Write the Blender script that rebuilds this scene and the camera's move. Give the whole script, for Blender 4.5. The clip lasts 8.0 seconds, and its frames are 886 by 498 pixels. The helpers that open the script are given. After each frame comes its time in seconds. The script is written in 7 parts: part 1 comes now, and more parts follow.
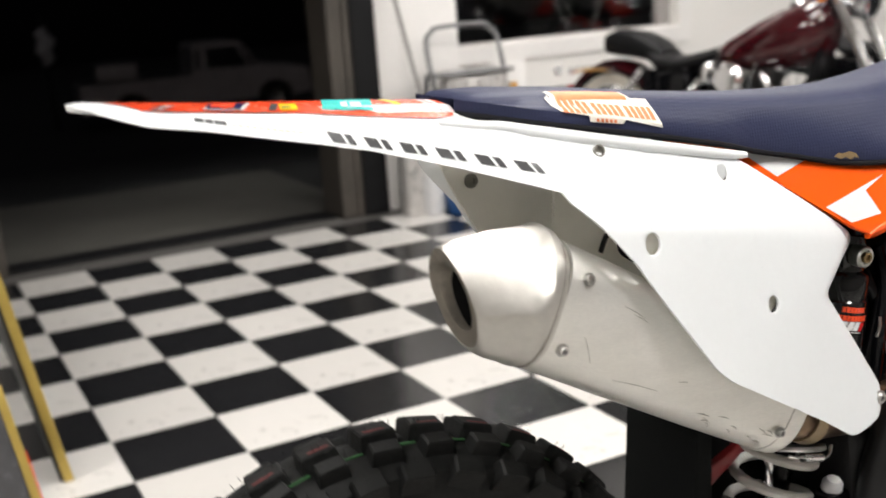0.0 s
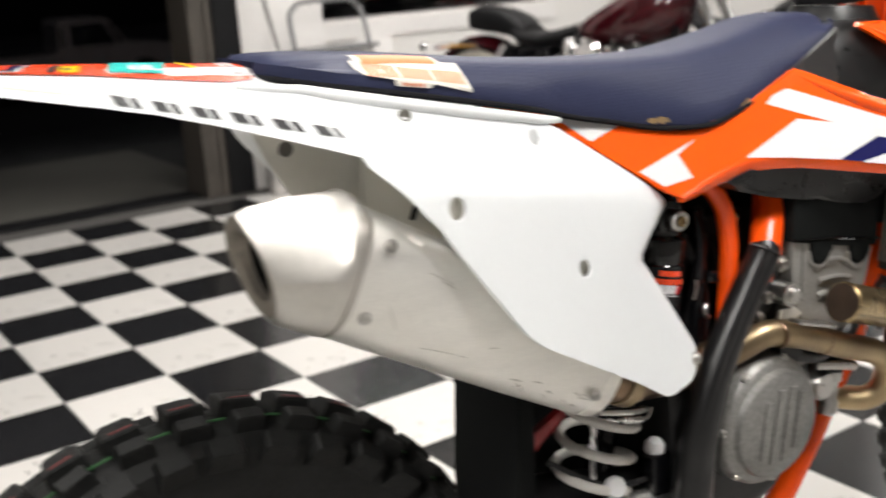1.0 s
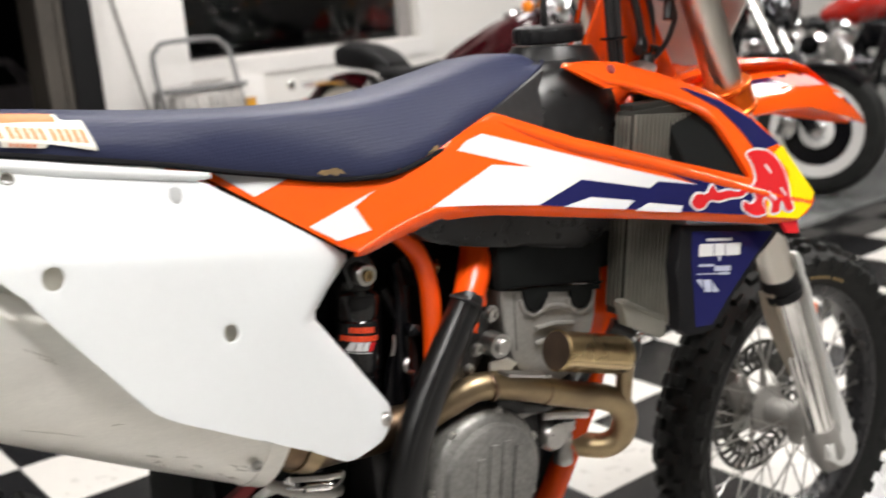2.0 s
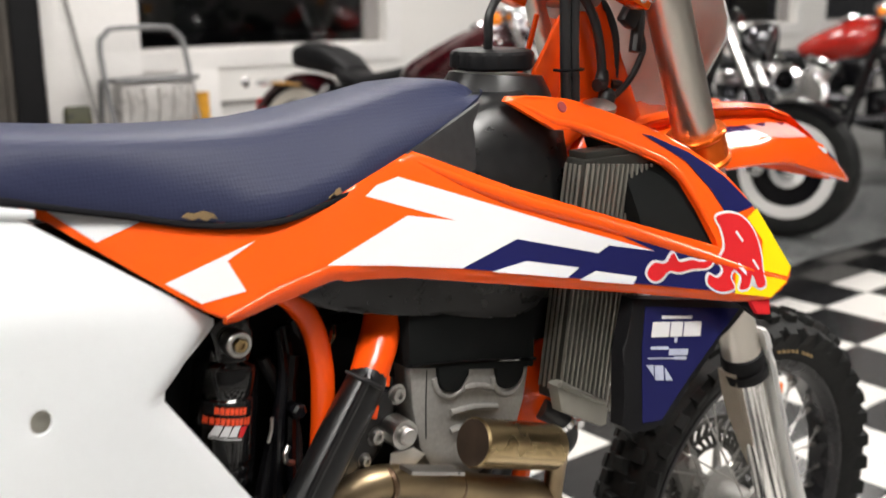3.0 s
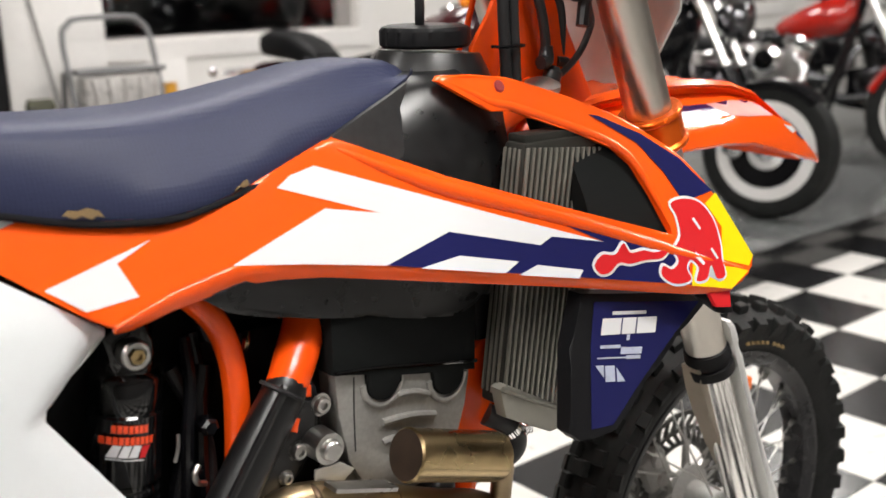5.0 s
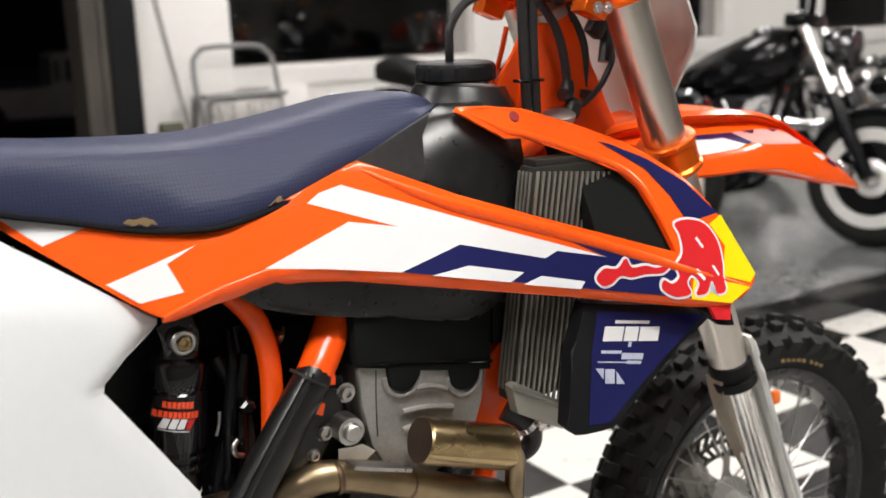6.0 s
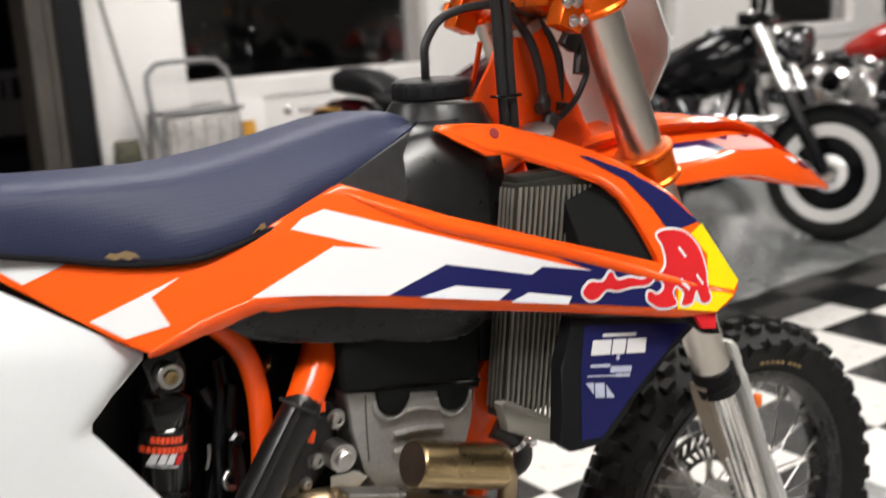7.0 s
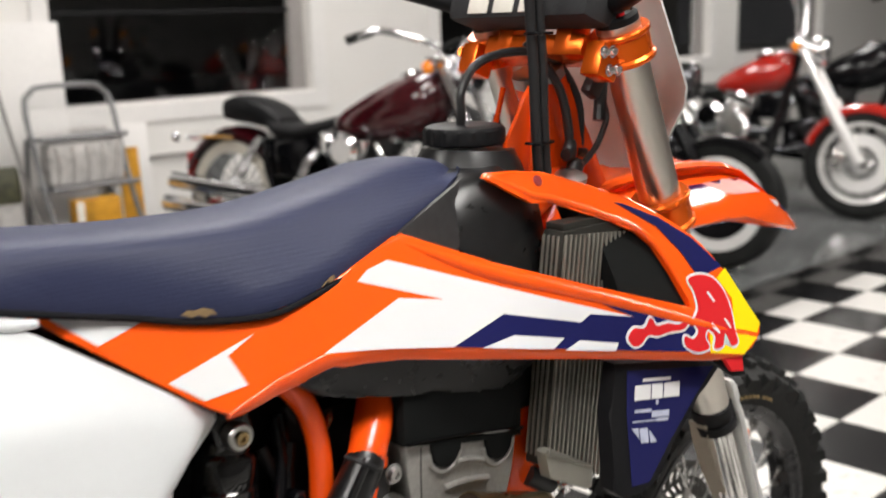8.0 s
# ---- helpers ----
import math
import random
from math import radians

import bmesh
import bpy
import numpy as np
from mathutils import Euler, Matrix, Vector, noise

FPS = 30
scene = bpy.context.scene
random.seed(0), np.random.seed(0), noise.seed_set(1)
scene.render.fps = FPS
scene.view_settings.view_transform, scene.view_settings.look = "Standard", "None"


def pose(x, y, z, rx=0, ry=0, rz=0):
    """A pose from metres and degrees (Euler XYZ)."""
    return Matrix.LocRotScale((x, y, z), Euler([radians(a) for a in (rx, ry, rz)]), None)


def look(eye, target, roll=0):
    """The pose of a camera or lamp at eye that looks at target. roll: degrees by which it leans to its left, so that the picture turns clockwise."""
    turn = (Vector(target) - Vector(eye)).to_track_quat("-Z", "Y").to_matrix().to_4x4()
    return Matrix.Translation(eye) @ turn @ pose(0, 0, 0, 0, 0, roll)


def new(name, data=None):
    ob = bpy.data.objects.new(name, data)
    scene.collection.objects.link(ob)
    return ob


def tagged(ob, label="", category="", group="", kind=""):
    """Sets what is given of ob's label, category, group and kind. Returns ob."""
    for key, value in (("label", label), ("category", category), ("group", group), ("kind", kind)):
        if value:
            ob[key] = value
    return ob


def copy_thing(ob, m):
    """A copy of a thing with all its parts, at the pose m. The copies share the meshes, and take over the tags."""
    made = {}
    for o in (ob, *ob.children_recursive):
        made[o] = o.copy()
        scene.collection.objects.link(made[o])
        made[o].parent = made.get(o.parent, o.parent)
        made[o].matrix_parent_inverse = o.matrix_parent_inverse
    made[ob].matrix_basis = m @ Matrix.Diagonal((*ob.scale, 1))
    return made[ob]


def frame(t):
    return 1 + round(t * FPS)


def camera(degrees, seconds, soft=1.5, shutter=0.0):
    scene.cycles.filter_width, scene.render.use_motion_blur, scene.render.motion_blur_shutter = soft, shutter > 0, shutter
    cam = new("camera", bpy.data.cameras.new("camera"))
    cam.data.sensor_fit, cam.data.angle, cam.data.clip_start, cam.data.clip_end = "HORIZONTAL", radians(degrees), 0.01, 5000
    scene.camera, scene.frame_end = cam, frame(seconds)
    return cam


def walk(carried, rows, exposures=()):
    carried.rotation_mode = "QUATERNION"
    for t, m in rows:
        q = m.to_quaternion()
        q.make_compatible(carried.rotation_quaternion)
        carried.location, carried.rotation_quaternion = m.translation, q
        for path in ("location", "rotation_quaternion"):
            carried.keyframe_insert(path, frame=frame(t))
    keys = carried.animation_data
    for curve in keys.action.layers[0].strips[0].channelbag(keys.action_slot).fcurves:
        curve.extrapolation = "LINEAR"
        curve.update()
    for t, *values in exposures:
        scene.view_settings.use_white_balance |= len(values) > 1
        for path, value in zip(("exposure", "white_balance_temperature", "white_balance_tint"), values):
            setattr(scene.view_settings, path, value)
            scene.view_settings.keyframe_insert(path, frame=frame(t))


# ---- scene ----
cam = camera(45.4, 8.0, 1.6, 0.5)
cam.data.dof.use_dof, cam.data.dof.focus_distance, cam.data.dof.aperture_fstop = True, 1.15, 5.0
PATH = [
    (0, (-0.41, -3.235, 1.194), (0.478, -1.51, 0.707), -4.1),
    (0.2, (-0.4451, -3.2255, 1.1972), (0.4764, -1.5116, 0.735), -5.78),
    (0.5, (-0.449, -3.226, 1.191), (0.549, -1.553, 0.74), -2.9),
    (0.7, (-0.4145, -3.2314, 1.1756), (0.6265, -1.5966, 0.6815), -2.6),
    (0.8, (-0.3901, -3.2404, 1.1741), (0.6607, -1.6133, 0.6755), -3.21),
    (1, (-0.334, -3.257, 1.171), (0.734, -1.653, 0.633), -3.5),
    (1.2, (-0.2707, -3.273, 1.1616), (0.8369, -1.6944, 0.6319), -3.73),
    (1.3, (-0.2408, -3.2821, 1.1625), (0.8811, -1.7145, 0.6298), -3.49),
    (1.5, (-0.182, -3.306, 1.168), (0.945, -1.737, 0.649), -2.6),
    (1.7, (-0.1231, -3.3446, 1.1627), (0.9994, -1.7621, 0.6768), -4.66),
    (1.8, (-0.0993, -3.3553, 1.1644), (1.0504, -1.794, 0.6744), -4.37),
    (2, (-0.052, -3.383, 1.165), (1.129, -1.845, 0.676), -4.4),
    (2.2, (-0.024, -3.386, 1.164), (1.187, -1.868, 0.684), -2.7),
    (3.3, (0.205, -3.164, 1.168), (1.441, -1.669, 0.682), 0.0),
    (3.5, (0.224, -3.141, 1.165), (1.478, -1.661, 0.677), -1.9),
    (3.8, (0.2392, -3.123, 1.162), (1.4944, -1.6533, 0.6478), -1.28),
    (4, (0.25, -3.128, 1.153), (1.507, -1.654, 0.655), -1.0),
    (4.2, (0.2519, -3.1294, 1.1546), (1.5188, -1.669, 0.6426), -0.79),
    (4.5, (0.253, -3.143, 1.15), (1.524, -1.687, 0.636), -0.4),
    (4.7, (0.253, -3.158, 1.146), (1.525, -1.702, 0.635), -0.5),
    (5.8, (0.286, -3.336, 1.167), (1.382, -1.731, 0.696), -2.1),
    (6, (0.273, -3.377, 1.168), (1.333, -1.744, 0.71), -1.6),
    (6.2, (0.2746, -3.4144, 1.1666), (1.3031, -1.762, 0.7067), -1.83),
    (6.3, (0.2739, -3.4229, 1.1668), (1.309, -1.7751, 0.7049), -1.82),
    (6.5, (0.275, -3.436, 1.17), (1.392, -1.839, 0.721), -2.7),
    (6.7, (0.271, -3.4205, 1.1729), (1.3479, -1.7928, 0.736), -3.11),
    (6.8, (0.2644, -3.4018, 1.1768), (1.3415, -1.7744, 0.7395), -3.69),
    (7, (0.256, -3.348, 1.183), (1.384, -1.759, 0.731), -3.2),
    (7.2, (0.2535, -3.2807, 1.1937), (1.4811, -1.7572, 0.7788), -2.83),
    (7.3, (0.2483, -3.2501, 1.1987), (1.5238, -1.764, 0.7931), -3.95),
    (7.5, (0.228, -3.206, 1.21), (1.58, -1.787, 0.81), -3.3),
    (7.7, (0.1941, -3.1955, 1.2129), (1.5292, -1.7597, 0.8175), -1.98),
    (7.8, (0.1686, -3.1923, 1.2126), (1.4969, -1.7518, 0.8128), -2.16),
    (8, (0.096, -3.191, 1.217), (1.449, -1.779, 0.797), -1.7),
]
walk(cam, [(t, look(eye, target, roll)) for t, eye, target, roll in PATH], [(0, 0.0), (2.2, 0.0), (3.3, -0.06), (4.5, -0.04), (6, -0.08), (8, -0.1)])
from mathutils.bvhtree import BVHTree

# ---- world, lamps ----
world = bpy.data.worlds.new("night")
scene.world = world
world.use_nodes = True
world.node_tree.nodes["Background"].inputs[0].default_value = (0.05, 0.052, 0.06, 1)
world.node_tree.nodes["Background"].inputs[1].default_value = 0.22
# dim pinkish sun added as fill so the truck shows; no such source stands there
yard_fill = bpy.data.lights.new("yard_fill_sun", "SUN")
yard_fill.energy, yard_fill.angle, yard_fill.color = 0.055, 0.05, (1.0, 0.84, 0.8)
new("yard_fill_sun", yard_fill).matrix_basis = look((0, -20, 26), (6, 15, 0))
CEILING = 3.3
LAMPS = [(-1.7, -3.5), (1.1, -3.5), (4.6, -3.5), (-1.6, -0.9), (1.6, -0.9), (4.8, -1.6), (8.4, -1.6), (3.2, 0.9), (7.4, 0.9)]
LAMP_POWER = 48.0
FRONT_POWER = 88.0


# ---- materials ----
def mat(name, color, rough=0.5, metal=0.0, bump=0.0, scale=40.0, vary=0.06, coat=0.0, spec=0.5, stretch=(1, 1, 1), stain=3.0, rvary=0.08, leak=0.0):
    """A surface with grain and larger stains in colour, gloss and relief; thin plastic lets some light leak through."""
    m = bpy.data.materials.new(name)
    m.use_nodes = True
    nt = m.node_tree
    b = nt.nodes["Principled BSDF"]
    b.inputs["Roughness"].default_value, b.inputs["Metallic"].default_value = rough, metal
    b.inputs["Coat Weight"].default_value, b.inputs["Specular IOR Level"].default_value = coat, spec
    b.inputs["Coat Roughness"].default_value = 0.08
    tc = nt.nodes.new("ShaderNodeTexCoord")
    mp = nt.nodes.new("ShaderNodeMapping")
    mp.inputs["Scale"].default_value = stretch
    nt.links.new(tc.outputs["Object"], mp.inputs[0])
    big, fine = nt.nodes.new("ShaderNodeTexNoise"), nt.nodes.new("ShaderNodeTexNoise")
    big.inputs["Scale"].default_value, fine.inputs["Scale"].default_value = stain, scale
    big.inputs["Detail"].default_value, fine.inputs["Detail"].default_value = 4, 3
    for n in (big, fine):
        nt.links.new(mp.outputs[0], n.inputs["Vector"])
    mixed = nt.nodes.new("ShaderNodeMix")
    mixed.data_type = "FLOAT"
    mixed.inputs[0].default_value = 0.45
    nt.links.new(big.outputs[0], mixed.inputs[2])
    nt.links.new(fine.outputs[0], mixed.inputs[3])
    ramp = nt.nodes.new("ShaderNodeValToRGB")
    lo, hi = ramp.color_ramp.elements
    lo.position, hi.position = 0.3, 0.7
    lo.color = (*[max(0, c * (1 - 2 * vary)) for c in color], 1)
    hi.color = (*[min(1, c * (1 + vary)) for c in color], 1)
    nt.links.new(mixed.outputs[0], ramp.inputs[0])
    nt.links.new(ramp.outputs[0], b.inputs["Base Color"])
    rr = nt.nodes.new("ShaderNodeMapRange")
    rr.inputs[1].default_value, rr.inputs[2].default_value = 0.3, 0.7
    rr.inputs[3].default_value, rr.inputs[4].default_value = max(0.02, rough - rvary), min(1, rough + rvary)
    nt.links.new(mixed.outputs[0], rr.inputs[0])
    nt.links.new(rr.outputs[0], b.inputs["Roughness"])
    if bump:
        bp = nt.nodes.new("ShaderNodeBump")
        bp.inputs["Strength"].default_value, bp.inputs["Distance"].default_value = bump, 0.002
        nt.links.new(fine.outputs[0], bp.inputs["Height"])
        nt.links.new(bp.outputs[0], b.inputs["Normal"])
    if leak:
        thin, mix = nt.nodes.new("ShaderNodeBsdfTranslucent"), nt.nodes.new("ShaderNodeMixShader")
        thin.inputs[0].default_value = (1.0, 0.99, 0.96, 1)
        mix.inputs[0].default_value = leak
        nt.links.new(b.outputs[0], mix.inputs[1])
        nt.links.new(thin.outputs[0], mix.inputs[2])
        nt.links.new(mix.outputs[0], nt.nodes["Material Output"].inputs[0])
    return m


def glow(name, color, strength):
    m = bpy.data.materials.new(name)
    m.use_nodes = True
    b = m.node_tree.nodes["Principled BSDF"]
    b.inputs["Base Color"].default_value = (*color, 1)
    b.inputs["Emission Color"].default_value, b.inputs["Emission Strength"].default_value = (*color, 1), strength
    return m


def glass(name, tint=(0.9, 0.92, 0.92)):
    m = bpy.data.materials.new(name)
    m.use_nodes = True
    b = m.node_tree.nodes["Principled BSDF"]
    b.inputs["Base Color"].default_value = (*tint, 1)
    b.inputs["Transmission Weight"].default_value, b.inputs["Roughness"].default_value, b.inputs["IOR"].default_value = 1, 0.01, 1.5
    return m


def vinyl(name, color):
    """Seat cover: fine gripper bumps in a regular grid over soft leather grain."""
    m = mat(name, color, rough=0.5, bump=0.08, scale=400, vary=0.08, spec=0.24)
    nt = m.node_tree
    b, old = nt.nodes["Principled BSDF"], nt.nodes["Bump"]
    tc = nt.nodes["Texture Coordinate"]
    v = nt.nodes.new("ShaderNodeTexVoronoi")
    v.inputs["Scale"].default_value, v.inputs["Randomness"].default_value = 260, 0.15
    nt.links.new(tc.outputs["Object"], v.inputs["Vector"])
    bp = nt.nodes.new("ShaderNodeBump")
    bp.inputs["Strength"].default_value, bp.inputs["Distance"].default_value, bp.invert = 0.3, 0.001, True
    nt.links.new(v.outputs["Distance"], bp.inputs["Height"])
    nt.links.new(old.outputs[0], bp.inputs["Normal"])
    nt.links.new(bp.outputs[0], b.inputs["Normal"])
    return m


def tinted_metal(name, cold, hot, rough, scale=9.0):
    """Bare metal with heat tints in uneven bands."""
    m = mat(name, cold, rough=rough, metal=1.0, bump=0.02, scale=60, rvary=0.04)
    m.node_tree.nodes["Mix"].inputs[0].default_value = 0.12
    nt = m.node_tree
    ramp = [n for n in nt.nodes if n.type == "VALTORGB"][0]
    ramp.color_ramp.elements[0].color, ramp.color_ramp.elements[1].color = (*hot, 1), (*cold, 1)
    big = [n for n in nt.nodes if n.type == "TEX_NOISE"][0]
    big.inputs["Scale"].default_value = scale
    return m


WHITE_PLASTIC = mat("white_plastic", (0.84, 0.865, 0.885), rough=0.34, vary=0.015, scale=90, bump=0.03, rvary=0.1, leak=0.29)
INNER_PLASTIC = mat("inner_white_plastic", (0.72, 0.7, 0.62), rough=0.5, vary=0.06, scale=60, bump=0.05, leak=0.5)
ORANGE = mat("orange_plastic", (0.93, 0.1, 0.006), rough=0.17, vary=0.015, spec=0.5, scale=70, rvary=0.02)
ORANGE_PAINT = mat("orange_frame_paint", (0.94, 0.088, 0.005), rough=0.24, vary=0.03, spec=0.45, rvary=0.03, coat=0.0, scale=80)
ORANGE_ANOD = mat("orange_anodised", (0.9, 0.14, 0.006), rough=0.25, metal=0.7, vary=0.03, rvary=0.04)
NAVY_SEAT = vinyl("navy_seat_cover", (0.026, 0.031, 0.07))
SEAT_PIPING = mat("seat_edge_black", (0.006, 0.006, 0.008), rough=0.8, spec=0.2)
DEC_WHITE = mat("decal_white", (0.68, 0.68, 0.69), rough=0.22, vary=0.01, spec=0.3, rvary=0.01)
DEC_BLUE = mat("decal_navy", (0.012, 0.013, 0.075), rough=0.2, vary=0.02, spec=0.3, rvary=0.01)
DEC_RED = mat("decal_red", (0.58, 0.02, 0.024), rough=0.2, vary=0.01, spec=0.3, rvary=0.01)
DEC_YELLOW = mat("decal_yellow", (0.88, 0.62, 0.006), rough=0.2, vary=0.01, spec=0.3, rvary=0.01)
DEC_BLACK = mat("decal_black", (0.02, 0.02, 0.022), rough=0.35)
DEC_ORANGE = mat("decal_orange", (0.9, 0.18, 0.02), rough=0.3)
DEC_TEAL = mat("decal_teal", (0.02, 0.5, 0.45), rough=0.3)
DEC_FAINT = vinyl("faint_orange_print", (0.72, 0.45, 0.36))
DEC_RIM = mat("decal_red_tail", (0.86, 0.075, 0.02), rough=0.25, coat=0.3, vary=0.03)
# painted shade of small holes that aren't cut through
HOLE_SHADE = mat("hole_shade", (0.2, 0.19, 0.165), rough=0.8)
GUARD_WHITE = mat("guard_white", (0.76, 0.76, 0.74), rough=0.35)
PALE_BLUE = mat("decal_pale_blue", (0.45, 0.48, 0.6), rough=0.3)
STICKER = mat("sticker_cream", (0.82, 0.78, 0.7), rough=0.5, vary=0.06, scale=90)
STICKER_ORANGE = mat("sticker_orange", (0.82, 0.24, 0.085), rough=0.5, vary=0.15, scale=150)
GOLD_FOAM = mat("torn_foam_gold", (0.3, 0.21, 0.1), rough=0.8, bump=0.4, scale=300)
BRUSHED = mat("brushed_aluminium", (0.9, 0.885, 0.84), rough=0.46, metal=0.8, bump=0.08, scale=160, stretch=(1, 6, 6), vary=0.06, stain=6)
GUARD_BLACK = mat("guard_black_plastic", (0.007, 0.007, 0.0075), rough=0.33, vary=0.1, scale=120, bump=0.04)
CAP_DARK = mat("sooty_cap_metal", (0.3, 0.27, 0.23), rough=0.5, metal=0.8, bump=0.15, scale=90, vary=0.2)
CAP_METAL = mat("cap_aluminium", (0.64, 0.62, 0.58), rough=0.46, metal=0.92, bump=0.08, scale=110, vary=0.06, stain=14)
SCRATCH = mat("scuffed_aluminium", (0.42, 0.4, 0.36), rough=0.5, metal=0.8)
PIPE = tinted_metal("heat_tinted_pipe", (0.5, 0.39, 0.23), (0.2, 0.145, 0.1), 0.4)
PIPE_DARK = tinted_metal("heat_darkened_pipe", (0.32, 0.22, 0.13), (0.12, 0.08, 0.06), 0.38, 20)
MARK_TAN = mat("tyre_mark_tan", (0.25, 0.17, 0.07), rough=0.7)
END_BROWN = mat("heat_browned_end", (0.07, 0.045, 0.03), rough=0.5, metal=0.4, vary=0.25, bump=0.1)
RESONATOR = tinted_metal("resonator_bronze", (0.5, 0.38, 0.2), (0.34, 0.24, 0.12), 0.26, 5)
BLACK_PLASTIC = mat("black_plastic", (0.008, 0.008, 0.009), rough=0.48, bump=0.1, scale=180, vary=0.15, spec=0.17)
TANK_BLACK = mat("tank_black", (0.009, 0.009, 0.0095), rough=0.31, bump=0.1, scale=60, vary=0.3, spec=0.45, rvary=0.1, stain=9)
# flap rubber, and also the near-black that stands in for shaded gaps
FLAP_SHADE_BLACK = mat("flap_and_shade_black", (0.010, 0.011, 0.011), rough=0.9, spec=0.1)
RUBBER = mat("tyre_rubber", (0.011, 0.0115, 0.0112), rough=0.6, bump=0.35, scale=140, vary=0.4, spec=0.22, stain=24)
CABLE = mat("cable_black", (0.015, 0.015, 0.016), rough=0.4)
CHROME = mat("chrome", (0.85, 0.85, 0.86), rough=0.07, metal=1.0, vary=0.02, rvary=0.04)
STEEL = mat("steel", (0.55, 0.54, 0.52), rough=0.32, metal=1.0, vary=0.1, bump=0.06, scale=120)
DISC_STEEL = mat("dull_disc_steel", (0.1, 0.098, 0.092), rough=0.45, metal=0.7, vary=0.2, bump=0.06, scale=120)
CHROME_DIM = mat("smoked_chrome", (0.16, 0.16, 0.17), rough=0.16, metal=1.0, vary=0.15, rvary=0.05)
CHROME_SOFT = mat("worn_chrome", (0.8, 0.79, 0.77), rough=0.2, metal=1.0, vary=0.03, rvary=0.05)
# tan carries the shade on the inner side of the off-white guard
WING_SHADED = mat("shaded_guard_plastic", (0.42, 0.37, 0.29), rough=0.5, vary=0.08)
FORK_SILVER = mat("fork_silver", (0.7, 0.66, 0.6), rough=0.3, metal=1.0, vary=0.015, rvary=0.015, scale=8)
CAST = mat("cast_aluminium", (0.36, 0.35, 0.33), rough=0.46, metal=0.4, bump=0.12, scale=200, vary=0.12)
CLUTCH_CAST = mat("clutch_cover_cast", (0.25, 0.245, 0.235), rough=0.42, metal=0.5, bump=0.15, scale=160, vary=0.25, stain=12)
CAST_DARK = mat("cast_magnesium", (0.035, 0.035, 0.036), rough=0.5, metal=0.4, bump=0.3, scale=200, vary=0.2)
FIN = mat("radiator_fin", (0.33, 0.32, 0.28), rough=0.45, metal=0.7, vary=0.12)
END_TANK = mat("radiator_end_tank", (0.34, 0.33, 0.29), rough=0.45, metal=0.5, vary=0.1)
# near-black: the shade between the fins is put into the core's colour
CORE_SHADED = mat("shaded_radiator_core", (0.045, 0.044, 0.038), rough=0.5, metal=0.6, vary=0.1)
PALE_RED = mat("decal_pale_red", (0.66, 0.3, 0.27), rough=0.6, vary=0.08, spec=0.25)
COVER_GREY = mat("satin_black_cover", (0.03, 0.03, 0.031), rough=0.42, bump=0.06, scale=90, vary=0.2, spec=0.45, rvary=0.06, stain=7)
RIM_BLACK = mat("rim_black", (0.02, 0.02, 0.022), rough=0.3, metal=0.3)
DARK_RED = mat("dark_red_link", (0.25, 0.012, 0.015), rough=0.35)
SPRING_WHITE = mat("spring_white", (0.72, 0.7, 0.66), rough=0.35, vary=0.08)
BEIGE_PLASTIC = mat("number_plate_back", (0.54, 0.55, 0.53), rough=0.5, vary=0.05)
SHOCK_BLACK = mat("shock_gloss_black", (0.004, 0.004, 0.0045), rough=0.1, coat=0.0, vary=0.1, spec=0.5, rvary=0.02)
BLACK_GLOSS = mat("black_gloss_paint", (0.004, 0.004, 0.005), rough=0.14, coat=0.0, vary=0.1, spec=0.3)
MAROON = mat("maroon_gloss_paint", (0.05, 0.004, 0.007), rough=0.14, coat=0.5, vary=0.12)
# polished metal whose bright reflections are put into a near-white, barely metallic colour
SHINE_WHITE = mat("polished_metal_painted_shine", (0.95, 0.94, 0.92), rough=0.2, metal=0.35, vary=0.03, spec=0.8)
CANDY_RED = mat("candy_red_paint", (0.42, 0.015, 0.008), rough=0.12, coat=0.8, vary=0.1)
BLACK_LEATHER = mat("black_leather", (0.006, 0.006, 0.007), rough=0.5, bump=0.3, scale=160, spec=0.2)
RED_LENS = mat("red_lens", (0.5, 0.01, 0.01), rough=0.1, coat=0.5)
AMBER_LENS = mat("amber_lens", (0.9, 0.25, 0.01), rough=0.15, coat=0.5)
WHITEWALL = mat("whitewall", (0.62, 0.58, 0.5), rough=0.6, vary=0.1)
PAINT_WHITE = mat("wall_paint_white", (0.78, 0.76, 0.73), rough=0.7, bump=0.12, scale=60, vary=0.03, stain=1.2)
# for the unseen walls: darker than white paint, so less light bounces back
WALL_DARK = mat("low_bounce_wall_grey", (0.22, 0.21, 0.2), rough=0.7, bump=0.12, scale=60, vary=0.05)
TRIM_WHITE = mat("trim_white", (0.8, 0.78, 0.76), rough=0.45, vary=0.03)
CEIL_GREY = mat("low_bounce_ceiling_grey", (0.45, 0.44, 0.43), rough=0.8, bump=0.2, scale=90)
GROUT = mat("tile_joint", (0.1, 0.095, 0.09), rough=0.85, bump=0.2)
PLATFORM = mat("platform_grey", (0.125, 0.13, 0.13), rough=0.17, bump=0.05, scale=25, vary=0.22, stain=1.6)
PLATFORM_EDGE = mat("platform_riser_black", (0.02, 0.02, 0.021), rough=0.16, vary=0.3, stain=5)
CONCRETE = mat("concrete", (0.09, 0.086, 0.076), rough=0.9, bump=0.3, scale=50, vary=0.15, stain=1.5)
ASPHALT = mat("asphalt", (0.014, 0.014, 0.0145), rough=0.9, bump=0.4, scale=120, vary=0.2)
JAMB = mat("jamb_brown_metal", (0.07, 0.06, 0.05), rough=0.6, vary=0.25, bump=0.08)
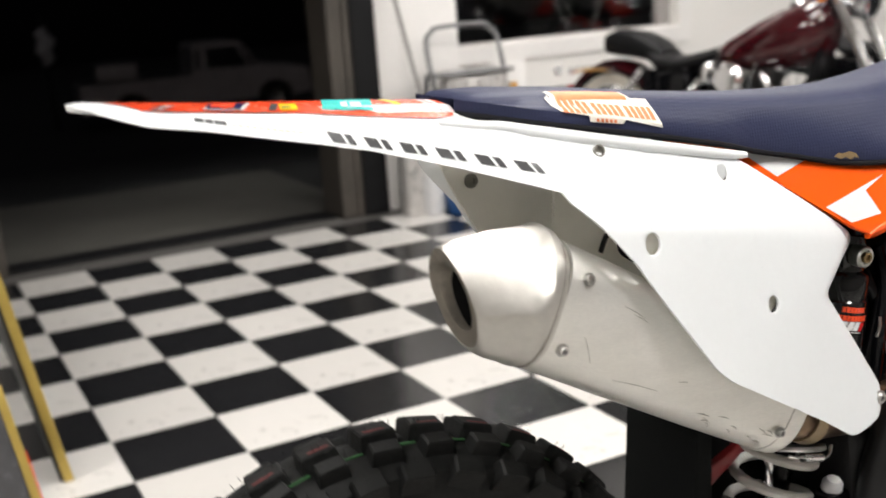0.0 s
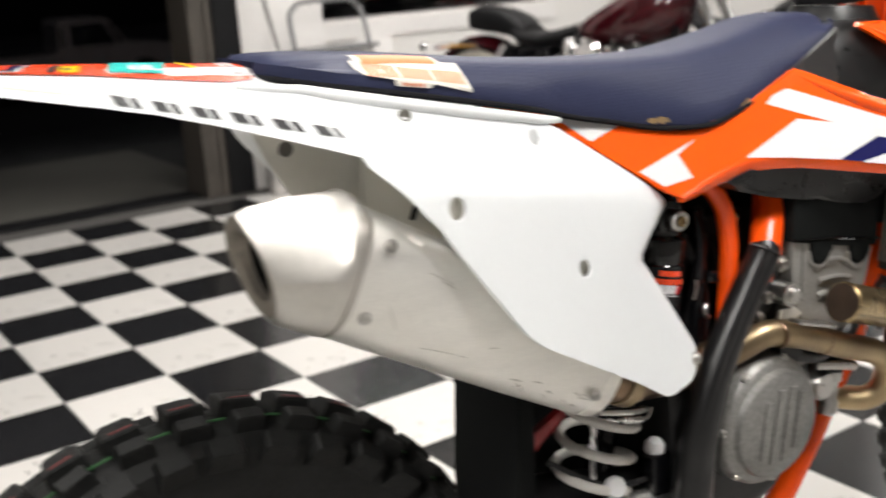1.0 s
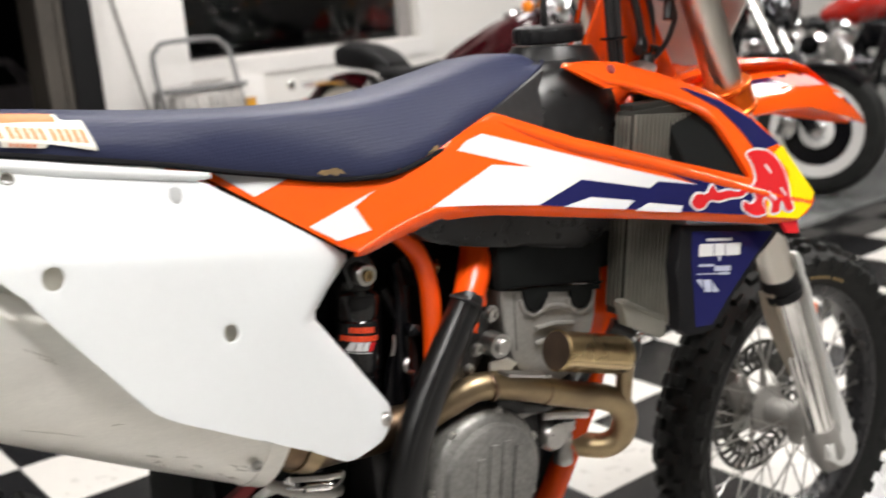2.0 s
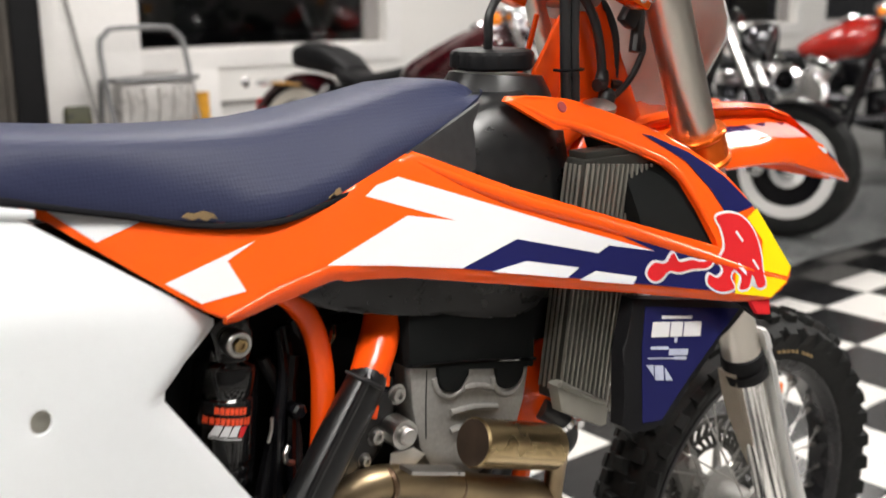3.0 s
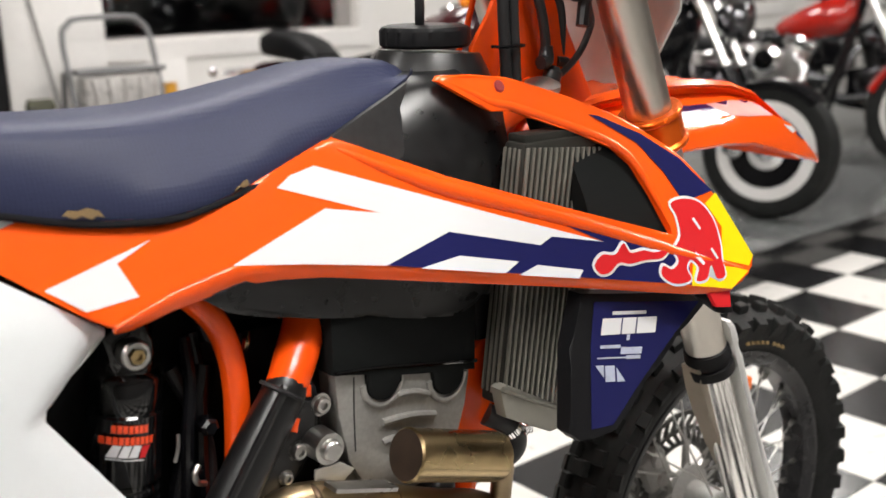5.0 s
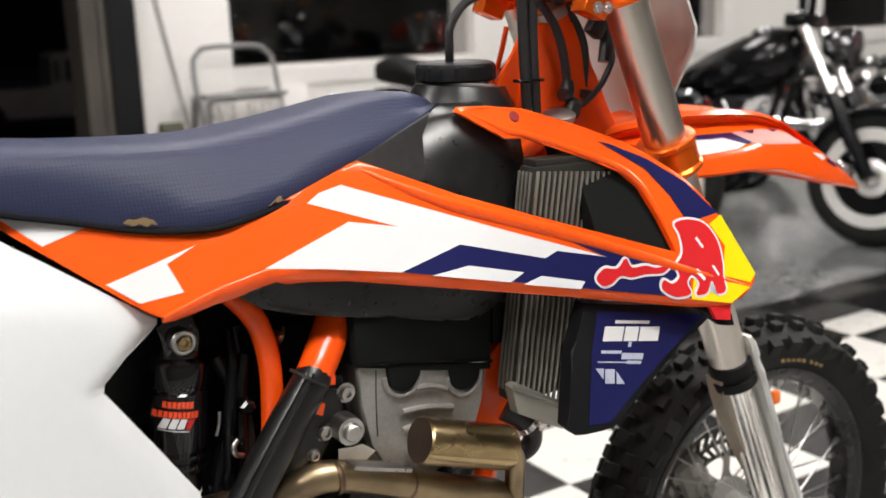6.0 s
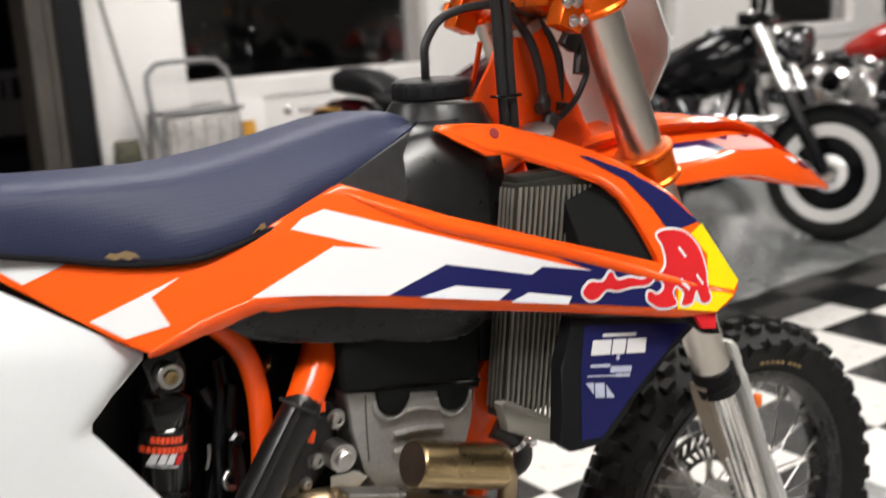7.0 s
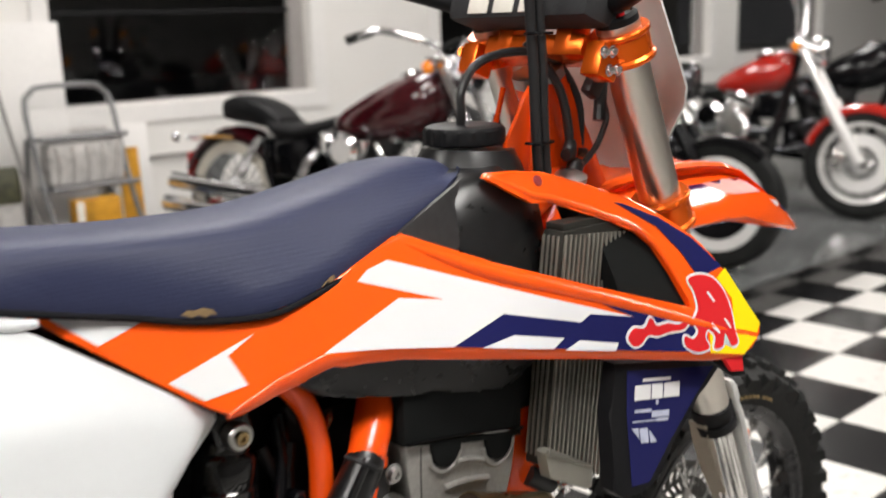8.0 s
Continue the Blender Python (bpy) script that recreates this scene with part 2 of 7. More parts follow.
JAMB_DARK = mat("jamb_black", (0.008, 0.008, 0.009), rough=0.6, vary=0.2, spec=0.2)
WINDOW_FRAME = mat("window_frame_grey", (0.3, 0.28, 0.27), rough=0.45, vary=0.08)
GLASS = glass("window_glass")
GOLD_FRAME = mat("gold_frame", (0.55, 0.4, 0.1), rough=0.35, metal=0.4, vary=0.1)
BOARD_BLACK = mat("board_black", (0.012, 0.012, 0.013), rough=0.35)
BOARD_GREY = mat("board_grey", (0.09, 0.09, 0.095), rough=0.25, vary=0.2)
CART_GREY = mat("cart_grey_paint", (0.2, 0.2, 0.205), rough=0.4, metal=0.3, vary=0.12)
SACK = mat("wrapped_silver", (0.62, 0.6, 0.58), rough=0.3, metal=0.3, bump=0.6, scale=20, vary=0.2)
POSTER_AMBER = mat("poster_amber", (0.75, 0.36, 0.03), rough=0.4, vary=0.35, scale=14, stain=9)
GREEN_PRINT = mat("green_print", (0.05, 0.05, 0.02), rough=0.5, vary=0.45, stain=25)
TRUCK_WHITE = mat("truck_white_paint", (0.45, 0.42, 0.415), rough=0.3, coat=0.4, vary=0.05)
# white of the shape that stands in for a bright spot outside
SPOT_WHITE = mat("bright_spot_white", (0.85, 0.85, 0.88), rough=0.4, vary=0.2, scale=8, leak=0.3)
TRUCK_GLASS = mat("truck_dark_glass", (0.01, 0.01, 0.012), rough=0.05, spec=0.6)
JUG_BLUE = mat("jug_blue", (0.03, 0.12, 0.35), rough=0.35)
JUG_WHITE = mat("jug_white", (0.75, 0.75, 0.76), rough=0.4)
STICK_GREY = mat("stick_grey", (0.25, 0.24, 0.23), rough=0.5)


def tile_mat(name, color, rough):
    m = mat(name, color, rough=rough, vary=0.025, scale=30, stain=3, rvary=0.05, bump=0.02)
    nt = m.node_tree
    info, hsv = nt.nodes.new("ShaderNodeObjectInfo"), nt.nodes.new("ShaderNodeHueSaturation")
    rng = nt.nodes.new("ShaderNodeMapRange")
    rng.inputs[3].default_value, rng.inputs[4].default_value = 0.93, 1.04
    nt.links.new(info.outputs["Random"], rng.inputs[0])
    nt.links.new(rng.outputs[0], hsv.inputs["Value"])
    ramp = [n for n in nt.nodes if n.type == "VALTORGB"][0]
    nt.links.new(ramp.outputs[0], hsv.inputs["Color"])
    nt.links.new(hsv.outputs[0], nt.nodes["Principled BSDF"].inputs["Base Color"])
    return m


TILE_WHITE = tile_mat("tile_white", (0.66, 0.64, 0.61), 0.3)
TILE_BLACK = tile_mat("tile_black", (0.014, 0.014, 0.015), 0.2)


# ---- mesh helpers ----
def empty(name, m, label="", category="", group="", kind=""):
    ob = new(name)
    ob.matrix_basis = m
    return tagged(ob, label, category, group, kind)


def part(name, bm, material, parent=None, label="", smooth=35):
    """Links a bmesh as one mesh object, under a thing or a part."""
    bmesh.ops.recalc_face_normals(bm, faces=bm.faces)
    me = bpy.data.meshes.new(name)
    bm.to_mesh(me)
    bm.free()
    me.materials.append(material)
    if smooth:
        for p in me.polygons:
            p.use_smooth = True
        me.set_sharp_from_angle(angle=radians(smooth))
    ob = new(name, me)
    if parent:
        ob.parent = parent
    return tagged(ob, label)


def add_box(bm, lo, hi, bevel=0.0, m=None):
    made = bmesh.ops.create_cube(bm, size=1.0)["verts"]
    size = [max(1e-4, b - a) for a, b in zip(lo, hi)]
    mid = [(a + b) / 2 for a, b in zip(lo, hi)]
    bmesh.ops.transform(bm, verts=made, matrix=(m or Matrix()) @ Matrix.LocRotScale(mid, None, size))
    if bevel:
        edges = list({e for v in made for e in v.link_edges})
        bmesh.ops.bevel(bm, geom=edges, offset=bevel, segments=2, affect="EDGES", profile=0.6)
    return bm


def box(lo, hi, bevel=0.0, m=None):
    return add_box(bmesh.new(), lo, hi, bevel, m)


def add_ring(bm, rings, cap=True, closed=False):
    """Bridges rings of equal vertex count, each a list of places."""
    rows = [[bm.verts.new(p) for p in ring] for ring in rings]
    n = len(rows[0])
    pairs = list(zip(rows, rows[1:])) + ([(rows[-1], rows[0])] if closed else [])
    for a, b in pairs:
        for i in range(n):
            bm.faces.new((a[i], a[(i + 1) % n], b[(i + 1) % n], b[i]))
    if cap and not closed:
        bm.faces.new(rows[0][::-1])
        bm.faces.new(rows[-1])
    return bm


def smooth_path(points, steps=6):
    """Catmull-Rom through the points."""
    p = [Vector(q) for q in points]
    p = [2 * p[0] - p[1]] + p + [2 * p[-1] - p[-2]]
    out = []
    for a, b, c, d in zip(p, p[1:], p[2:], p[3:]):
        for k in range(steps):
            t = k / steps
            out.append(0.5 * (2 * b + (c - a) * t + (2 * a - 5 * b + 4 * c - d) * t * t + (3 * b - a - 3 * c + d) * t ** 3))
    return out + [p[-2]]


def add_tube(bm, points, radius, sides=12, steps=6, cap=True, flat=1.0):
    """A round tube along a smooth path; radius is a number or one per given point."""
    path = smooth_path(points, steps) if steps > 1 else [Vector(q) for q in points]
    radii = [radius] * len(path) if not isinstance(radius, (list, tuple)) else [float(r) for r in np.interp(np.linspace(0, len(points) - 1, len(path)), range(len(points)), radius)]
    side = None
    rings = []
    for i, p in enumerate(path):
        way = (path[min(i + 1, len(path) - 1)] - path[max(i - 1, 0)]).normalized()
        if side is None:
            side = way.cross(Vector((0, 0, 1)) if abs(way.z) < 0.9 else Vector((1, 0, 0))).normalized()
        side = (side - way * side.dot(way)).normalized()
        up = way.cross(side)
        rings.append([p + radii[i] * (math.cos(a) * side + flat * math.sin(a) * up) for a in (2 * math.pi * k / sides for k in range(sides))])
    return add_ring(bm, rings, cap)


def tube(points, radius, sides=12, steps=6, cap=True, flat=1.0):
    return add_tube(bmesh.new(), points, radius, sides, steps, cap, flat)


def add_lathe(bm, profile, centre, axis=(0, 1, 0), sides=40, closed=False):
    """Spins (radius, along) pairs round an axis through centre."""
    axis = Vector(axis).normalized()
    u = axis.orthogonal().normalized()
    v = axis.cross(u)
    c = Vector(centre)
    profile = [(float(r), float(h)) for r, h in profile]
    rings = [[c + axis * h + r * (math.cos(a) * u + math.sin(a) * v) for r, h in profile] for a in (2 * math.pi * k / sides for k in range(sides))]
    rows = [[bm.verts.new(p) for p in ring] for ring in rings]
    n = len(profile)
    for i in range(sides):
        a, b = rows[i], rows[(i + 1) % sides]
        for k in range(n if closed else n - 1):
            bm.faces.new((a[k], a[(k + 1) % n], b[(k + 1) % n], b[k]))
    if not closed:
        for k in (0, n - 1):
            if profile[k][0] > 1e-6:
                bm.faces.new([r[k] for r in rows])
    bmesh.ops.remove_doubles(bm, verts=bm.verts, dist=1e-6)
    return bm


def lathe(profile, centre, axis=(0, 1, 0), sides=40, closed=False):
    return add_lathe(bmesh.new(), profile, centre, axis, sides, closed)


def sheet(outline, depth, thick, side=-1, cuts=2, bevel=0.0, holes=(), cell=0.02):
    """A plate with the (x, z) outline on the surface y = depth(x, z), seen from side -1 or +1, with thickness and soft rims."""
    bm = bmesh.new()
    if holes:
        loops = [list(outline)] + [[(x + r * math.cos(k * math.pi / 12), z + r * math.sin(k * math.pi / 12)) for k in range(24)] for x, z, r in holes]
        for loop in loops:
            ring = [bm.verts.new((x, 0, z)) for x, z in loop]
            for a, b in zip(ring, ring[1:] + ring[:1]):
                bm.edges.new((a, b))
        bmesh.ops.triangle_fill(bm, edges=list(bm.edges), use_beauty=True, normal=(0, -1, 0))
        bmesh.ops.recalc_face_normals(bm, faces=bm.faces)
    else:
        bm.faces.new([bm.verts.new((x, 0, z)) for x, z in outline]).normal_update()
        bmesh.ops.triangulate(bm, faces=bm.faces, ngon_method="EAR_CLIP")
    for _ in range(cuts):
        long = [e for e in bm.edges if e.calc_length() > cell]
        if long:
            bmesh.ops.subdivide_edges(bm, edges=long, cuts=1)
            bmesh.ops.triangulate(bm, faces=bm.faces)
    for v in bm.verts:
        v.co.y = depth(v.co.x, v.co.z)
    if thick:
        rim = [e for e in bm.edges if e.is_boundary]
        front = list(bm.verts)
        made = bmesh.ops.extrude_face_region(bm, geom=list(bm.faces))["geom"]
        for v in [g for g in made if isinstance(g, bmesh.types.BMVert)]:
            v.co.y += thick
        if bevel:
            bmesh.ops.bevel(bm, geom=[e for e in rim if e.is_valid], offset=bevel, segments=2, affect="EDGES", profile=0.5)
    if side > 0:
        bmesh.ops.scale(bm, vec=(1, -1, 1), verts=bm.verts)
    return bm


def decal(name, outline, depth, material, parent, lift=0.0012, side=-1, label="", cuts=2, cell=0.02):
    return part(name, sheet(outline, lambda x, z: depth(x, z) - lift, 0.0006, side, cuts, cell=cell), material, parent, label)


def rounded(points, steps=5):
    """A closed smooth curve through (x, z) points."""
    p = [Vector((x, z)) for x, z in points]
    n, out = len(p), []
    for i in range(n):
        a, b, c, d = p[i - 1], p[i], p[(i + 1) % n], p[(i + 2) % n]
        for k in range(steps):
            t = k / steps
            q = 0.5 * (2 * b + (c - a) * t + (2 * a - 5 * b + 4 * c - d) * t * t + (3 * b - a - 3 * c + d) * t ** 3)
            out.append((q.x, q.y))
    return out


def widened(shape, by):
    """The closed (x, z) curve moved outwards by a distance."""
    area = sum(a[0] * b[1] - b[0] * a[1] for a, b in zip(shape, shape[1:] + shape[:1]))
    out = []
    for a, b, c in zip(shape[-1:] + shape[:-1], shape, shape[1:] + shape[:1]):
        dx, dz = c[0] - a[0], c[1] - a[1]
        n = math.hypot(dx, dz) or 1.0
        k = by if area > 0 else -by
        out.append((b[0] + dz / n * k, b[1] - dx / n * k))
    return out


def bolt(name, at, way, r, parent, material=None, head=0.004, label=""):
    """A socket bolt with washer and recessed hexagon."""
    bm = lathe([(0, head * 0.35), (r * 0.45, head * 0.35), (r * 0.5, head), (r * 0.85, head), (r, head * 0.7), (r, 0), (r * 1.35, 0), (r * 1.35, -0.0012)], at, way, 14)
    return part(name, bm, material or STEEL, parent, label)


# ---- the room ----
TILE = 0.3048
WALL_Y, X0, X1, Y0 = 2.0, -4.2, 13.0, -6.6
STEP = 0.13


def setting(name, bm, material, label, category, smooth=0):
    return tagged(part(name, bm, material, None, label, smooth), label, category, "", "structure")


floor = setting("floor", box((X0, Y0, -0.12), (X1, WALL_Y + 0.02, -0.004)), GROUT, "joint bed under black and white checkered floor tiles", "floor")
# unseen ceiling, its colour lowered to weaken the bounced fill
ceiling = setting("ceiling", box((X0, Y0, CEILING), (X1, WALL_Y + 0.2, CEILING + 0.1)), CEIL_GREY, "unseen showroom ceiling, greyed to cut bounced light", "ceiling")

# back wall with the open roller door and four windows
OPENINGS = [(-0.02, 1.68, 0.0, 2.6), (2.425, 4.03, 0.835, 2.1), (5.1, 6.2, 0.85, 2.1), (7.3, 8.4, 0.85, 2.1), (8.85, 10.45, 0.85, 2.1)]


def wall_with_openings():
    bm = bmesh.new()
    x = X0
    for a, b, lo, hi in OPENINGS:
        add_box(bm, (x, WALL_Y, 0), (a, WALL_Y + 0.2, CEILING))
        if lo > 0:
            add_box(bm, (a, WALL_Y, 0), (b, WALL_Y + 0.2, lo))
        add_box(bm, (a, WALL_Y, hi), (b, WALL_Y + 0.2, CEILING))
        x = b
    return add_box(bm, (x, WALL_Y, 0), (X1, WALL_Y + 0.2, CEILING))


setting("wall_north", wall_with_openings(), PAINT_WHITE, "white painted showroom wall with windows and a wide doorway", "wall")
# unseen walls close the room; their dark grey keeps the bounce down
setting("wall_south", box((X0, Y0 - 0.2, 0), (X1, Y0, CEILING)), WALL_DARK, "unseen showroom wall, dark grey to cut bounced light", "wall")
setting("wall_west", box((X0 - 0.2, Y0 - 0.2, 0), (X0, WALL_Y + 0.2, CEILING)), WALL_DARK, "unseen showroom wall, dark grey to cut bounced light", "wall")
setting("wall_east", box((X1, Y0 - 0.2, 0), (X1 + 0.2, WALL_Y + 0.2, CEILING)), WALL_DARK, "unseen showroom wall, dark grey to cut bounced light", "wall")
setting("baseboard", box((2.0, WALL_Y - 0.012, 0), (3.0, WALL_Y - 0.0005, 0.1), 0.003), JAMB_DARK, "black baseboard along the white wall", "baseboard")

# doorway posts, threshold and what lies outside
bm = box((1.676, WALL_Y - 0.05, 0), (1.80, WALL_Y + 0.22, 2.6), 0.006)
add_box(bm, (1.765, WALL_Y - 0.062, 0), (1.798, WALL_Y - 0.051, 2.6), 0.003)
add_box(bm, (1.68, WALL_Y - 0.056, 0), (1.70, WALL_Y - 0.051, 2.6), 0.002)
setting("trim_door_post", bm, JAMB, "brown metal door post", "door post")
setting("trim_door_track", box((1.804, WALL_Y - 0.07, 0), (1.945, WALL_Y - 0.003, 2.8), 0.006), JAMB_DARK, "black roller door track beside the post", "door track")
setting("trim_door_post_west", box((-0.14, WALL_Y - 0.05, 0), (-0.018, WALL_Y + 0.22, 2.6), 0.006), JAMB, "brown metal door post", "door post")
setting("threshold", box((-0.015, WALL_Y + 0.03, -0.1), (1.67, WALL_Y + 0.2, 0.012), 0.006), JAMB_DARK, "black rubber threshold of the doorway", "threshold")
bm = bmesh.new()
rows = [[bm.verts.new((x, y, z)) for x in (-60, 80)] for y, z in ((WALL_Y + 0.205, -0.03), (4.2, -0.03), (15, -1.35), (90, -1.5))]
for p, q in zip(rows, rows[1:]):
    bm.faces.new((p[0], p[1], q[1], q[0]))
setting("ground", bm, ASPHALT, "dark asphalt yard sloping down at night", "ground")
setting("backdrop", box((-60, 50, -2), (80, 51, 9)), JAMB_DARK, "dark night background behind the yard", "backdrop")
setting("apron", box((-1.6, WALL_Y + 0.215, -0.2), (1.93, 3.95, -0.004), 0.01), CONCRETE, "pale concrete apron outside the doorway", "pavement")

# windows
def window(index, a, b, lo, hi):
    w = tagged(new(f"window_{index}"), "white-framed showroom window, black with night outside", "window", "showroom windows", "structure")
    w.location = (a, WALL_Y, lo)
    s, h = b - a, hi - lo
    bm = bmesh.new()
    for p, q in (((-0.1, -0.012, -0.1), (s + 0.1, -0.002, -0.004)), ((-0.1, -0.012, h + 0.004), (s + 0.1, -0.002, h + 0.1)), ((-0.1, -0.012, -0.002), (-0.004, -0.002, h + 0.002)), ((s + 0.004, -0.012, -0.002), (s + 0.1, -0.002, h + 0.002))):
        add_box(bm, p, q, 0.004)
    part("window_frame", bm, TRIM_WHITE, w, "", 0)
    bm = bmesh.new()
    for p, q in (((0.002, 0.07, 0.002), (s - 0.002, 0.12, 0.014)), ((0.002, 0.07, h - 0.045), (s - 0.002, 0.12, h - 0.002)), ((0.002, 0.07, 0.015), (0.014, 0.12, h - 0.046)), ((s - 0.1, 0.07, 0.015), (s - 0.002, 0.12, h - 0.046))):
        add_box(bm, p, q, 0.003)
    part("sash", bm, WINDOW_FRAME, w, "grey metal sash", 0)
    pane = part("pane", box((0.0145, 0.09, 0.0145), (s - 0.101, 0.096, h - 0.047)), GLASS, w, "", 0)
    pane.visible_shadow = False
    part("window_sill", box((0.002, 0.0, 0.0005), (s - 0.002, 0.069, 0.006), 0.002), TRIM_WHITE, w, "", 0)
    if index == 1:
        part("muntin", box((0.0145, 0.075, 0.465), (s - 0.101, 0.115, 0.487), 0.003), JAMB_DARK, w, "dark metal glazing bar", 0)


for k, (a, b, lo, hi) in enumerate(OPENINGS[1:], 1):
    window(k, a, b, lo, hi)

# raised display platform
setting("platform", box((2.5, -1.045, 0.0), (X1 - 0.01, WALL_Y - 0.005, STEP), 0.004), PLATFORM, "low polished grey display platform for motorcycles", "platform")
setting("platform_riser", box((2.48, -1.065, 0.0), (X1 - 0.01, -1.047, STEP - 0.004), 0.003), PLATFORM_EDGE, "glossy black riser along the display platform", "riser")

# ceiling lights
def ceiling_light(x, y):
    ob = empty("ceiling_light", pose(x, y, CEILING), "white fluorescent ceiling light panel", "ceiling light", "showroom ceiling lights")
    part("frame", add_box(box((-0.66, -0.36, -0.06), (0.66, 0.36, -0.001), 0.004), (-0.6, -0.3, -0.064), (0.6, 0.3, -0.0605)), TRIM_WHITE, ob, "", 0)
    part("diffuser", box((-0.58, -0.28, -0.07), (0.58, 0.28, -0.0645)), glow("diffuser_glow", (1.0, 0.97, 0.92), 4.0), ob, "", 0)


for x, y in LAMPS:
    ceiling_light(x, y)
    lamp = bpy.data.lights.new("panel_lamp", "AREA")
    lamp.shape, lamp.size, lamp.size_y, lamp.energy, lamp.color = "RECTANGLE", 1.15, 0.55, (FRONT_POWER if y < -3 else LAMP_POWER), (1.0, 0.965, 0.925)
    new("panel_lamp", lamp).matrix_basis = pose(x, y, CEILING - 0.085)


# ---- the dirt bike ----
bike = empty("dirt_bike", pose(0, -2.245, 0, 0, 0, -2), "orange, white and navy motocross bike parked on checkered tiles", "dirt bike")


def shroud_y(x, z):
    """The shroud's flank leans in towards the top."""
    return float(-0.504 - 0.139 * x + 0.516 * z)


def lip_z(x):
    """Where the flank ends and its lower lip folds in."""
    return float(np.interp(x, (0.587, 0.64, 0.698, 0.74, 0.781, 1.042, 1.177, 1.24), (0.874, 0.8915, 0.9045, 0.903, 0.8985, 0.8475, 0.8185, 0.8055)))


def strip_z(x):
    return 1.0625 - 0.229 * (x - 0.109)


def plate_y(x, z):
    base = -0.504 + 0.251 * x + 0.278 * z
    base += 0.07 * max(0.0, 0.775 + 0.38 * (x - 0.3) - z) * min(1.0, max(0.0, (x - 0.3) / 0.12))
    rim = float(np.interp(z, (0.66, 0.684, 0.742, 0.81, 0.818, 0.866), (0.606, 0.608, 0.57, 0.524, 0.526, 0.589)))
    base += 0.011 * max(0.0, 1 - max(0.0, rim - x) / 0.03) ** 2
    s = min(1.0, max(0.0, (strip_z(x) - z + 0.01) / 0.1))
    s = s * s * (3 - 2 * s)
    full = -0.088 + (base + 0.088) * s
    k = min(1.0, max(0.0, (x - 0.03) / 0.15))
    k = k * k * (3 - 2 * k)
    return (flank_y(x, z) - 0.0015) * (1 - k) + full * k


def flank_y(x, z):
    xs = (-0.262, -0.205, -0.06, 0.06, 0.11, 0.2)
    edge, rim = np.interp(x, xs, (0.006, 0.053, 0.058, 0.058, 0.058, 0.058)), np.interp(x, xs, (0.007, 0.078, 0.092, 0.1, 0.105, 0.11))
    zr, zc = np.interp(x, xs, (1.1065, 1.0905, 1.060, 1.026, 1.01, 1.0)), np.interp(x, xs, (1.1088, 1.1015, 1.084, 1.0655, 1.059, 1.038))
    k = min(1.15, max(-0.1, (zc - z) / max(1e-4, zc - zr)))
    return -(edge + (rim - edge) * k) - 0.002


# radiator shrouds
SHROUD = [(0.430, 0.990), (0.452, 0.990), (0.534, 0.966), (0.60, 0.950), (0.642, 0.946), (0.665, 0.949), (0.731, 0.969), (0.822, 1.001), (0.927, 0.956), (1.046, 0.914), (1.178, 0.869),
          (1.169, 0.908), (1.157, 0.942), (1.139, 0.961), (1.101, 0.979), (1.027, 1.009), (1.002, 1.010), (0.951, 1.043), (0.957, 1.048), (0.994, 1.047), (1.034, 1.042), (1.097, 1.020), (1.162, 0.992), (1.222, 0.949), (1.252, 0.906), (1.278, 0.833), (1.263, 0.817),
          (1.235, 0.8065), (1.177, 0.8185), (1.042, 0.8475), (0.9, 0.8753), (0.781, 0.8985), (0.74, 0.903), (0.698, 0.9045), (0.64, 0.8915), (0.6, 0.8785), (0.590, 0.872), (0.571, 0.882)]
WHITE_MAIN = [(0.754, 0.964), (0.769, 0.973), (0.795, 0.979), (0.975, 0.913), (1.083, 0.875), (1.023, 0.888), (1.006, 0.882), (0.910, 0.907), (0.836, 0.887), (0.760, 0.899), (0.695, 0.907), (0.793, 0.942), (0.845, 0.932)]
BLUE_MAIN = [(0.836, 0.887), (0.910, 0.907), (1.006, 0.882), (1.023, 0.888), (1.083, 0.875), (1.025, 0.906), (1.104, 0.877), (1.185, 0.848), (1.177, 0.819), (1.043, 0.846)]
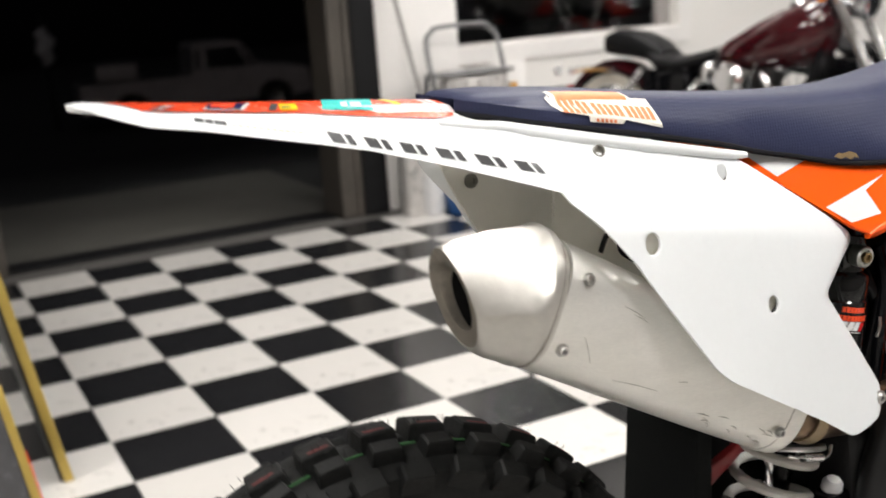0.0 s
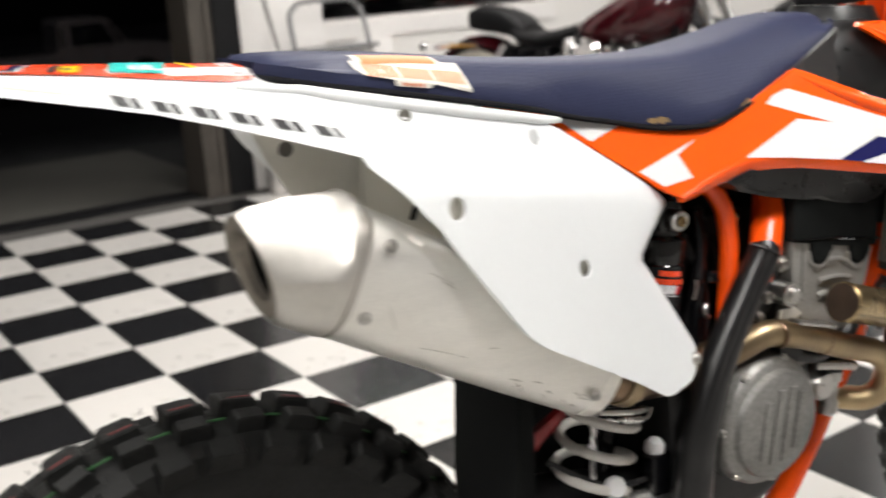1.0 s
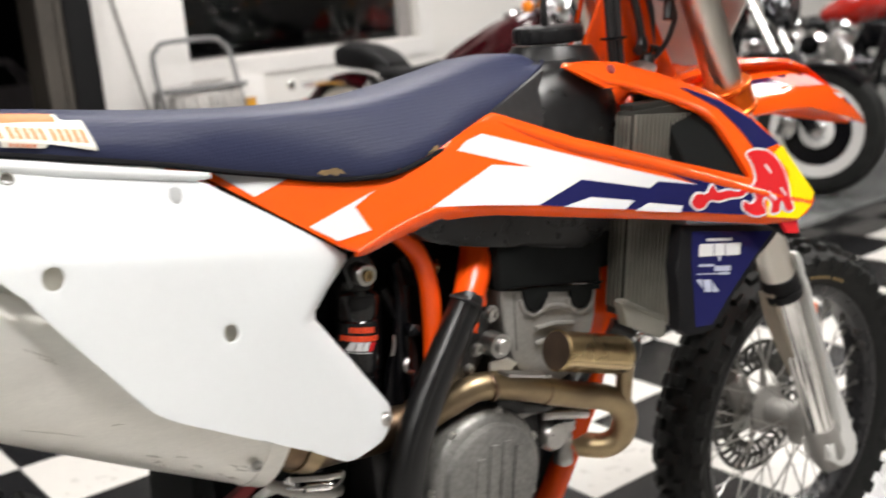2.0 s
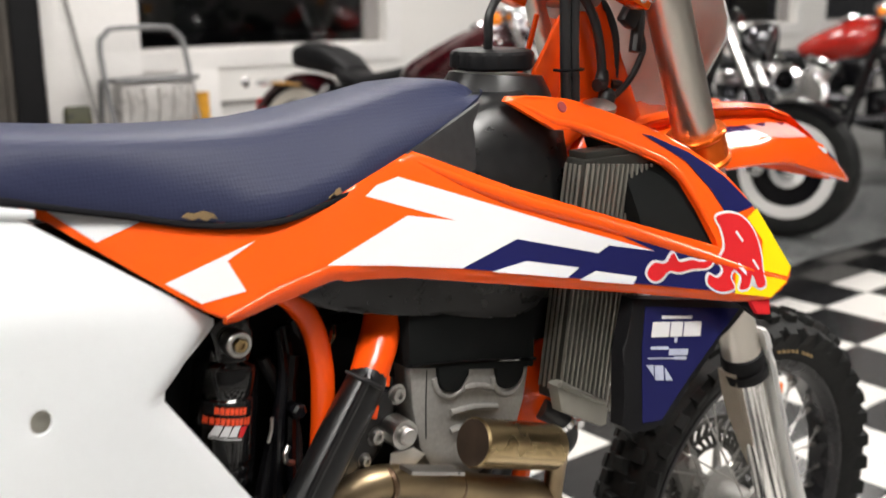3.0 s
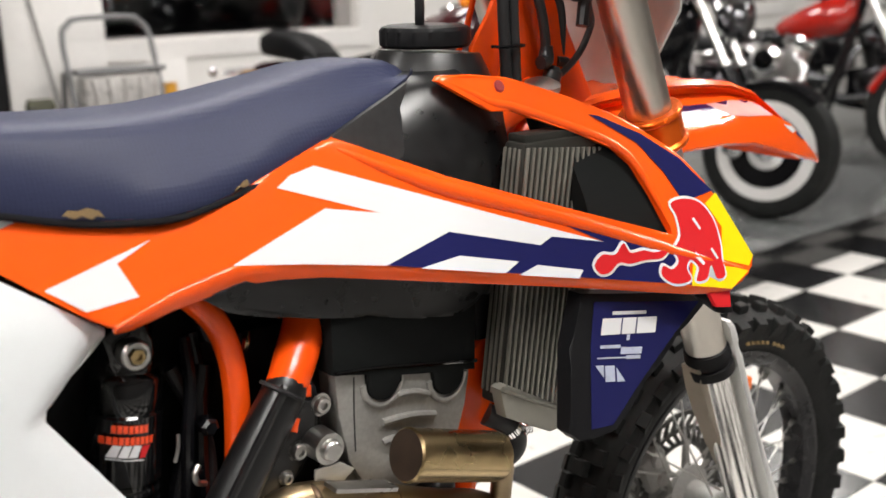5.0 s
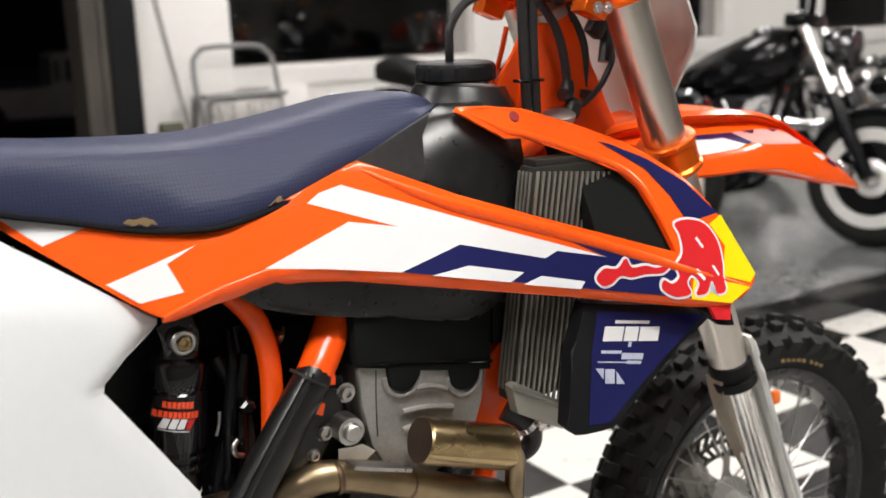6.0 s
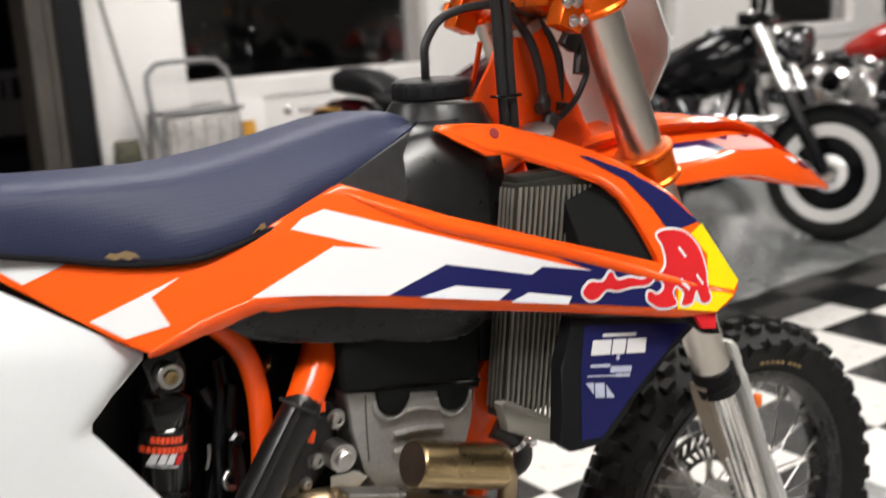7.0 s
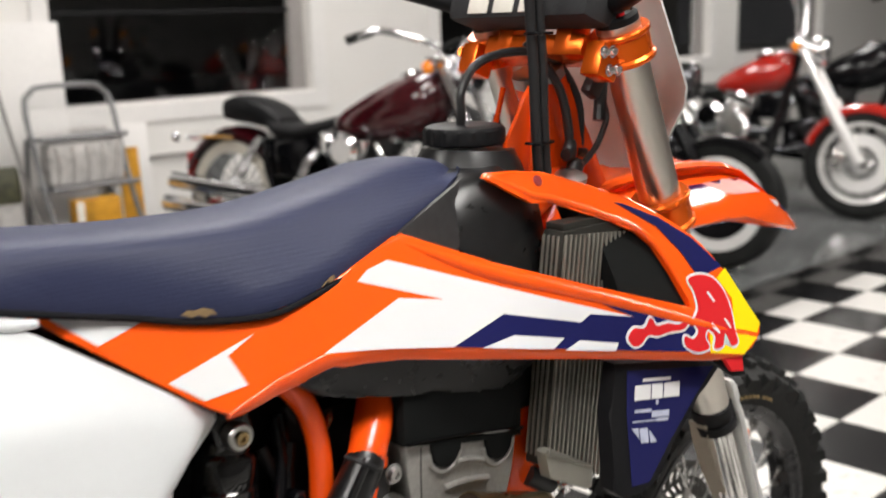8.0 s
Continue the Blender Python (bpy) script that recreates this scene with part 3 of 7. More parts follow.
for side in (-1, 1):
    shroud = part("radiator_shroud", sheet(SHROUD, shroud_y, 0.01, side, 4, 0.0036), ORANGE, bike, "glossy orange plastic radiator shroud with white and navy graphics")
    rings = []
    for x, h in ((0.587, 0.005), (0.60, 0.009), (0.62, 0.012), (0.64, 0.014), (0.67, 0.016), (0.698, 0.0168), (0.72, 0.0165), (0.74, 0.0163), (0.781, 0.0157), (0.9, 0.0145), (1.042, 0.0132), (1.177, 0.011), (1.21, 0.008), (1.232, 0.003)):
        z = lip_z(x) + 0.003
        y = shroud_y(x, z)
        rings.append([(x, side * -(y + dy), z + dz) for dy, dz in ((0.0065, 0.0), (0.0004, 0.0), (-0.0014, -0.0012), (-0.0023, -0.003), (-0.0012, -0.003 - 0.5 * h), (0.001 + 0.1 * h, -h - 0.0034), (0.006 + 0.1 * h, -h - 0.0034), (0.0075, -0.002))])
    part("lower_lip", add_ring(bmesh.new(), rings), ORANGE, shroud, "folded orange lower lip", 45)
    decal("white_graphic", WHITE_MAIN, shroud_y, DEC_WHITE, shroud, 0.0010, side)
    decal("white_graphic", [(0.541, 0.910), (0.597, 0.926), (0.632, 0.936), (0.601, 0.922), (0.611, 0.895), (0.568, 0.890)], shroud_y, DEC_WHITE, shroud, 0.0010, side)
    decal("white_graphic", [(0.452, 0.984), (0.534, 0.963), (0.492, 0.950)], shroud_y, DEC_WHITE, shroud, 0.0010, side)
    decal("navy_graphic", BLUE_MAIN, shroud_y, DEC_BLUE, shroud, 0.0012, side)
    decal("white_bar", [(0.869, 0.880), (0.913, 0.885), (0.975, 0.871), (0.956, 0.863)], shroud_y, DEC_WHITE, shroud, 0.0020, side)
    decal("white_bar", [(0.971, 0.859), (0.995, 0.865), (1.046, 0.853), (1.038, 0.846)], shroud_y, DEC_WHITE, shroud, 0.0020, side)
    decal("yellow_graphic", [(1.192, 0.845), (1.262, 0.821), (1.229, 0.807), (1.177, 0.818)], shroud_y, DEC_YELLOW, shroud, 0.0012, side)
    decal("yellow_graphic", [(1.254, 0.904), (1.276, 0.835), (1.265, 0.826), (1.230, 0.837), (1.246, 0.869), (1.234, 0.895)], shroud_y, DEC_YELLOW, shroud, 0.0012, side)
    decal("navy_graphic", [(1.118, 0.999), (1.131, 0.996), (1.178, 0.974), (1.220, 0.944), (1.250, 0.907), (1.205, 0.900), (1.192, 0.932), (1.169, 0.965)], shroud_y, DEC_BLUE, shroud, 0.0012, side)
    LOGO = rounded([(1.185, 0.901), (1.206, 0.904), (1.226, 0.897), (1.236, 0.879), (1.235, 0.856), (1.229, 0.838), (1.226, 0.822), (1.213, 0.82), (1.211, 0.834), (1.199, 0.822), (1.184, 0.822), (1.193, 0.834), (1.186, 0.843), (1.177, 0.836), (1.177, 0.824), (1.155, 0.823), (1.141, 0.833), (1.147, 0.843), (1.157, 0.838), (1.169, 0.844), (1.169, 0.856), (1.183, 0.868), (1.187, 0.887)], 4)
    TAIL = rounded([(1.061, 0.855), (1.075, 0.864), (1.091, 0.862), (1.106, 0.871), (1.111, 0.861), (1.129, 0.861), (1.143, 0.857), (1.162, 0.858), (1.149, 0.850), (1.126, 0.851), (1.106, 0.850), (1.092, 0.853), (1.077, 0.846), (1.065, 0.846)], 4)
    for shape in (LOGO, TAIL):
        decal("logo_edge", widened(shape, 0.0022), shroud_y, DEC_WHITE, shroud, 0.0019, side)
        decal("logo_shape", widened(shape, -0.0004), shroud_y, DEC_RED, shroud, 0.0027, side)
    for pts in ([(1.192, 0.846), (1.196, 0.85), (1.203, 0.838), (1.2, 0.836)], [(1.206, 0.882), (1.209, 0.884), (1.214, 0.872), (1.211, 0.871)], [(1.217, 0.85), (1.22, 0.851), (1.224, 0.84), (1.221, 0.839)]):
        decal("logo_line", pts, shroud_y, DEC_WHITE, shroud, 0.0035, side)
    # the dimple isn't cut in: its shade is a dark red disc
    part("dimple_shade", lathe([(0.0, 0.0012), (0.0055, 0.0012), (0.007, 0.0)], (1.02, side * -(shroud_y(1.02, 1.034) - 0.0002), 1.034), (0, side, 0.5), 20), DARK_RED, shroud, "dark red disc painting the shade of a small dimple in the shroud")
    spine = [(0.823, 0.990), (0.87, 0.9665), (0.924, 0.9435), (1.043, 0.902), (1.138, 0.866), (1.185, 0.8475), (1.256, 0.8225)]
    part("crest", tube([(x, side * -(shroud_y(x, z) + 0.003), z) for x, z in spine], [0.003, 0.007, 0.0095, 0.0085, 0.0075, 0.0065, 0.0035], 16, 5), ORANGE, shroud, "raised orange ridge", 60)
    rim = [(0.958, 1.0435), (0.985, 1.030), (1.006, 1.0185), (1.03, 1.0125), (1.07, 0.997), (1.103, 0.9835), (1.132, 0.970), (1.148, 0.958), (1.160, 0.942), (1.168, 0.920), (1.174, 0.896)]
    part("rolled_edge", tube([(x, side * -(shroud_y(x, z) + 0.002), z) for x, z in rim], [0.002, 0.0035, 0.0045, 0.005, 0.005, 0.005, 0.005, 0.005, 0.0045, 0.004, 0.003], 14, 5), ORANGE, shroud, "rounded orange edge of the opening", 60)

# side panels with number boards, and the rear mudguard between them
PLATE = [(-0.258, 1.1090), (-0.24, 1.1068), (-0.205, 1.101), (-0.13, 1.092), (-0.06, 1.0835), (0.0, 1.0735), (0.06, 1.065), (0.109, 1.0585), (0.2, 1.037), (0.41, 0.988), (0.437, 0.974), (0.5, 0.93), (0.589, 0.866), (0.588, 0.860), (0.55, 0.836), (0.526, 0.818), (0.524, 0.810), (0.57, 0.742), (0.608, 0.684), (0.609, 0.672), (0.602, 0.662),
         (0.577, 0.653), (0.535, 0.650), (0.520, 0.653), (0.473, 0.684), (0.369, 0.746), (0.315, 0.778), (0.295, 0.797), (0.270, 0.833), (0.240, 0.874), (0.211, 0.918), (0.185, 0.948), (0.166, 0.969), (0.158, 0.978), (0.153, 0.984), (0.151, 0.993), (0.096, 1.0125), (0.039, 1.031), (-0.015, 1.048), (-0.069, 1.0615), (-0.119, 1.073), (-0.168, 1.0845), (-0.21, 1.0915), (-0.234, 1.0995), (-0.248, 1.1045), (-0.259, 1.1078)]
HOLES = [(0.238, 0.932, 0.0108), (0.407, 0.833, 0.0090), (0.395, 0.970, 0.0075)]
for side in (-1, 1):
    panel = part("side_panel", sheet(PLATE, plate_y, 0.0035, side, 6, 0.0012, HOLES, 0.013), WHITE_PLASTIC, bike, "white plastic rear side panel with bolt holes")
    part("dimple", lathe([(0.0095, 0.0), (0.006, 0.003), (0, 0.004)], (0.395, side * -(plate_y(0.395, 0.97) + 0.0042), 0.97), (0, -side, 0), 24), WHITE_PLASTIC, panel)
    bolt("panel_bolt", (0.592, side * -(plate_y(0.592, 0.674) - 0.001), 0.674), (0, side, 0), 0.007, panel, STEEL)
    for x, z, r in HOLES[:2]:
        # added disc so that the hole shows pale rather than black
        part("hole_backing", lathe([(0, 0.0), (r * 0.9, 0.0), (r * 1.25, 0.001), (r * 1.3, 0.004), (0, 0.004)], (x, side * -(plate_y(x, z) + 0.0085), z), (0, -side, 0), 24), INNER_PLASTIC, panel, "off-white disc added behind the bolt hole to lighten it")
    # lip along the seat, and the small clip hole below it as a shade-coloured disc
    rings = []
    for x in (0.07, 0.085, 0.1, 0.13, 0.16, 0.2, 0.25, 0.3, 0.35, 0.40, 0.42, 0.434, 0.44):
        k = float(np.interp(x, (0.07, 0.1, 0.17, 0.3, 0.42, 0.44), (0.05, 0.45, 1, 1, 0.7, 0.3)))
        zt, h = strip_z(x) - float(np.interp(x, (0.07, 0.13), (0.008, 0.0))), 0.004 + 0.009 * k
        y = plate_y(x, zt - 0.004)
        rings.append([(x, side * -(y + dy), zt + dz) for dy, dz in ((0.006, -0.001), (-0.001 * k, 0.0), (-0.005 * k, -0.0012), (-0.0085 * k, -h * 0.35), (-0.009 * k, -h * 0.65), (-0.006 * k, -h), (0.006, -h))])
    part("upper_lip", add_ring(bmesh.new(), rings), WHITE_PLASTIC, panel, "", 60)
    part("hole_recess", lathe([(0.0065, 0.0), (0.0065, 0.003), (0.005, 0.003), (0.005, -0.001), (0, -0.001)], (0.232, side * -(plate_y(0.232, 1.016) - 0.001), 1.016), (0, side, 0.3), 18), HOLE_SHADE, panel)

# rear mudguard
def mudguard():
    """Half sections (x, top z, crease half-width, crease z, rim half-width, rim z)."""
    rows = [(-0.264, 1.1095, 0.003, 1.1094, 0.0036, 1.1090), (-0.259, 1.1098, 0.010, 1.1092, 0.0115, 1.1078), (-0.245, 1.1090, 0.024, 1.1080, 0.027, 1.1055), (-0.23, 1.107, 0.037, 1.1052, 0.045, 1.1012), (-0.205, 1.104, 0.052, 1.101, 0.066, 1.0935), (-0.13, 1.0955, 0.056, 1.092, 0.078, 1.079),
            (-0.06, 1.090, 0.058, 1.0835, 0.084, 1.065), (0.0, 1.0845, 0.060, 1.0735, 0.089, 1.051), (0.06, 1.079, 0.060, 1.065, 0.092, 1.032), (0.11, 1.0735, 0.060, 1.0585, 0.092, 1.016), (0.2, 1.046, 0.060, 1.038, 0.085, 1.005)]
    rings = []
    for x, zt, wc, zc, wr, zr in rows:
        half = [(0, zt), (wc * 0.6, zt - 0.001), (wc * 0.94, zc + 0.002), (wc, zc), (wc * 1.04, zc - 0.003), (wc * 0.4 + wr * 0.6, zc * 0.42 + zr * 0.58), (wr, zr)]
        outer = [(-w, z) for w, z in half[::-1]] + [(w, z) for w, z in half[1:]]
        t = float(np.interp(x, (-0.264, -0.22), (0.0012, 0.004)))
        inner = [(-w * 0.94, z - t) for w, z in half[::-1]] + [(w * 0.94, z - t) for w, z in half[1:]]
        rings.append([(x, y, z) for y, z in outer + inner[::-1]])
    return add_ring(bmesh.new(), rings)


guard = part("rear_mudguard", mudguard(), WHITE_PLASTIC, bike, "long white plastic rear mudguard with a red top decal", 50)


def tail_top(x, y):
    zt = np.interp(x, (-0.262, -0.21, -0.13, -0.06, 0, 0.06, 0.11, 0.2), (1.1090, 1.1043, 1.0955, 1.090, 1.0845, 1.079, 1.0735, 1.046))
    zc = np.interp(x, (-0.262, -0.21, -0.13, -0.06, 0, 0.06, 0.11, 0.2), (1.1085, 1.1015, 1.092, 1.0835, 1.0735, 1.065, 1.0585, 1.038))
    return zt - (zt - zc) * min(1, abs(y) / 0.06) ** 2 + 0.0018


def top_decal(name, outline, material, lift=0.0, parent=None):
    bm = bmesh.new()
    bm.faces.new([bm.verts.new((x, y, 0)) for x, y in outline])
    bmesh.ops.triangulate(bm, faces=bm.faces)
    for _ in range(3):
        bmesh.ops.subdivide_edges(bm, edges=[e for e in bm.edges if e.calc_length() > 0.02], cuts=1)
        bmesh.ops.triangulate(bm, faces=bm.faces)
    for v in bm.verts:
        v.co.z = tail_top(v.co.x, v.co.y) + lift
    return part(name, bm, material, parent)


red = top_decal("red_decal", [(-0.226, 0.034), (-0.217, 0.0), (-0.208, -0.05), (-0.18, -0.055), (-0.05, -0.058), (0.07, -0.060), (0.094, -0.054), (0.108, -0.03), (0.112, 0.0), (0.108, 0.03), (0.09, 0.058), (-0.05, 0.058), (-0.18, 0.054)], DEC_RIM, 0.0, guard)
tagged(red, "glossy red decal on the mudguard top")


def top_bar(x, y, w, h, slant, material, lift=0.001):
    top_decal("decal_bar", [(x, y), (x + w, y), (x + w - slant, y + h), (x - slant, y + h)], material, lift, guard)


for x, y, w, h, slant, c, lift in ((-0.202, -0.054, 0.0045, 0.034, -0.018, DEC_BLACK, 0.001), (-0.1955, -0.054, 0.0025, 0.034, -0.018, DEC_WHITE, 0.001), (-0.191, -0.053, 0.004, 0.03, -0.016, DEC_BLACK, 0.001),
                                   (-0.155, -0.052, 0.038, 0.04, -0.018, DEC_WHITE, 0.001), (-0.1525, -0.049, 0.033, 0.034, -0.0155, DEC_BLUE, 0.0015), (-0.146, -0.043, 0.021, 0.022, -0.01, DEC_RIM, 0.002), (-0.138, -0.049, 0.012, 0.007, -0.003, DEC_RIM, 0.002),
                                   (-0.094, -0.053, 0.007, 0.034, -0.013, DEC_BLACK, 0.001), (-0.083, -0.052, 0.017, 0.028, -0.008, DEC_YELLOW, 0.001), (-0.079, -0.045, 0.009, 0.007, -0.002, DEC_BLACK, 0.0015),
                                   (-0.04, -0.047, 0.052, 0.05, -0.017, DEC_TEAL, 0.001), (-0.018, -0.04, 0.007, 0.02, -0.006, DEC_WHITE, 0.0015), (-0.008, -0.04, 0.011, 0.02, -0.006, DEC_WHITE, 0.0015),
                                   (0.047, -0.041, 0.007, 0.036, 0.012, DEC_YELLOW, 0.001), (0.0445, -0.041, 0.0025, 0.036, 0.012, DEC_BLACK, 0.001),
                                   (0.078, -0.046, 0.005, 0.04, 0.004, DEC_WHITE, 0.001), (0.084, -0.046, 0.003, 0.04, 0.004, DEC_BLACK, 0.001), (0.088, -0.045, 0.005, 0.038, 0.004, DEC_WHITE, 0.001)):
    top_bar(x, y, w, h, slant, c, lift)

# plain black shapes in place of the maker's name along the flank
x = -0.049
for k in range(6):
    zc = lambda x: 1.0645 - 0.262 * (x + 0.049)
    for a, w in ((0.0, 0.0125), (0.0160, 0.0065)):
        p, q = x + a, x + a + w
        decal("flank_bar", [(p + 0.001, zc(p) - 0.0045), (q + 0.001, zc(q) - 0.0045), (q - 0.001, zc(q) + 0.0045), (p - 0.001, zc(p) + 0.0045)], plate_y, DEC_BLACK, guard, 0.0012)
    x += 0.0345
for a, w in ((-0.166, 0.008), (-0.157, 0.007), (-0.149, 0.010)):
    decal("flank_bar", [(a, 1.0940 - 0.23 * (a + 0.166)), (a + w, 1.0940 - 0.23 * (a + w + 0.166)), (a + w - 0.001, 1.0910 - 0.23 * (a + w + 0.166)), (a - 0.001, 1.0910 - 0.23 * (a + 0.166))], plate_y, DEC_BLACK, guard, 0.001)
for k in range(11):
    a = -0.135 + 0.0058 * k
    decal("flank_bar", [(a, 1.0852 - 0.22 * (a + 0.135)), (a + 0.0042, 1.0843 - 0.22 * (a + 0.135)), (a + 0.0036, 1.0828 - 0.22 * (a + 0.135)), (a - 0.0006, 1.0837 - 0.22 * (a + 0.135))], plate_y, DEC_FAINT, guard, 0.001)

# inner mudguard under the tail
def inner_guard():
    rings = []
    for x, z, w in ((0.24, 0.80, 0.088), (0.33, 0.76, 0.085), (0.37, 0.70, 0.08)):
        rings.append([(x + 0.0, -w, z), (x, w, z), (x + 0.05, w, z + 0.03), (x + 0.05, -w, z + 0.03)])
    return add_ring(bmesh.new(), rings)


part("inner_mudguard", inner_guard(), INNER_PLASTIC, bike, "off-white inner mudguard over the rear wheel", 40)
part("inner_panel", sheet([(0.148, 1.0), (0.159, 0.980), (0.172, 0.950), (0.206, 0.889), (0.26, 0.82), (0.42, 0.78), (0.44, 0.87), (0.40, 0.93), (0.3, 0.985)], lambda x, z: -0.12, 0.004, 1, 2, 0.001), INNER_PLASTIC, bike, "off-white inner panel of the far side")
part("inner_liner", sheet([(0.205, 1.0), (0.20, 0.93), (0.235, 0.85), (0.30, 0.78), (0.45, 0.72), (0.45, 0.86), (0.43, 0.95), (0.3, 0.985)], lambda x, z: -0.062 - 0.12 * (x - 0.2), 0.003, -1, 2, 0.001), INNER_PLASTIC, bike, "off-white liner between the side panel and the airbox")
part("cable", tube([(0.25, -0.075, 0.90), (0.257, -0.078, 0.918), (0.268, -0.08, 0.918), (0.274, -0.08, 0.898), (0.29, -0.08, 0.885)], 0.003, 8), BLACK_PLASTIC, bike)
part("guard_hole", lathe([(0.009, 0), (0.009, 0.002), (0.0045, 0.002), (0.0045, -0.001), (0, -0.001)], (0.195, 0.1145, 0.961), (0, -1, 0), 20), HOLE_SHADE, bike, "bolt hole in the inner panel, a disc in painted shade")
part("airbox", box((0.3, -0.045, 0.74), (0.6, 0.045, 0.95), 0.02), BLACK_PLASTIC, bike, "black airbox behind the side panels")

# seat
SEAT = [(0.1, 1.076, 1.068, 0.04, 0.046), (0.11, 1.0838, 1.0655, 0.05, 0.054), (0.13, 1.0835, 1.0615, 0.058, 0.064), (0.17, 1.0815, 1.0525, 0.064, 0.076), (0.26, 1.0723, 1.034, 0.066, 0.084), (0.4, 1.0527, 1.003, 0.068, 0.088), (0.46, 1.0459, 0.986, 0.066, 0.078), (0.52, 1.0401, 0.972, 0.067, 0.084), (0.58, 1.0363, 0.958, 0.069, 0.098),
        (0.64, 1.0345, 0.953, 0.068, 0.111), (0.68, 1.0356, 0.956, 0.066, 0.111), (0.74, 1.0428, 0.97, 0.062, 0.105), (0.8, 1.053, 0.992, 0.058, 0.098), (0.85, 1.0625, 1.006, 0.055, 0.09), (0.9, 1.065, 1.022, 0.05, 0.08), (0.935, 1.0621, 1.034, 0.044, 0.066), (0.955, 1.0547, 1.039, 0.036, 0.05), (0.964, 1.046, 1.041, 0.026, 0.034)]


def seat_section(x, zt, zl, wt, wl):
    half = [(0, zt), (wt * 0.6, zt - 0.001), (wt * 0.92, zt - 0.006), (wt * 1.08, zt - 0.016), (wt * 0.5 + wl * 0.52, zt * 0.5 + zl * 0.5), (wl, zl + 0.012), (wl * 0.985, zl)]
    return [(x, -w, z) for w, z in half[::-1]] + [(x, w, z) for w, z in half[1:]]


bm = add_ring(bmesh.new(), [seat_section(*r) for r in SEAT])
bmesh.ops.subdivide_edges(bm, edges=[e for e in bm.edges if e.calc_length() > 0.03], cuts=1, use_grid_fill=True, smooth=0.4)
SEAT_TREE = BVHTree.FromBMesh(bm)


def seat_y(x, z):
    hit = SEAT_TREE.ray_cast(Vector((x, -1, z)), Vector((0, 1, 0)))[0]
    return hit.y - 0.0008 if hit else -0.07


seat = part("seat", bm, NAVY_SEAT, bike, "dark navy ribbed-grip motocross seat, slightly torn at its lower rim", 60)
bm = bmesh.new()
for s in (-1, 1):
    add_tube(bm, [(x, s * wl * 0.99, zl - 0.0025) for x, zt, zl, wt, wl in SEAT if x < 0.92], 0.0033, 8, 3)
part("seat_base", bm, SEAT_PIPING, seat, "black seat base rim")
decal("sticker", [(0.196, 1.0715), (0.203, 1.0735), (0.300, 1.0615), (0.304, 1.0595), (0.322, 1.057), (0.327, 1.027), (0.281, 1.041), (0.277, 1.037), (0.238, 1.0435), (0.237, 1.050), (0.205, 1.058), (0.199, 1.064)], seat_y, STICKER, seat, 0.0007, label="cream and orange maker's sticker", cuts=5, cell=0.006)
for k in range(15):
    a = 0.208 + 0.0072 * k + 0.003 * (k // 5)
    z, h = 1.0635 - 0.19 * (a - 0.208), 0.0052 + 0.0014 * abs(k - 7) / 7
    decal("sticker_bar", [(a, z + h), (a + 0.0048, z + h - 0.001), (a + 0.0052, z - h - 0.001), (a + 0.0004, z - h)], seat_y, STICKER_ORANGE, seat, 0.0015, cuts=2, cell=0.005)
# the sticker's banner folds over onto the top of the seat
for name, x0, x1, y0, y1, lift, c in (("sticker_fold", 0.204, 0.301, -0.0665, -0.0455, 0.0009, STICKER), ("sticker_bar", 0.209, 0.297, -0.0655, -0.048, 0.0017, STICKER_ORANGE)):
    bm = bmesh.new()
    grid = [[bm.verts.new((x0 + (x1 - x0) * a / 14, y0 + (y1 - y0) * b / 5, SEAT_TREE.ray_cast(Vector((x0 + (x1 - x0) * a / 14, y0 + (y1 - y0) * b / 5, 2)), Vector((0, 0, -1)))[0].z + lift)) for b in range(6)] for a in range(15)]
    for p, q in zip(grid, grid[1:]):
        for b in range(5):
            bm.faces.new((p[b], q[b], q[b + 1], p[b + 1]))
    part(name, bm, c, seat)
for k in range(5):
    a = 0.245 + 0.0052 * k
    decal("sticker_bar", [(a, 1.0465 - 0.17 * (a - 0.245)), (a + 0.003, 1.046 - 0.17 * (a - 0.245)), (a + 0.003, 1.0425 - 0.17 * (a - 0.245)), (a, 1.043 - 0.17 * (a - 0.245))], seat_y, STICKER_ORANGE, seat, 0.0015, cuts=2, cell=0.005)
for pts in ([(0.566, 0.965), (0.571, 0.969), (0.577, 0.9675), (0.585, 0.9695), (0.594, 0.966), (0.598, 0.960), (0.592, 0.962), (0.588, 0.959), (0.581, 0.963), (0.575, 0.961), (0.571, 0.963)], [(0.714, 0.966), (0.719, 0.970), (0.722, 0.974), (0.727, 0.975), (0.729, 0.970), (0.724, 0.968), (0.721, 0.964)]):
    decal("torn_patch", pts, seat_y, GOLD_FOAM, seat, 0.0025, label="torn brass-coloured foam edge", cuts=1)

# exhaust
AX = Vector((0.868, 0.06, -0.504))
UP = Vector((0.489, 0.0, 0.872))
SIDE = Vector((0, 1, 0))


def can_ring(c, ry, rz, n=32, power=2.6, lean=0.0):
    out = []
    for k in range(n):
        a = 2 * math.pi * k / n
        ca, sa = math.cos(a), math.sin(a)
        r = (abs(ca) ** power + abs(sa) ** power) ** (-1 / power)
        w, h = ry * r * ca, rz * r * sa
        out.append(c + SIDE * w + UP * h + AX * (lean * h))
    return out


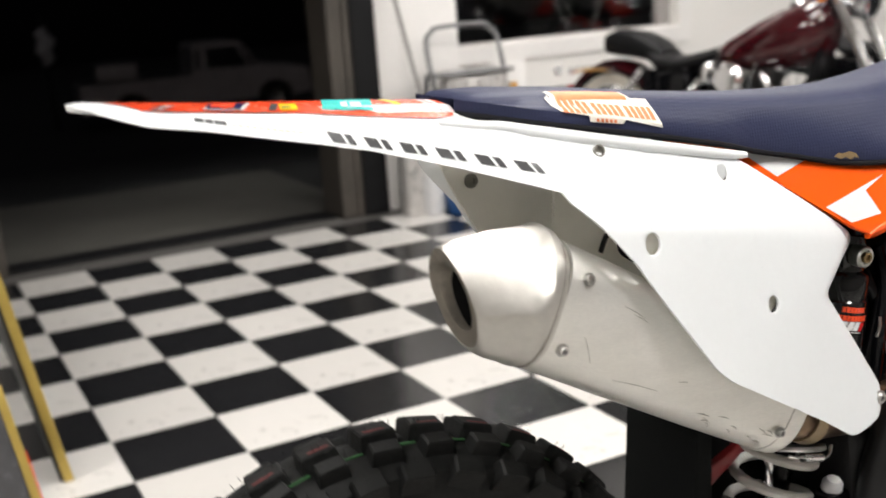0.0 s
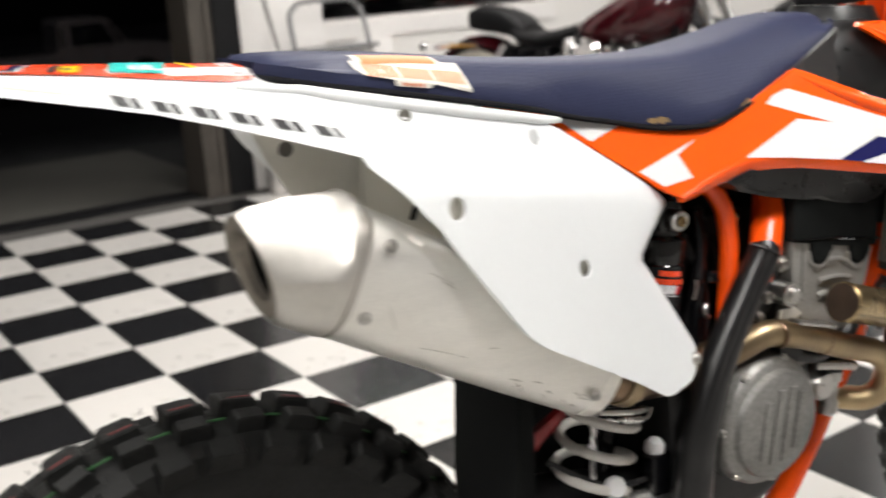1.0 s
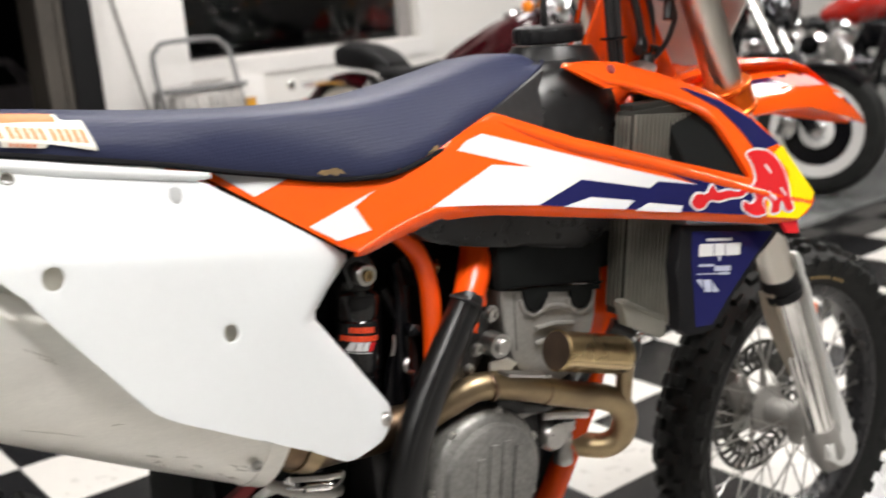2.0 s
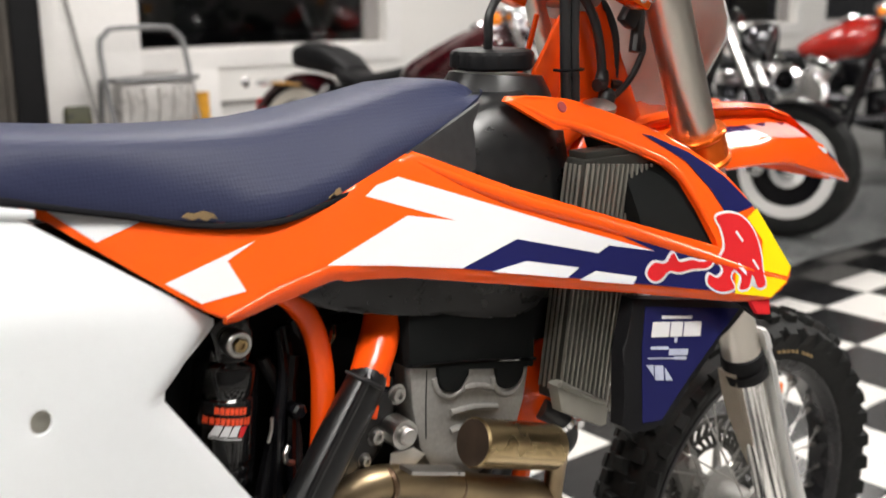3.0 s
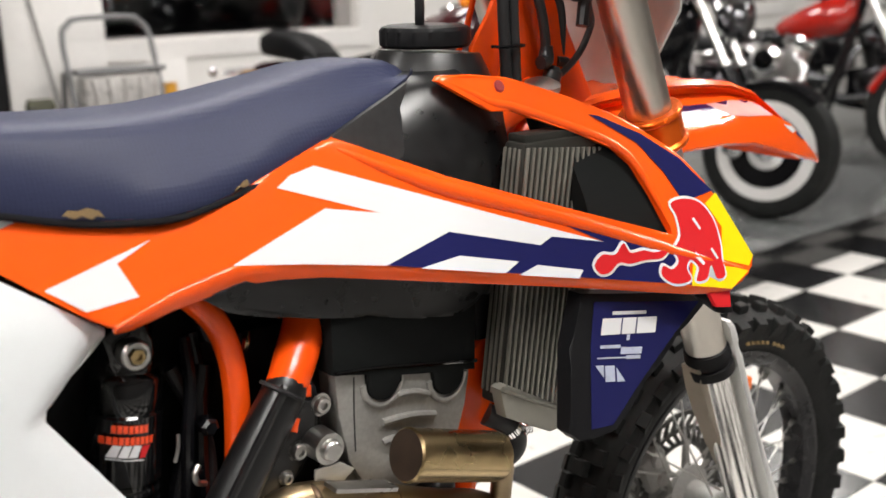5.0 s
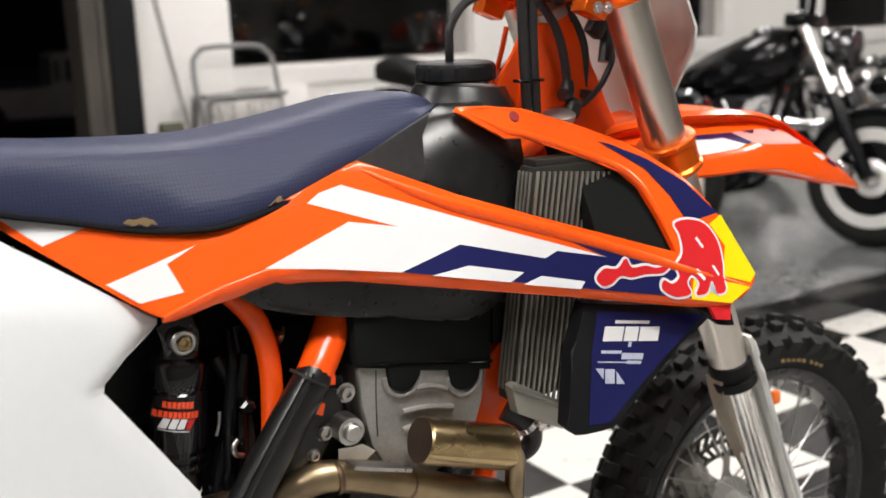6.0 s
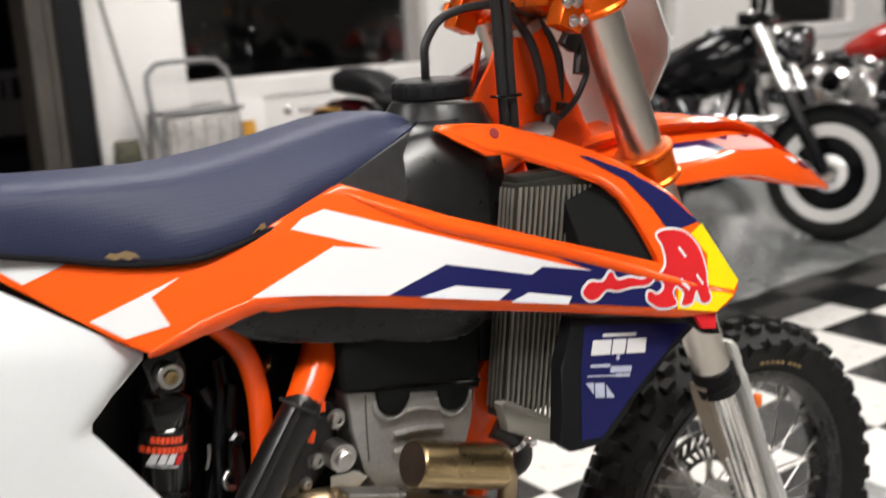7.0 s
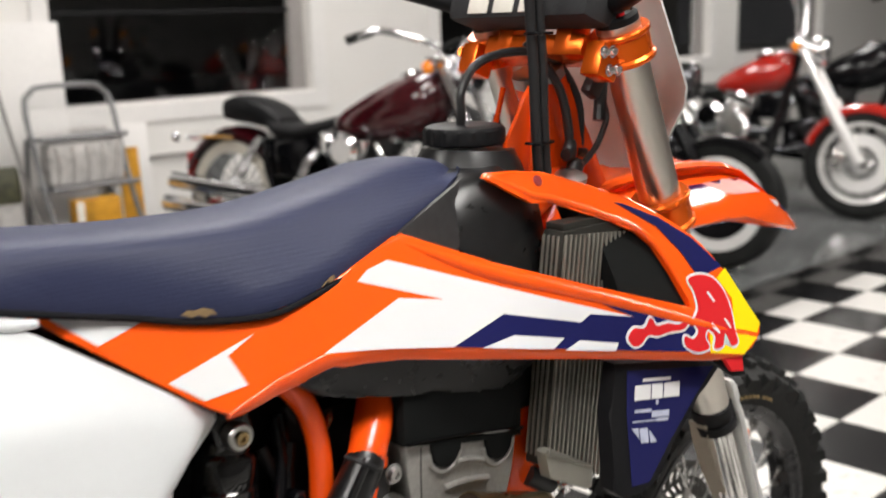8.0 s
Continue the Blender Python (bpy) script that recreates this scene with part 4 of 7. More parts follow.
SEAM = Vector((0.121, -0.137, 0.888))
muffler = part("muffler_can", add_ring(bmesh.new(), [can_ring(SEAM + AX * s, 0.058 * k, 0.066 * k) for s, k in ((0.002, 1.0), (0.1, 1.0), (0.25, 0.985), (0.37, 0.95), (0.388, 0.945), (0.391, 0.92), (0.392, 0.8))]), BRUSHED, bike, "brushed aluminium muffler with light scratches", 50)
part("end_band", add_ring(bmesh.new(), [can_ring(SEAM + AX * s, 0.058 * k, 0.066 * k) for s, k in ((0.364, 0.95), (0.365, 0.97), (0.371, 0.97), (0.372, 0.945))]), BRUSHED, muffler, "", 40)
part("cap_band", add_ring(bmesh.new(), [can_ring(SEAM + AX * s, 0.058 * k, 0.066 * k, lean=-0.12) for s, k in ((0.003, 1.0), (0.002, 1.008), (-0.006, 1.008), (-0.008, 1.0))]), CAP_METAL, muffler, "", 40)


def cap_ring(s, k, u, lean, power, face=0.0):
    """A rounded diamond, sharpest where it looks outwards and rounder below; the power runs from a sharp 1 to a round 2, face turns the ring outwards."""
    out = []
    for c in range(64):
        a = 2 * math.pi * c / 64
        p = power if math.sin(a) > -0.3 else power + (2.1 - power) * min(1.0, (-math.sin(a) - 0.3) / 0.5)
        w, h = (math.copysign(abs(v) ** (2 / p), v) for v in (math.cos(a), math.sin(a)))
        w, h = 0.0595 * k * (w - 0.1 * h), 0.0695 * k * (h * (0.955 if h < 0 else 1.0) + 0.1 * w)
        out.append(SEAM + AX * (s + lean * h - face * w) + UP * (h + u) + SIDE * w)
    return out


part("muffler_cap", add_ring(bmesh.new(), [cap_ring(*r) for r in ((-0.0035, 0.99, 0.0, -0.12, 2.4), (-0.005, 1.025, 0.0, -0.12, 2.2), (-0.014, 1.03, 0.0, -0.13, 2.0), (-0.0185, 1.005, -0.001, -0.14, 1.5), (-0.03, 0.95, -0.005, -0.24, 1.2, 0.03), (-0.05, 0.84, -0.013, -0.45, 1.12, 0.07), (-0.072, 0.675, -0.024, -0.82, 1.2, 0.14), (-0.079, 0.60, -0.027, -0.92, 1.45, 0.17), (-0.081, 0.56, -0.027, -0.92, 1.7, 0.18))], cap=False), CAP_METAL, muffler, "tapered faceted aluminium muffler end cap", 40)
part("seam_gap", add_ring(bmesh.new(), [can_ring(SEAM + AX * s, 0.058 * k, 0.066 * k, lean=-0.12) for s, k in ((-0.0015, 0.99), (-0.002, 1.014), (-0.0042, 1.014), (-0.005, 0.99))]), CAP_DARK, muffler, "dark seam of the muffler cap", 40)
part("outlet_ring", add_ring(bmesh.new(), [cap_ring(*r) for r in ((-0.080, 0.57, -0.027, -0.92, 1.65, 0.18), (-0.0815, 0.555, -0.027, -0.92, 1.7, 0.18), (-0.080, 0.39, -0.025, -0.92, 2.0, 0.18), (-0.075, 0.36, -0.025, -0.92, 2.0, 0.18), (-0.05, 0.35, -0.025, -0.92, 2.0, 0.18))], cap=False), CAP_DARK, muffler, "sooty metal outlet ring", 40)
# disc across the pipe; the dark inside is put into its black
part("outlet", add_ring(bmesh.new(), [cap_ring(s, 0.39 * k, -0.025, -0.92, 2.0, 0.18) for s, k in ((-0.064, 1.0), (-0.062, 0.2))]), mat("outlet_dark", (0.004, 0.004, 0.004), rough=0.95, spec=0.05), muffler, "black disc painting the dark inside of the muffler outlet")
for s, u in ((0.012, 0.04), (0.012, -0.032), (0.345, -0.03)):
    y = -0.137 + 0.06 * s - 0.058 * (1 - abs(u / 0.07) ** 2.6) ** (1 / 2.6) - 0.001
    at = SEAM + AX * (s + 0.01) + UP * u
    bolt("rivet", (at.x, y, at.z), (0, -1, 0.15 * (1 if u > 0 else -1)), 0.005, muffler, STEEL)
rng = random.Random(4)
SCUFFS = [(0.04, -0.012, 0.022, -0.022), (0.10, -0.042, 0.06, 0.006), (0.075, 0.03, 0.03, -0.003), (0.09, 0.026, 0.02, -0.002), (0.18, -0.02, 0.012, 0.004)]
for k in range(12):
    SCUFFS.append((rng.uniform(0.22, 0.345), rng.uniform(-0.052, -0.03), rng.uniform(0.004, 0.02), rng.uniform(-0.005, 0.003)))
for k, (s, u, ds, du) in enumerate(SCUFFS):
    pts = []
    for f in (0.0, 0.5, 1.0):
        a, b = s + ds * f, u + du * f + (0.0008 if f == 0.5 else 0)
        y = -0.137 + 0.06 * a - 0.0582 * (1 - abs(b / 0.0665) ** 2.6) ** (1 / 2.6)
        p = SEAM + AX * a + UP * b
        pts.append((p.x, y + 0.0002, p.z))
    w = 0.0004 if k < 5 else rng.uniform(0.0005, 0.0011)
    part("scratch", tube(pts, [0.0002, w, 0.0002], 5, 2), SCRATCH, muffler)
part("collar", add_ring(bmesh.new(), [can_ring(SEAM + AX * s, r, r, 24, 2.0) for s, r in ((0.38, 0.036), (0.404, 0.035), (0.407, 0.032), (0.38, 0.03))], cap=False), PIPE, bike)
part("link_pipe", tube([(0.43, -0.137, 0.715), (0.48, -0.132, 0.668), (0.54, -0.112, 0.648), (0.61, -0.095, 0.632), (0.68, -0.095, 0.635)], 0.025, 20), PIPE_DARK, bike, "heat-darkened exhaust link pipe")
part("pipe_clamp", tube([(0.478, -0.133, 0.670), (0.50, -0.126, 0.657)], 0.0275, 20, 1), PIPE, bike, "bronze pipe clamp")
part("header_pipe", tube([(0.625, -0.085, 0.585), (0.665, -0.1, 0.625), (0.71, -0.118, 0.65), (0.75, -0.13, 0.662), (0.81, -0.135, 0.645), (0.9, -0.135, 0.608), (0.962, -0.135, 0.585), (0.993, -0.135, 0.562), (1.003, -0.132, 0.535), (0.998, -0.122, 0.507), (0.978, -0.1, 0.495), (0.95, -0.06, 0.51), (0.93, -0.01, 0.6), (0.93, 0, 0.66)], 0.0185, 20, 8), PIPE, bike, "bronze heat-tinted exhaust header looping past the engine")
bm = bmesh.new()
ra, rb = Vector((0.850, -0.165, 0.692)), Vector((0.966, -0.165, 0.6544))
w = (rb - ra).normalized()
add_lathe(bm, [(0, 0), (0.0255, 0), (0.0275, 0.002), (0.0275, 0.004), (0.0268, 0.006), (0.0268, 0.119), (0.0255, 0.124), (0.018, 0.126), (0, 0.126)], ra, w, 36)
reson = part("resonator", bm, RESONATOR, bike, "bronze cylindrical exhaust resonator")
part("resonator_end", lathe([(0, -0.0006), (0.0255, -0.0006), (0.0255, 0.0002)], ra, w, 32), END_BROWN, reson, "dark brown resonator end face")
part("resonator_neck", tube([tuple(rb - w * 0.012), (0.982, -0.158, 0.638), (0.99, -0.148, 0.612), (0.992, -0.14, 0.57)], 0.012, 12), PIPE, reson)
part("heat_shield", box((-0.035, -0.012, -0.002), (0.04, 0.012, 0.002), 0.004, pose(0.80, -0.157, 0.672, 0, 17, 0)), STEEL, bike, "small steel heat shield on the header")
for x in (0.76, 0.85):
    part("weld_seam", lathe([(0.0185, -0.003), (0.0197, 0), (0.0185, 0.003)], (x, -0.135, 0.660 if x < 0.8 else 0.628), (1, 0, -0.3 if x > 0.8 else 0.0), 20), PIPE_DARK, bike)

# frame
def frame_tube(name, pts, r, label="", flat=1.0, material=None):
    return part(name, tube(pts, r, 14, 6, True, flat), material or ORANGE_PAINT, bike, label)


for s in (-1, 1):
    frame_tube("main_tube", [(0.815, s * 0.075, 0.88), (0.80, s * 0.082, 0.85), (0.787, s * 0.09, 0.822), (0.765, s * 0.108, 0.797), (0.74, s * 0.124, 0.772), (0.704, s * 0.126, 0.726), (0.663, s * 0.128, 0.668), (0.632, s * 0.13, 0.61), (0.612, s * 0.13, 0.53), (0.606, s * 0.128, 0.42)], [0.0212] * 4 + [0.0195, 0.0185] + [0.018] * 4, "orange painted steel frame tube")
    frame_tube("upper_tube", [(0.81, s * 0.08, 0.88), (0.9, s * 0.075, 0.93), (1.05, s * 0.05, 0.98), (1.16, s * 0.025, 1.02)], 0.02)
    frame_tube("subframe_tube", [(0.660, s * 0.08, 0.885), (0.682, s * 0.09, 0.862), (0.696, s * 0.094, 0.840), (0.704, s * 0.096, 0.812), (0.707, s * 0.097, 0.78), (0.706, s * 0.097, 0.74), (0.703, s * 0.097, 0.70), (0.697, s * 0.098, 0.65)], 0.0124, "thin orange frame tube")
    frame_tube("down_tube", [(1.16, s * 0.02, 1.0), (1.05, s * 0.06, 0.88), (1.018, s * 0.082, 0.806), (1.016, s * 0.086, 0.765), (1.011, s * 0.087, 0.705), (1.0, s * 0.086, 0.648), (0.985, s * 0.08, 0.58), (0.965, s * 0.07, 0.52), (0.9, s * 0.07, 0.42), (0.8, s * 0.075, 0.33), (0.65, s * 0.08, 0.33)], 0.0185)
    # moulded frame guard
    spine = [(0.746, s * 0.121, 0.779), (0.740, s * 0.124, 0.771), (0.705, s * 0.128, 0.725), (0.664, s * 0.131, 0.667), (0.635, s * 0.133, 0.615), (0.617, s * 0.133, 0.555), (0.609, s * 0.132, 0.49), (0.607, s * 0.13, 0.43)]
    cover = part("frame_guard", tube(spine, [0.0195, 0.021, 0.0215, 0.022, 0.0235, 0.025, 0.026, 0.026], 18, 5), GUARD_BLACK, bike, "black plastic frame guard", 50)
    part("guard_ridge", tube([(x - 0.010, y + s * 0.0165, z + 0.007) for x, y, z in spine], 0.0045, 8, 5), GUARD_BLACK, cover)
    part("guard_fin", sheet([(0.762, 0.757), (0.782, 0.752), (0.778, 0.71), (0.745, 0.67), (0.70, 0.655), (0.69, 0.70), (0.73, 0.735)], lambda x, z: -0.118, 0.01, s, 1, 0.003), GUARD_BLACK, cover)
    part("zip_tie", tube([(0.720, s * 0.122, 0.790), (0.729, s * 0.142, 0.785), (0.742, s * 0.1465, 0.776), (0.752, s * 0.138, 0.769), (0.757, s * 0.122, 0.764)], 0.0022, 6, 4), CABLE, bike)
for x, z, r in ((0.785, 0.748, 0.0085), (0.757, 0.708, 0.008), (0.742, 0.685, 0.006)):
    bolt("engine_mount_bolt", (x, -0.118, z), (0, -1, 0), r, bike, STEEL, 0.006)
part("mount_plate", sheet([(0.752, 0.775), (0.785, 0.765), (0.79, 0.7), (0.77, 0.64), (0.735, 0.63), (0.725, 0.70)], lambda x, z: -0.112, 0.012, -1, 1, 0.003), BLACK_PLASTIC, bike, "black engine mount plate")
part("engine_stud", lathe([(0, 0.012), (0.008, 0.012), (0.010, 0.010), (0.011, 0.004), (0.0158, 0.004), (0.0158, 0.0), (0.0165, -0.02), (0, -0.02)], (0.778, -0.138, 0.712), (0, -1, 0), 28), STEEL, bike, "large silver engine bolt with washer")

for pts in ([(0.752, 0.797), (0.768, 0.776), (0.767, 0.765), (0.752, 0.768)], [(0.745, 0.754), (0.754, 0.746), (0.750, 0.733), (0.742, 0.737)]):
    part("frame_gusset", sheet(pts, lambda x, z: -0.132, 0.012, -1, 1, 0.002), ORANGE_PAINT, bike)
part("heat_shield", sheet([(0.766, 0.691), (0.795, 0.690), (0.812, 0.677), (0.80, 0.667), (0.767, 0.669)], lambda x, z: -0.134 + 0.2 * (0.69 - z), 0.003, -1, 1, 0.001), BRUSHED, bike, "bright bent metal heat shield")
part("wiring_hose", tube([(0.672, -0.07, 0.83), (0.668, -0.085, 0.79), (0.658, -0.092, 0.74), (0.655, -0.09, 0.68), (0.65, -0.085, 0.58)], 0.0062, 10, 4), BLACK_GLOSS, bike, "glossy black hose beside the shock")
part("wiring_hose", tube([(0.682, -0.06, 0.83), (0.683, -0.07, 0.78), (0.675, -0.08, 0.72), (0.672, -0.08, 0.62)], 0.008, 10, 4), BLACK_GLOSS, bike)
part("hose_fitting", lathe([(0, 0.006), (0.006, 0.006), (0.009, 0.003), (0.009, -0.012), (0, -0.012)], (0.679, -0.094, 0.748), (0, -1, 0), 6), BLACK_GLOSS, bike, "small black hose fitting")
part("cable_clip", tube([(0.726, -0.088, 0.827), (0.722, -0.094, 0.820), (0.721, -0.09, 0.812)], 0.0038, 8, 3), RESONATOR, bike, "small brass cable clip")
# small steel bit added for a bright sliver of floor between the hoses
part("steel_bit", tube([(0.646, -0.1, 0.752), (0.644, -0.102, 0.740), (0.641, -0.1, 0.727)], 0.0019, 8, 3), STEEL, bike, "steel bit standing in for bright floor seen through the gap")
part("steel_bit", tube([(0.663, -0.1, 0.716), (0.657, -0.104, 0.711), (0.659, -0.104, 0.702), (0.668, -0.1, 0.697)], 0.003, 8, 4), STEEL, bike)

part("down_tube_gusset", sheet([(1.003, 0.768), (1.026, 0.77), (1.024, 0.70), (1.021, 0.645), (0.957, 0.655), (0.962, 0.70), (0.975, 0.735)], lambda x, z: -0.108 - 0.25 * (x - 1.0), 0.02, -1, 2, 0.003), ORANGE_PAINT, bike, "orange welded plate on the down tube")
# added box that covers the orange tube where it should look dark
part("dark_cover_box", box((0.985, -0.112, 0.762), (1.03, -0.07, 0.83), 0.006), BLACK_PLASTIC, bike, "black box added to darken the down tube's top behind the radiator")
part("radiator_hose", tube([(1.0, -0.11, 0.675), (1.02, -0.118, 0.662), (1.036, -0.12, 0.643), (1.034, -0.115, 0.62), (1.01, -0.1, 0.605)], 0.0125, 14), CABLE, bike, "black coolant hose below the radiator")
part("hose_clamp", lathe([(0.0126, -0.004), (0.0142, -0.004), (0.0142, 0.004), (0.0126, 0.004)], (1.028, -0.1195, 0.653), (0.55, -0.05, -0.8), 24, True), CHROME, bike, "bright metal hose clamp")
part("clamp_screw", box((1.034, -0.139, 0.648), (1.046, -0.128, 0.660), 0.002), CHROME, bike)

# shock absorber
SH_TOP, SH_LOW = Vector((0.614, -0.07, 0.838)), Vector((0.515, -0.045, 0.50))
d = (SH_LOW - SH_TOP).normalized()
shock = part("shock_reservoir", lathe([(0, -0.03), (0.018, -0.028), (0.0225, -0.015), (0.023, 0.012), (0.026, 0.018), (0.026, 0.024), (0.0305, 0.028), (0.0325, 0.032), (0.0325, 0.056), (0.0315, 0.06), (0.0335, 0.062), (0.0335, 0.125), (0.031, 0.127), (0.031, 0.131), (0.0325, 0.133), (0.0325, 0.137), (0.031, 0.139), (0.031, 0.143), (0.0325, 0.145), (0.0325, 0.15), (0.030, 0.153), (0.028, 0.175), (0, 0.176)], SH_TOP + Vector((0.005, 0.004, 0)), (d.x * 0.35, 0, d.z), 36), SHOCK_BLACK, bike, "black shock absorber reservoir with orange and white sticker")
part("shock_eye", lathe([(0.0135, -0.008), (0.0135, 0.006), (0.012, 0.008), (0.009, 0.008), (0.0082, 0.004), (0, 0.004)], (0.613, -0.098, 0.836), (0, -1, 0), 26), STEEL, shock, "steel bush of the shock mount")
part("eye_bolt", lathe([(0, 0.002), (0.0035, 0.002), (0.004, 0.005), (0.0072, 0.005), (0.0072, 0)], (0.613, -0.104, 0.836), (0, -1, 0), 6), RESONATOR, shock)


def shock_y(x, z):
    c = 0.613 + (z - 0.80) * 0.12
    return -0.066 - math.sqrt(max(0.00005, 0.0345 ** 2 - min(0.0335, abs(x - c)) ** 2))


for z, n, a0 in ((0.7685, 7, 0.588), (0.7595, 10, 0.579)):
    for k in range(n):
        a = a0 + 0.0045 * k
        zz = z - 0.2 * (a - a0)
        decal("sticker_bar", [(a, zz), (a + 0.0036, zz - 0.0007), (a + 0.0046, zz + 0.0062), (a + 0.001, zz + 0.0069)], shock_y, DEC_RIM, shock, 0.0006)
for k in range(3):
    a = 0.582 + 0.0085 * k
    zz = 0.748 - 0.2 * (a - 0.582)
    decal("sticker_bar", [(a, zz - 0.001), (a + 0.0075, zz - 0.0025), (a + 0.0125, zz + 0.0075), (a + 0.006, zz + 0.009)], shock_y, DEC_WHITE, shock, 0.0006)
decal("sticker_bar", [(0.6085, 0.741), (0.6135, 0.7402), (0.62, 0.7495), (0.612, 0.751)], shock_y, DEC_RED, shock, 0.0006)
decal("sticker_bar", [(0.582, 0.7445), (0.612, 0.7375), (0.612, 0.7385), (0.582, 0.7455)], shock_y, DEC_WHITE, shock, 0.0006)
part("shock_bracket", sheet([(0.592, 0.852), (0.606, 0.862), (0.63, 0.858), (0.637, 0.84), (0.634, 0.815), (0.598, 0.818)], lambda x, z: -0.088, 0.02, -1, 1, 0.004), SHOCK_BLACK, shock, "black shock mount bracket")
part("frame_strut", tube([(0.69, -0.068, 0.80), (0.674, -0.072, 0.745), (0.656, -0.075, 0.69), (0.642, -0.078, 0.64), (0.63, -0.08, 0.57)], 0.0095, 12, 4, True, 1.3), BLACK_GLOSS, bike, "black strut beside the shock")
part("reservoir_foot", lathe([(0, 0.0), (0.02, 0.0), (0.022, 0.004), (0.022, 0.012), (0, 0.012)], (0.606, -0.068, 0.668), (0.12, 0, -1), 24), SPRING_WHITE, shock, "pale ring under the reservoir")
coil = []
for k in range(0, 64):
    a = 2 * math.pi * k / 16 + 2.4
    c = Vector((0.522, -0.055, 0.60)) + Vector((-0.034, 0.0, -0.165)) * (k / 64)
    coil.append(c + Vector((math.cos(a) * 0.05, math.sin(a) * 0.045, math.cos(a) * -0.012)))
part("shock_spring", tube([tuple(p) for p in coil], 0.0066, 10, 1), SPRING_WHITE, bike, "off-white coil spring of the shock")
part("spring_seat", tube([(0.49, -0.09, 0.612), (0.53, -0.1, 0.604), (0.555, -0.1, 0.60)], 0.005, 8, 2), STEEL, bike)
part("shock_body", tube([(0.61, -0.02, 0.75), (0.5, -0.05, 0.44)], 0.018, 16, 1), BLACK_GLOSS, bike)
part("shock_rod", tube([(0.505, -0.06, 0.60), (0.498, -0.06, 0.45)], 0.006, 12, 1), CHROME, bike)
part("exhaust_spring", tube([(0.486, -0.134, 0.618), (0.52, -0.13, 0.607)], 0.0058, 12, 1), CHROME_SOFT, bike, "small silver exhaust spring")
for pts in ([(0.464, -0.134, 0.626), (0.478, -0.135, 0.62), (0.488, -0.134, 0.618)], [(0.518, -0.13, 0.608), (0.53, -0.128, 0.603), (0.54, -0.125, 0.606), (0.545, -0.122, 0.614)]):
    part("spring_hook", tube(pts, 0.0018, 6, 4), CHROME_SOFT, bike)
part("mud_flap", sheet([(0.385, 0.70), (0.405, 0.70), (0.402, 0.45), (0.375, 0.42), (0.372, 0.5)], lambda x, z: -0.07, 0.14, -1, 1, 0.004), FLAP_SHADE_BLACK, bike, "black rubber mud flap ahead of the rear tyre")
part("linkage", sheet([(0.41, 0.585), (0.47, 0.612), (0.475, 0.60), (0.43, 0.57), (0.41, 0.56)], lambda x, z: -0.05, 0.01, -1, 1, 0.003), DARK_RED, bike, "dark red suspension linkage")
part("linkage_arm", tube([(0.42, -0.03, 0.50), (0.50, -0.05, 0.49), (0.60, -0.06, 0.47)], 0.022, 12, 3), BLACK_PLASTIC, bike)
part("rear_brake_line", tube([(0.43, -0.06, 0.55), (0.50, -0.085, 0.505), (0.56, -0.09, 0.495), (0.60, -0.09, 0.50)], 0.004, 8, 4), CABLE, bike)
part("reservoir_cap", lathe([(0, 0.008), (0.012, 0.007), (0.015, 0.0), (0, 0)], (0.505, -0.1, 0.507), (-0.3, -1, 0.5), 18), JUG_WHITE, bike, "small white reservoir cap")
part("brake_reservoir", box((0.565, -0.105, 0.44), (0.60, -0.075, 0.53), 0.006), BLACK_GLOSS, bike, "black rear brake reservoir")
# added block, dark where only shade lies behind the spring
part("spring_gap_block", box((0.44, 0.0, 0.42), (0.62, 0.06, 0.72), 0.01), FLAP_SHADE_BLACK, bike, "black block added to keep the gap behind the spring dark")
part("linkage_cap", lathe([(0, 0.010), (0.009, 0.009), (0.013, 0.003), (0.0135, -0.006), (0, -0.006)], (0.582, -0.09, 0.537), (0, -0.25, 1), 24), JUG_WHITE, bike, "white plastic reservoir lid")

# engine
bm = box((0.81, -0.11, 0.58), (0.96, 0.11, 0.75), 0.012)
head = part("cylinder_head", bm, CAST, bike, "grey cast aluminium cylinder head")
HEAD = [(0.798, 0.79), (0.966, 0.752), (0.968, 0.735), (0.962, 0.70), (0.948, 0.66), (0.91, 0.63), (0.87, 0.62), (0.835, 0.64), (0.812, 0.68), (0.802, 0.73)]
part("head_face", sheet(HEAD, lambda x, z: -0.122, 0.03, -1, 0, 0.004), CAST, head)
for (x0, z0), (x1, z1) in (((0.852, 0.712), (0.918, 0.703)), ((0.852, 0.690), (0.875, 0.687)), ((0.87, 0.737), (0.91, 0.727))):
    part("head_rib", tube([(x0, -0.124, z0), ((x0 + x1) / 2, -0.126, (z0 + z1) / 2 + 0.004), (x1, -0.124, z1)], 0.004, 8, 3), CAST, head)
for cx, cz in ((0.854, 0.757), (0.936, 0.74)):
    part("head_collar", tube([(cx + 0.0235 * math.cos(a), -0.1225, cz - 0.026 * math.sin(a)) for a in (math.pi * k / 10 for k in range(11))], 0.0036, 10, 2), CAST, head, "raised rim round the cover lobe")
part("head_joint", tube([(0.821, -0.1222, 0.768), (0.8195, -0.1222, 0.73), (0.8195, -0.1222, 0.69)], 0.0008, 6, 2), CAST_DARK, head, "thin joint line")
part("cover_edge", tube([(0.796, -0.1285, 0.7795), (0.855, -0.1285, 0.772), (0.972, -0.1285, 0.75)], 0.0022, 6, 2), SHOCK_BLACK, head, "glossy edge of the valve cover")
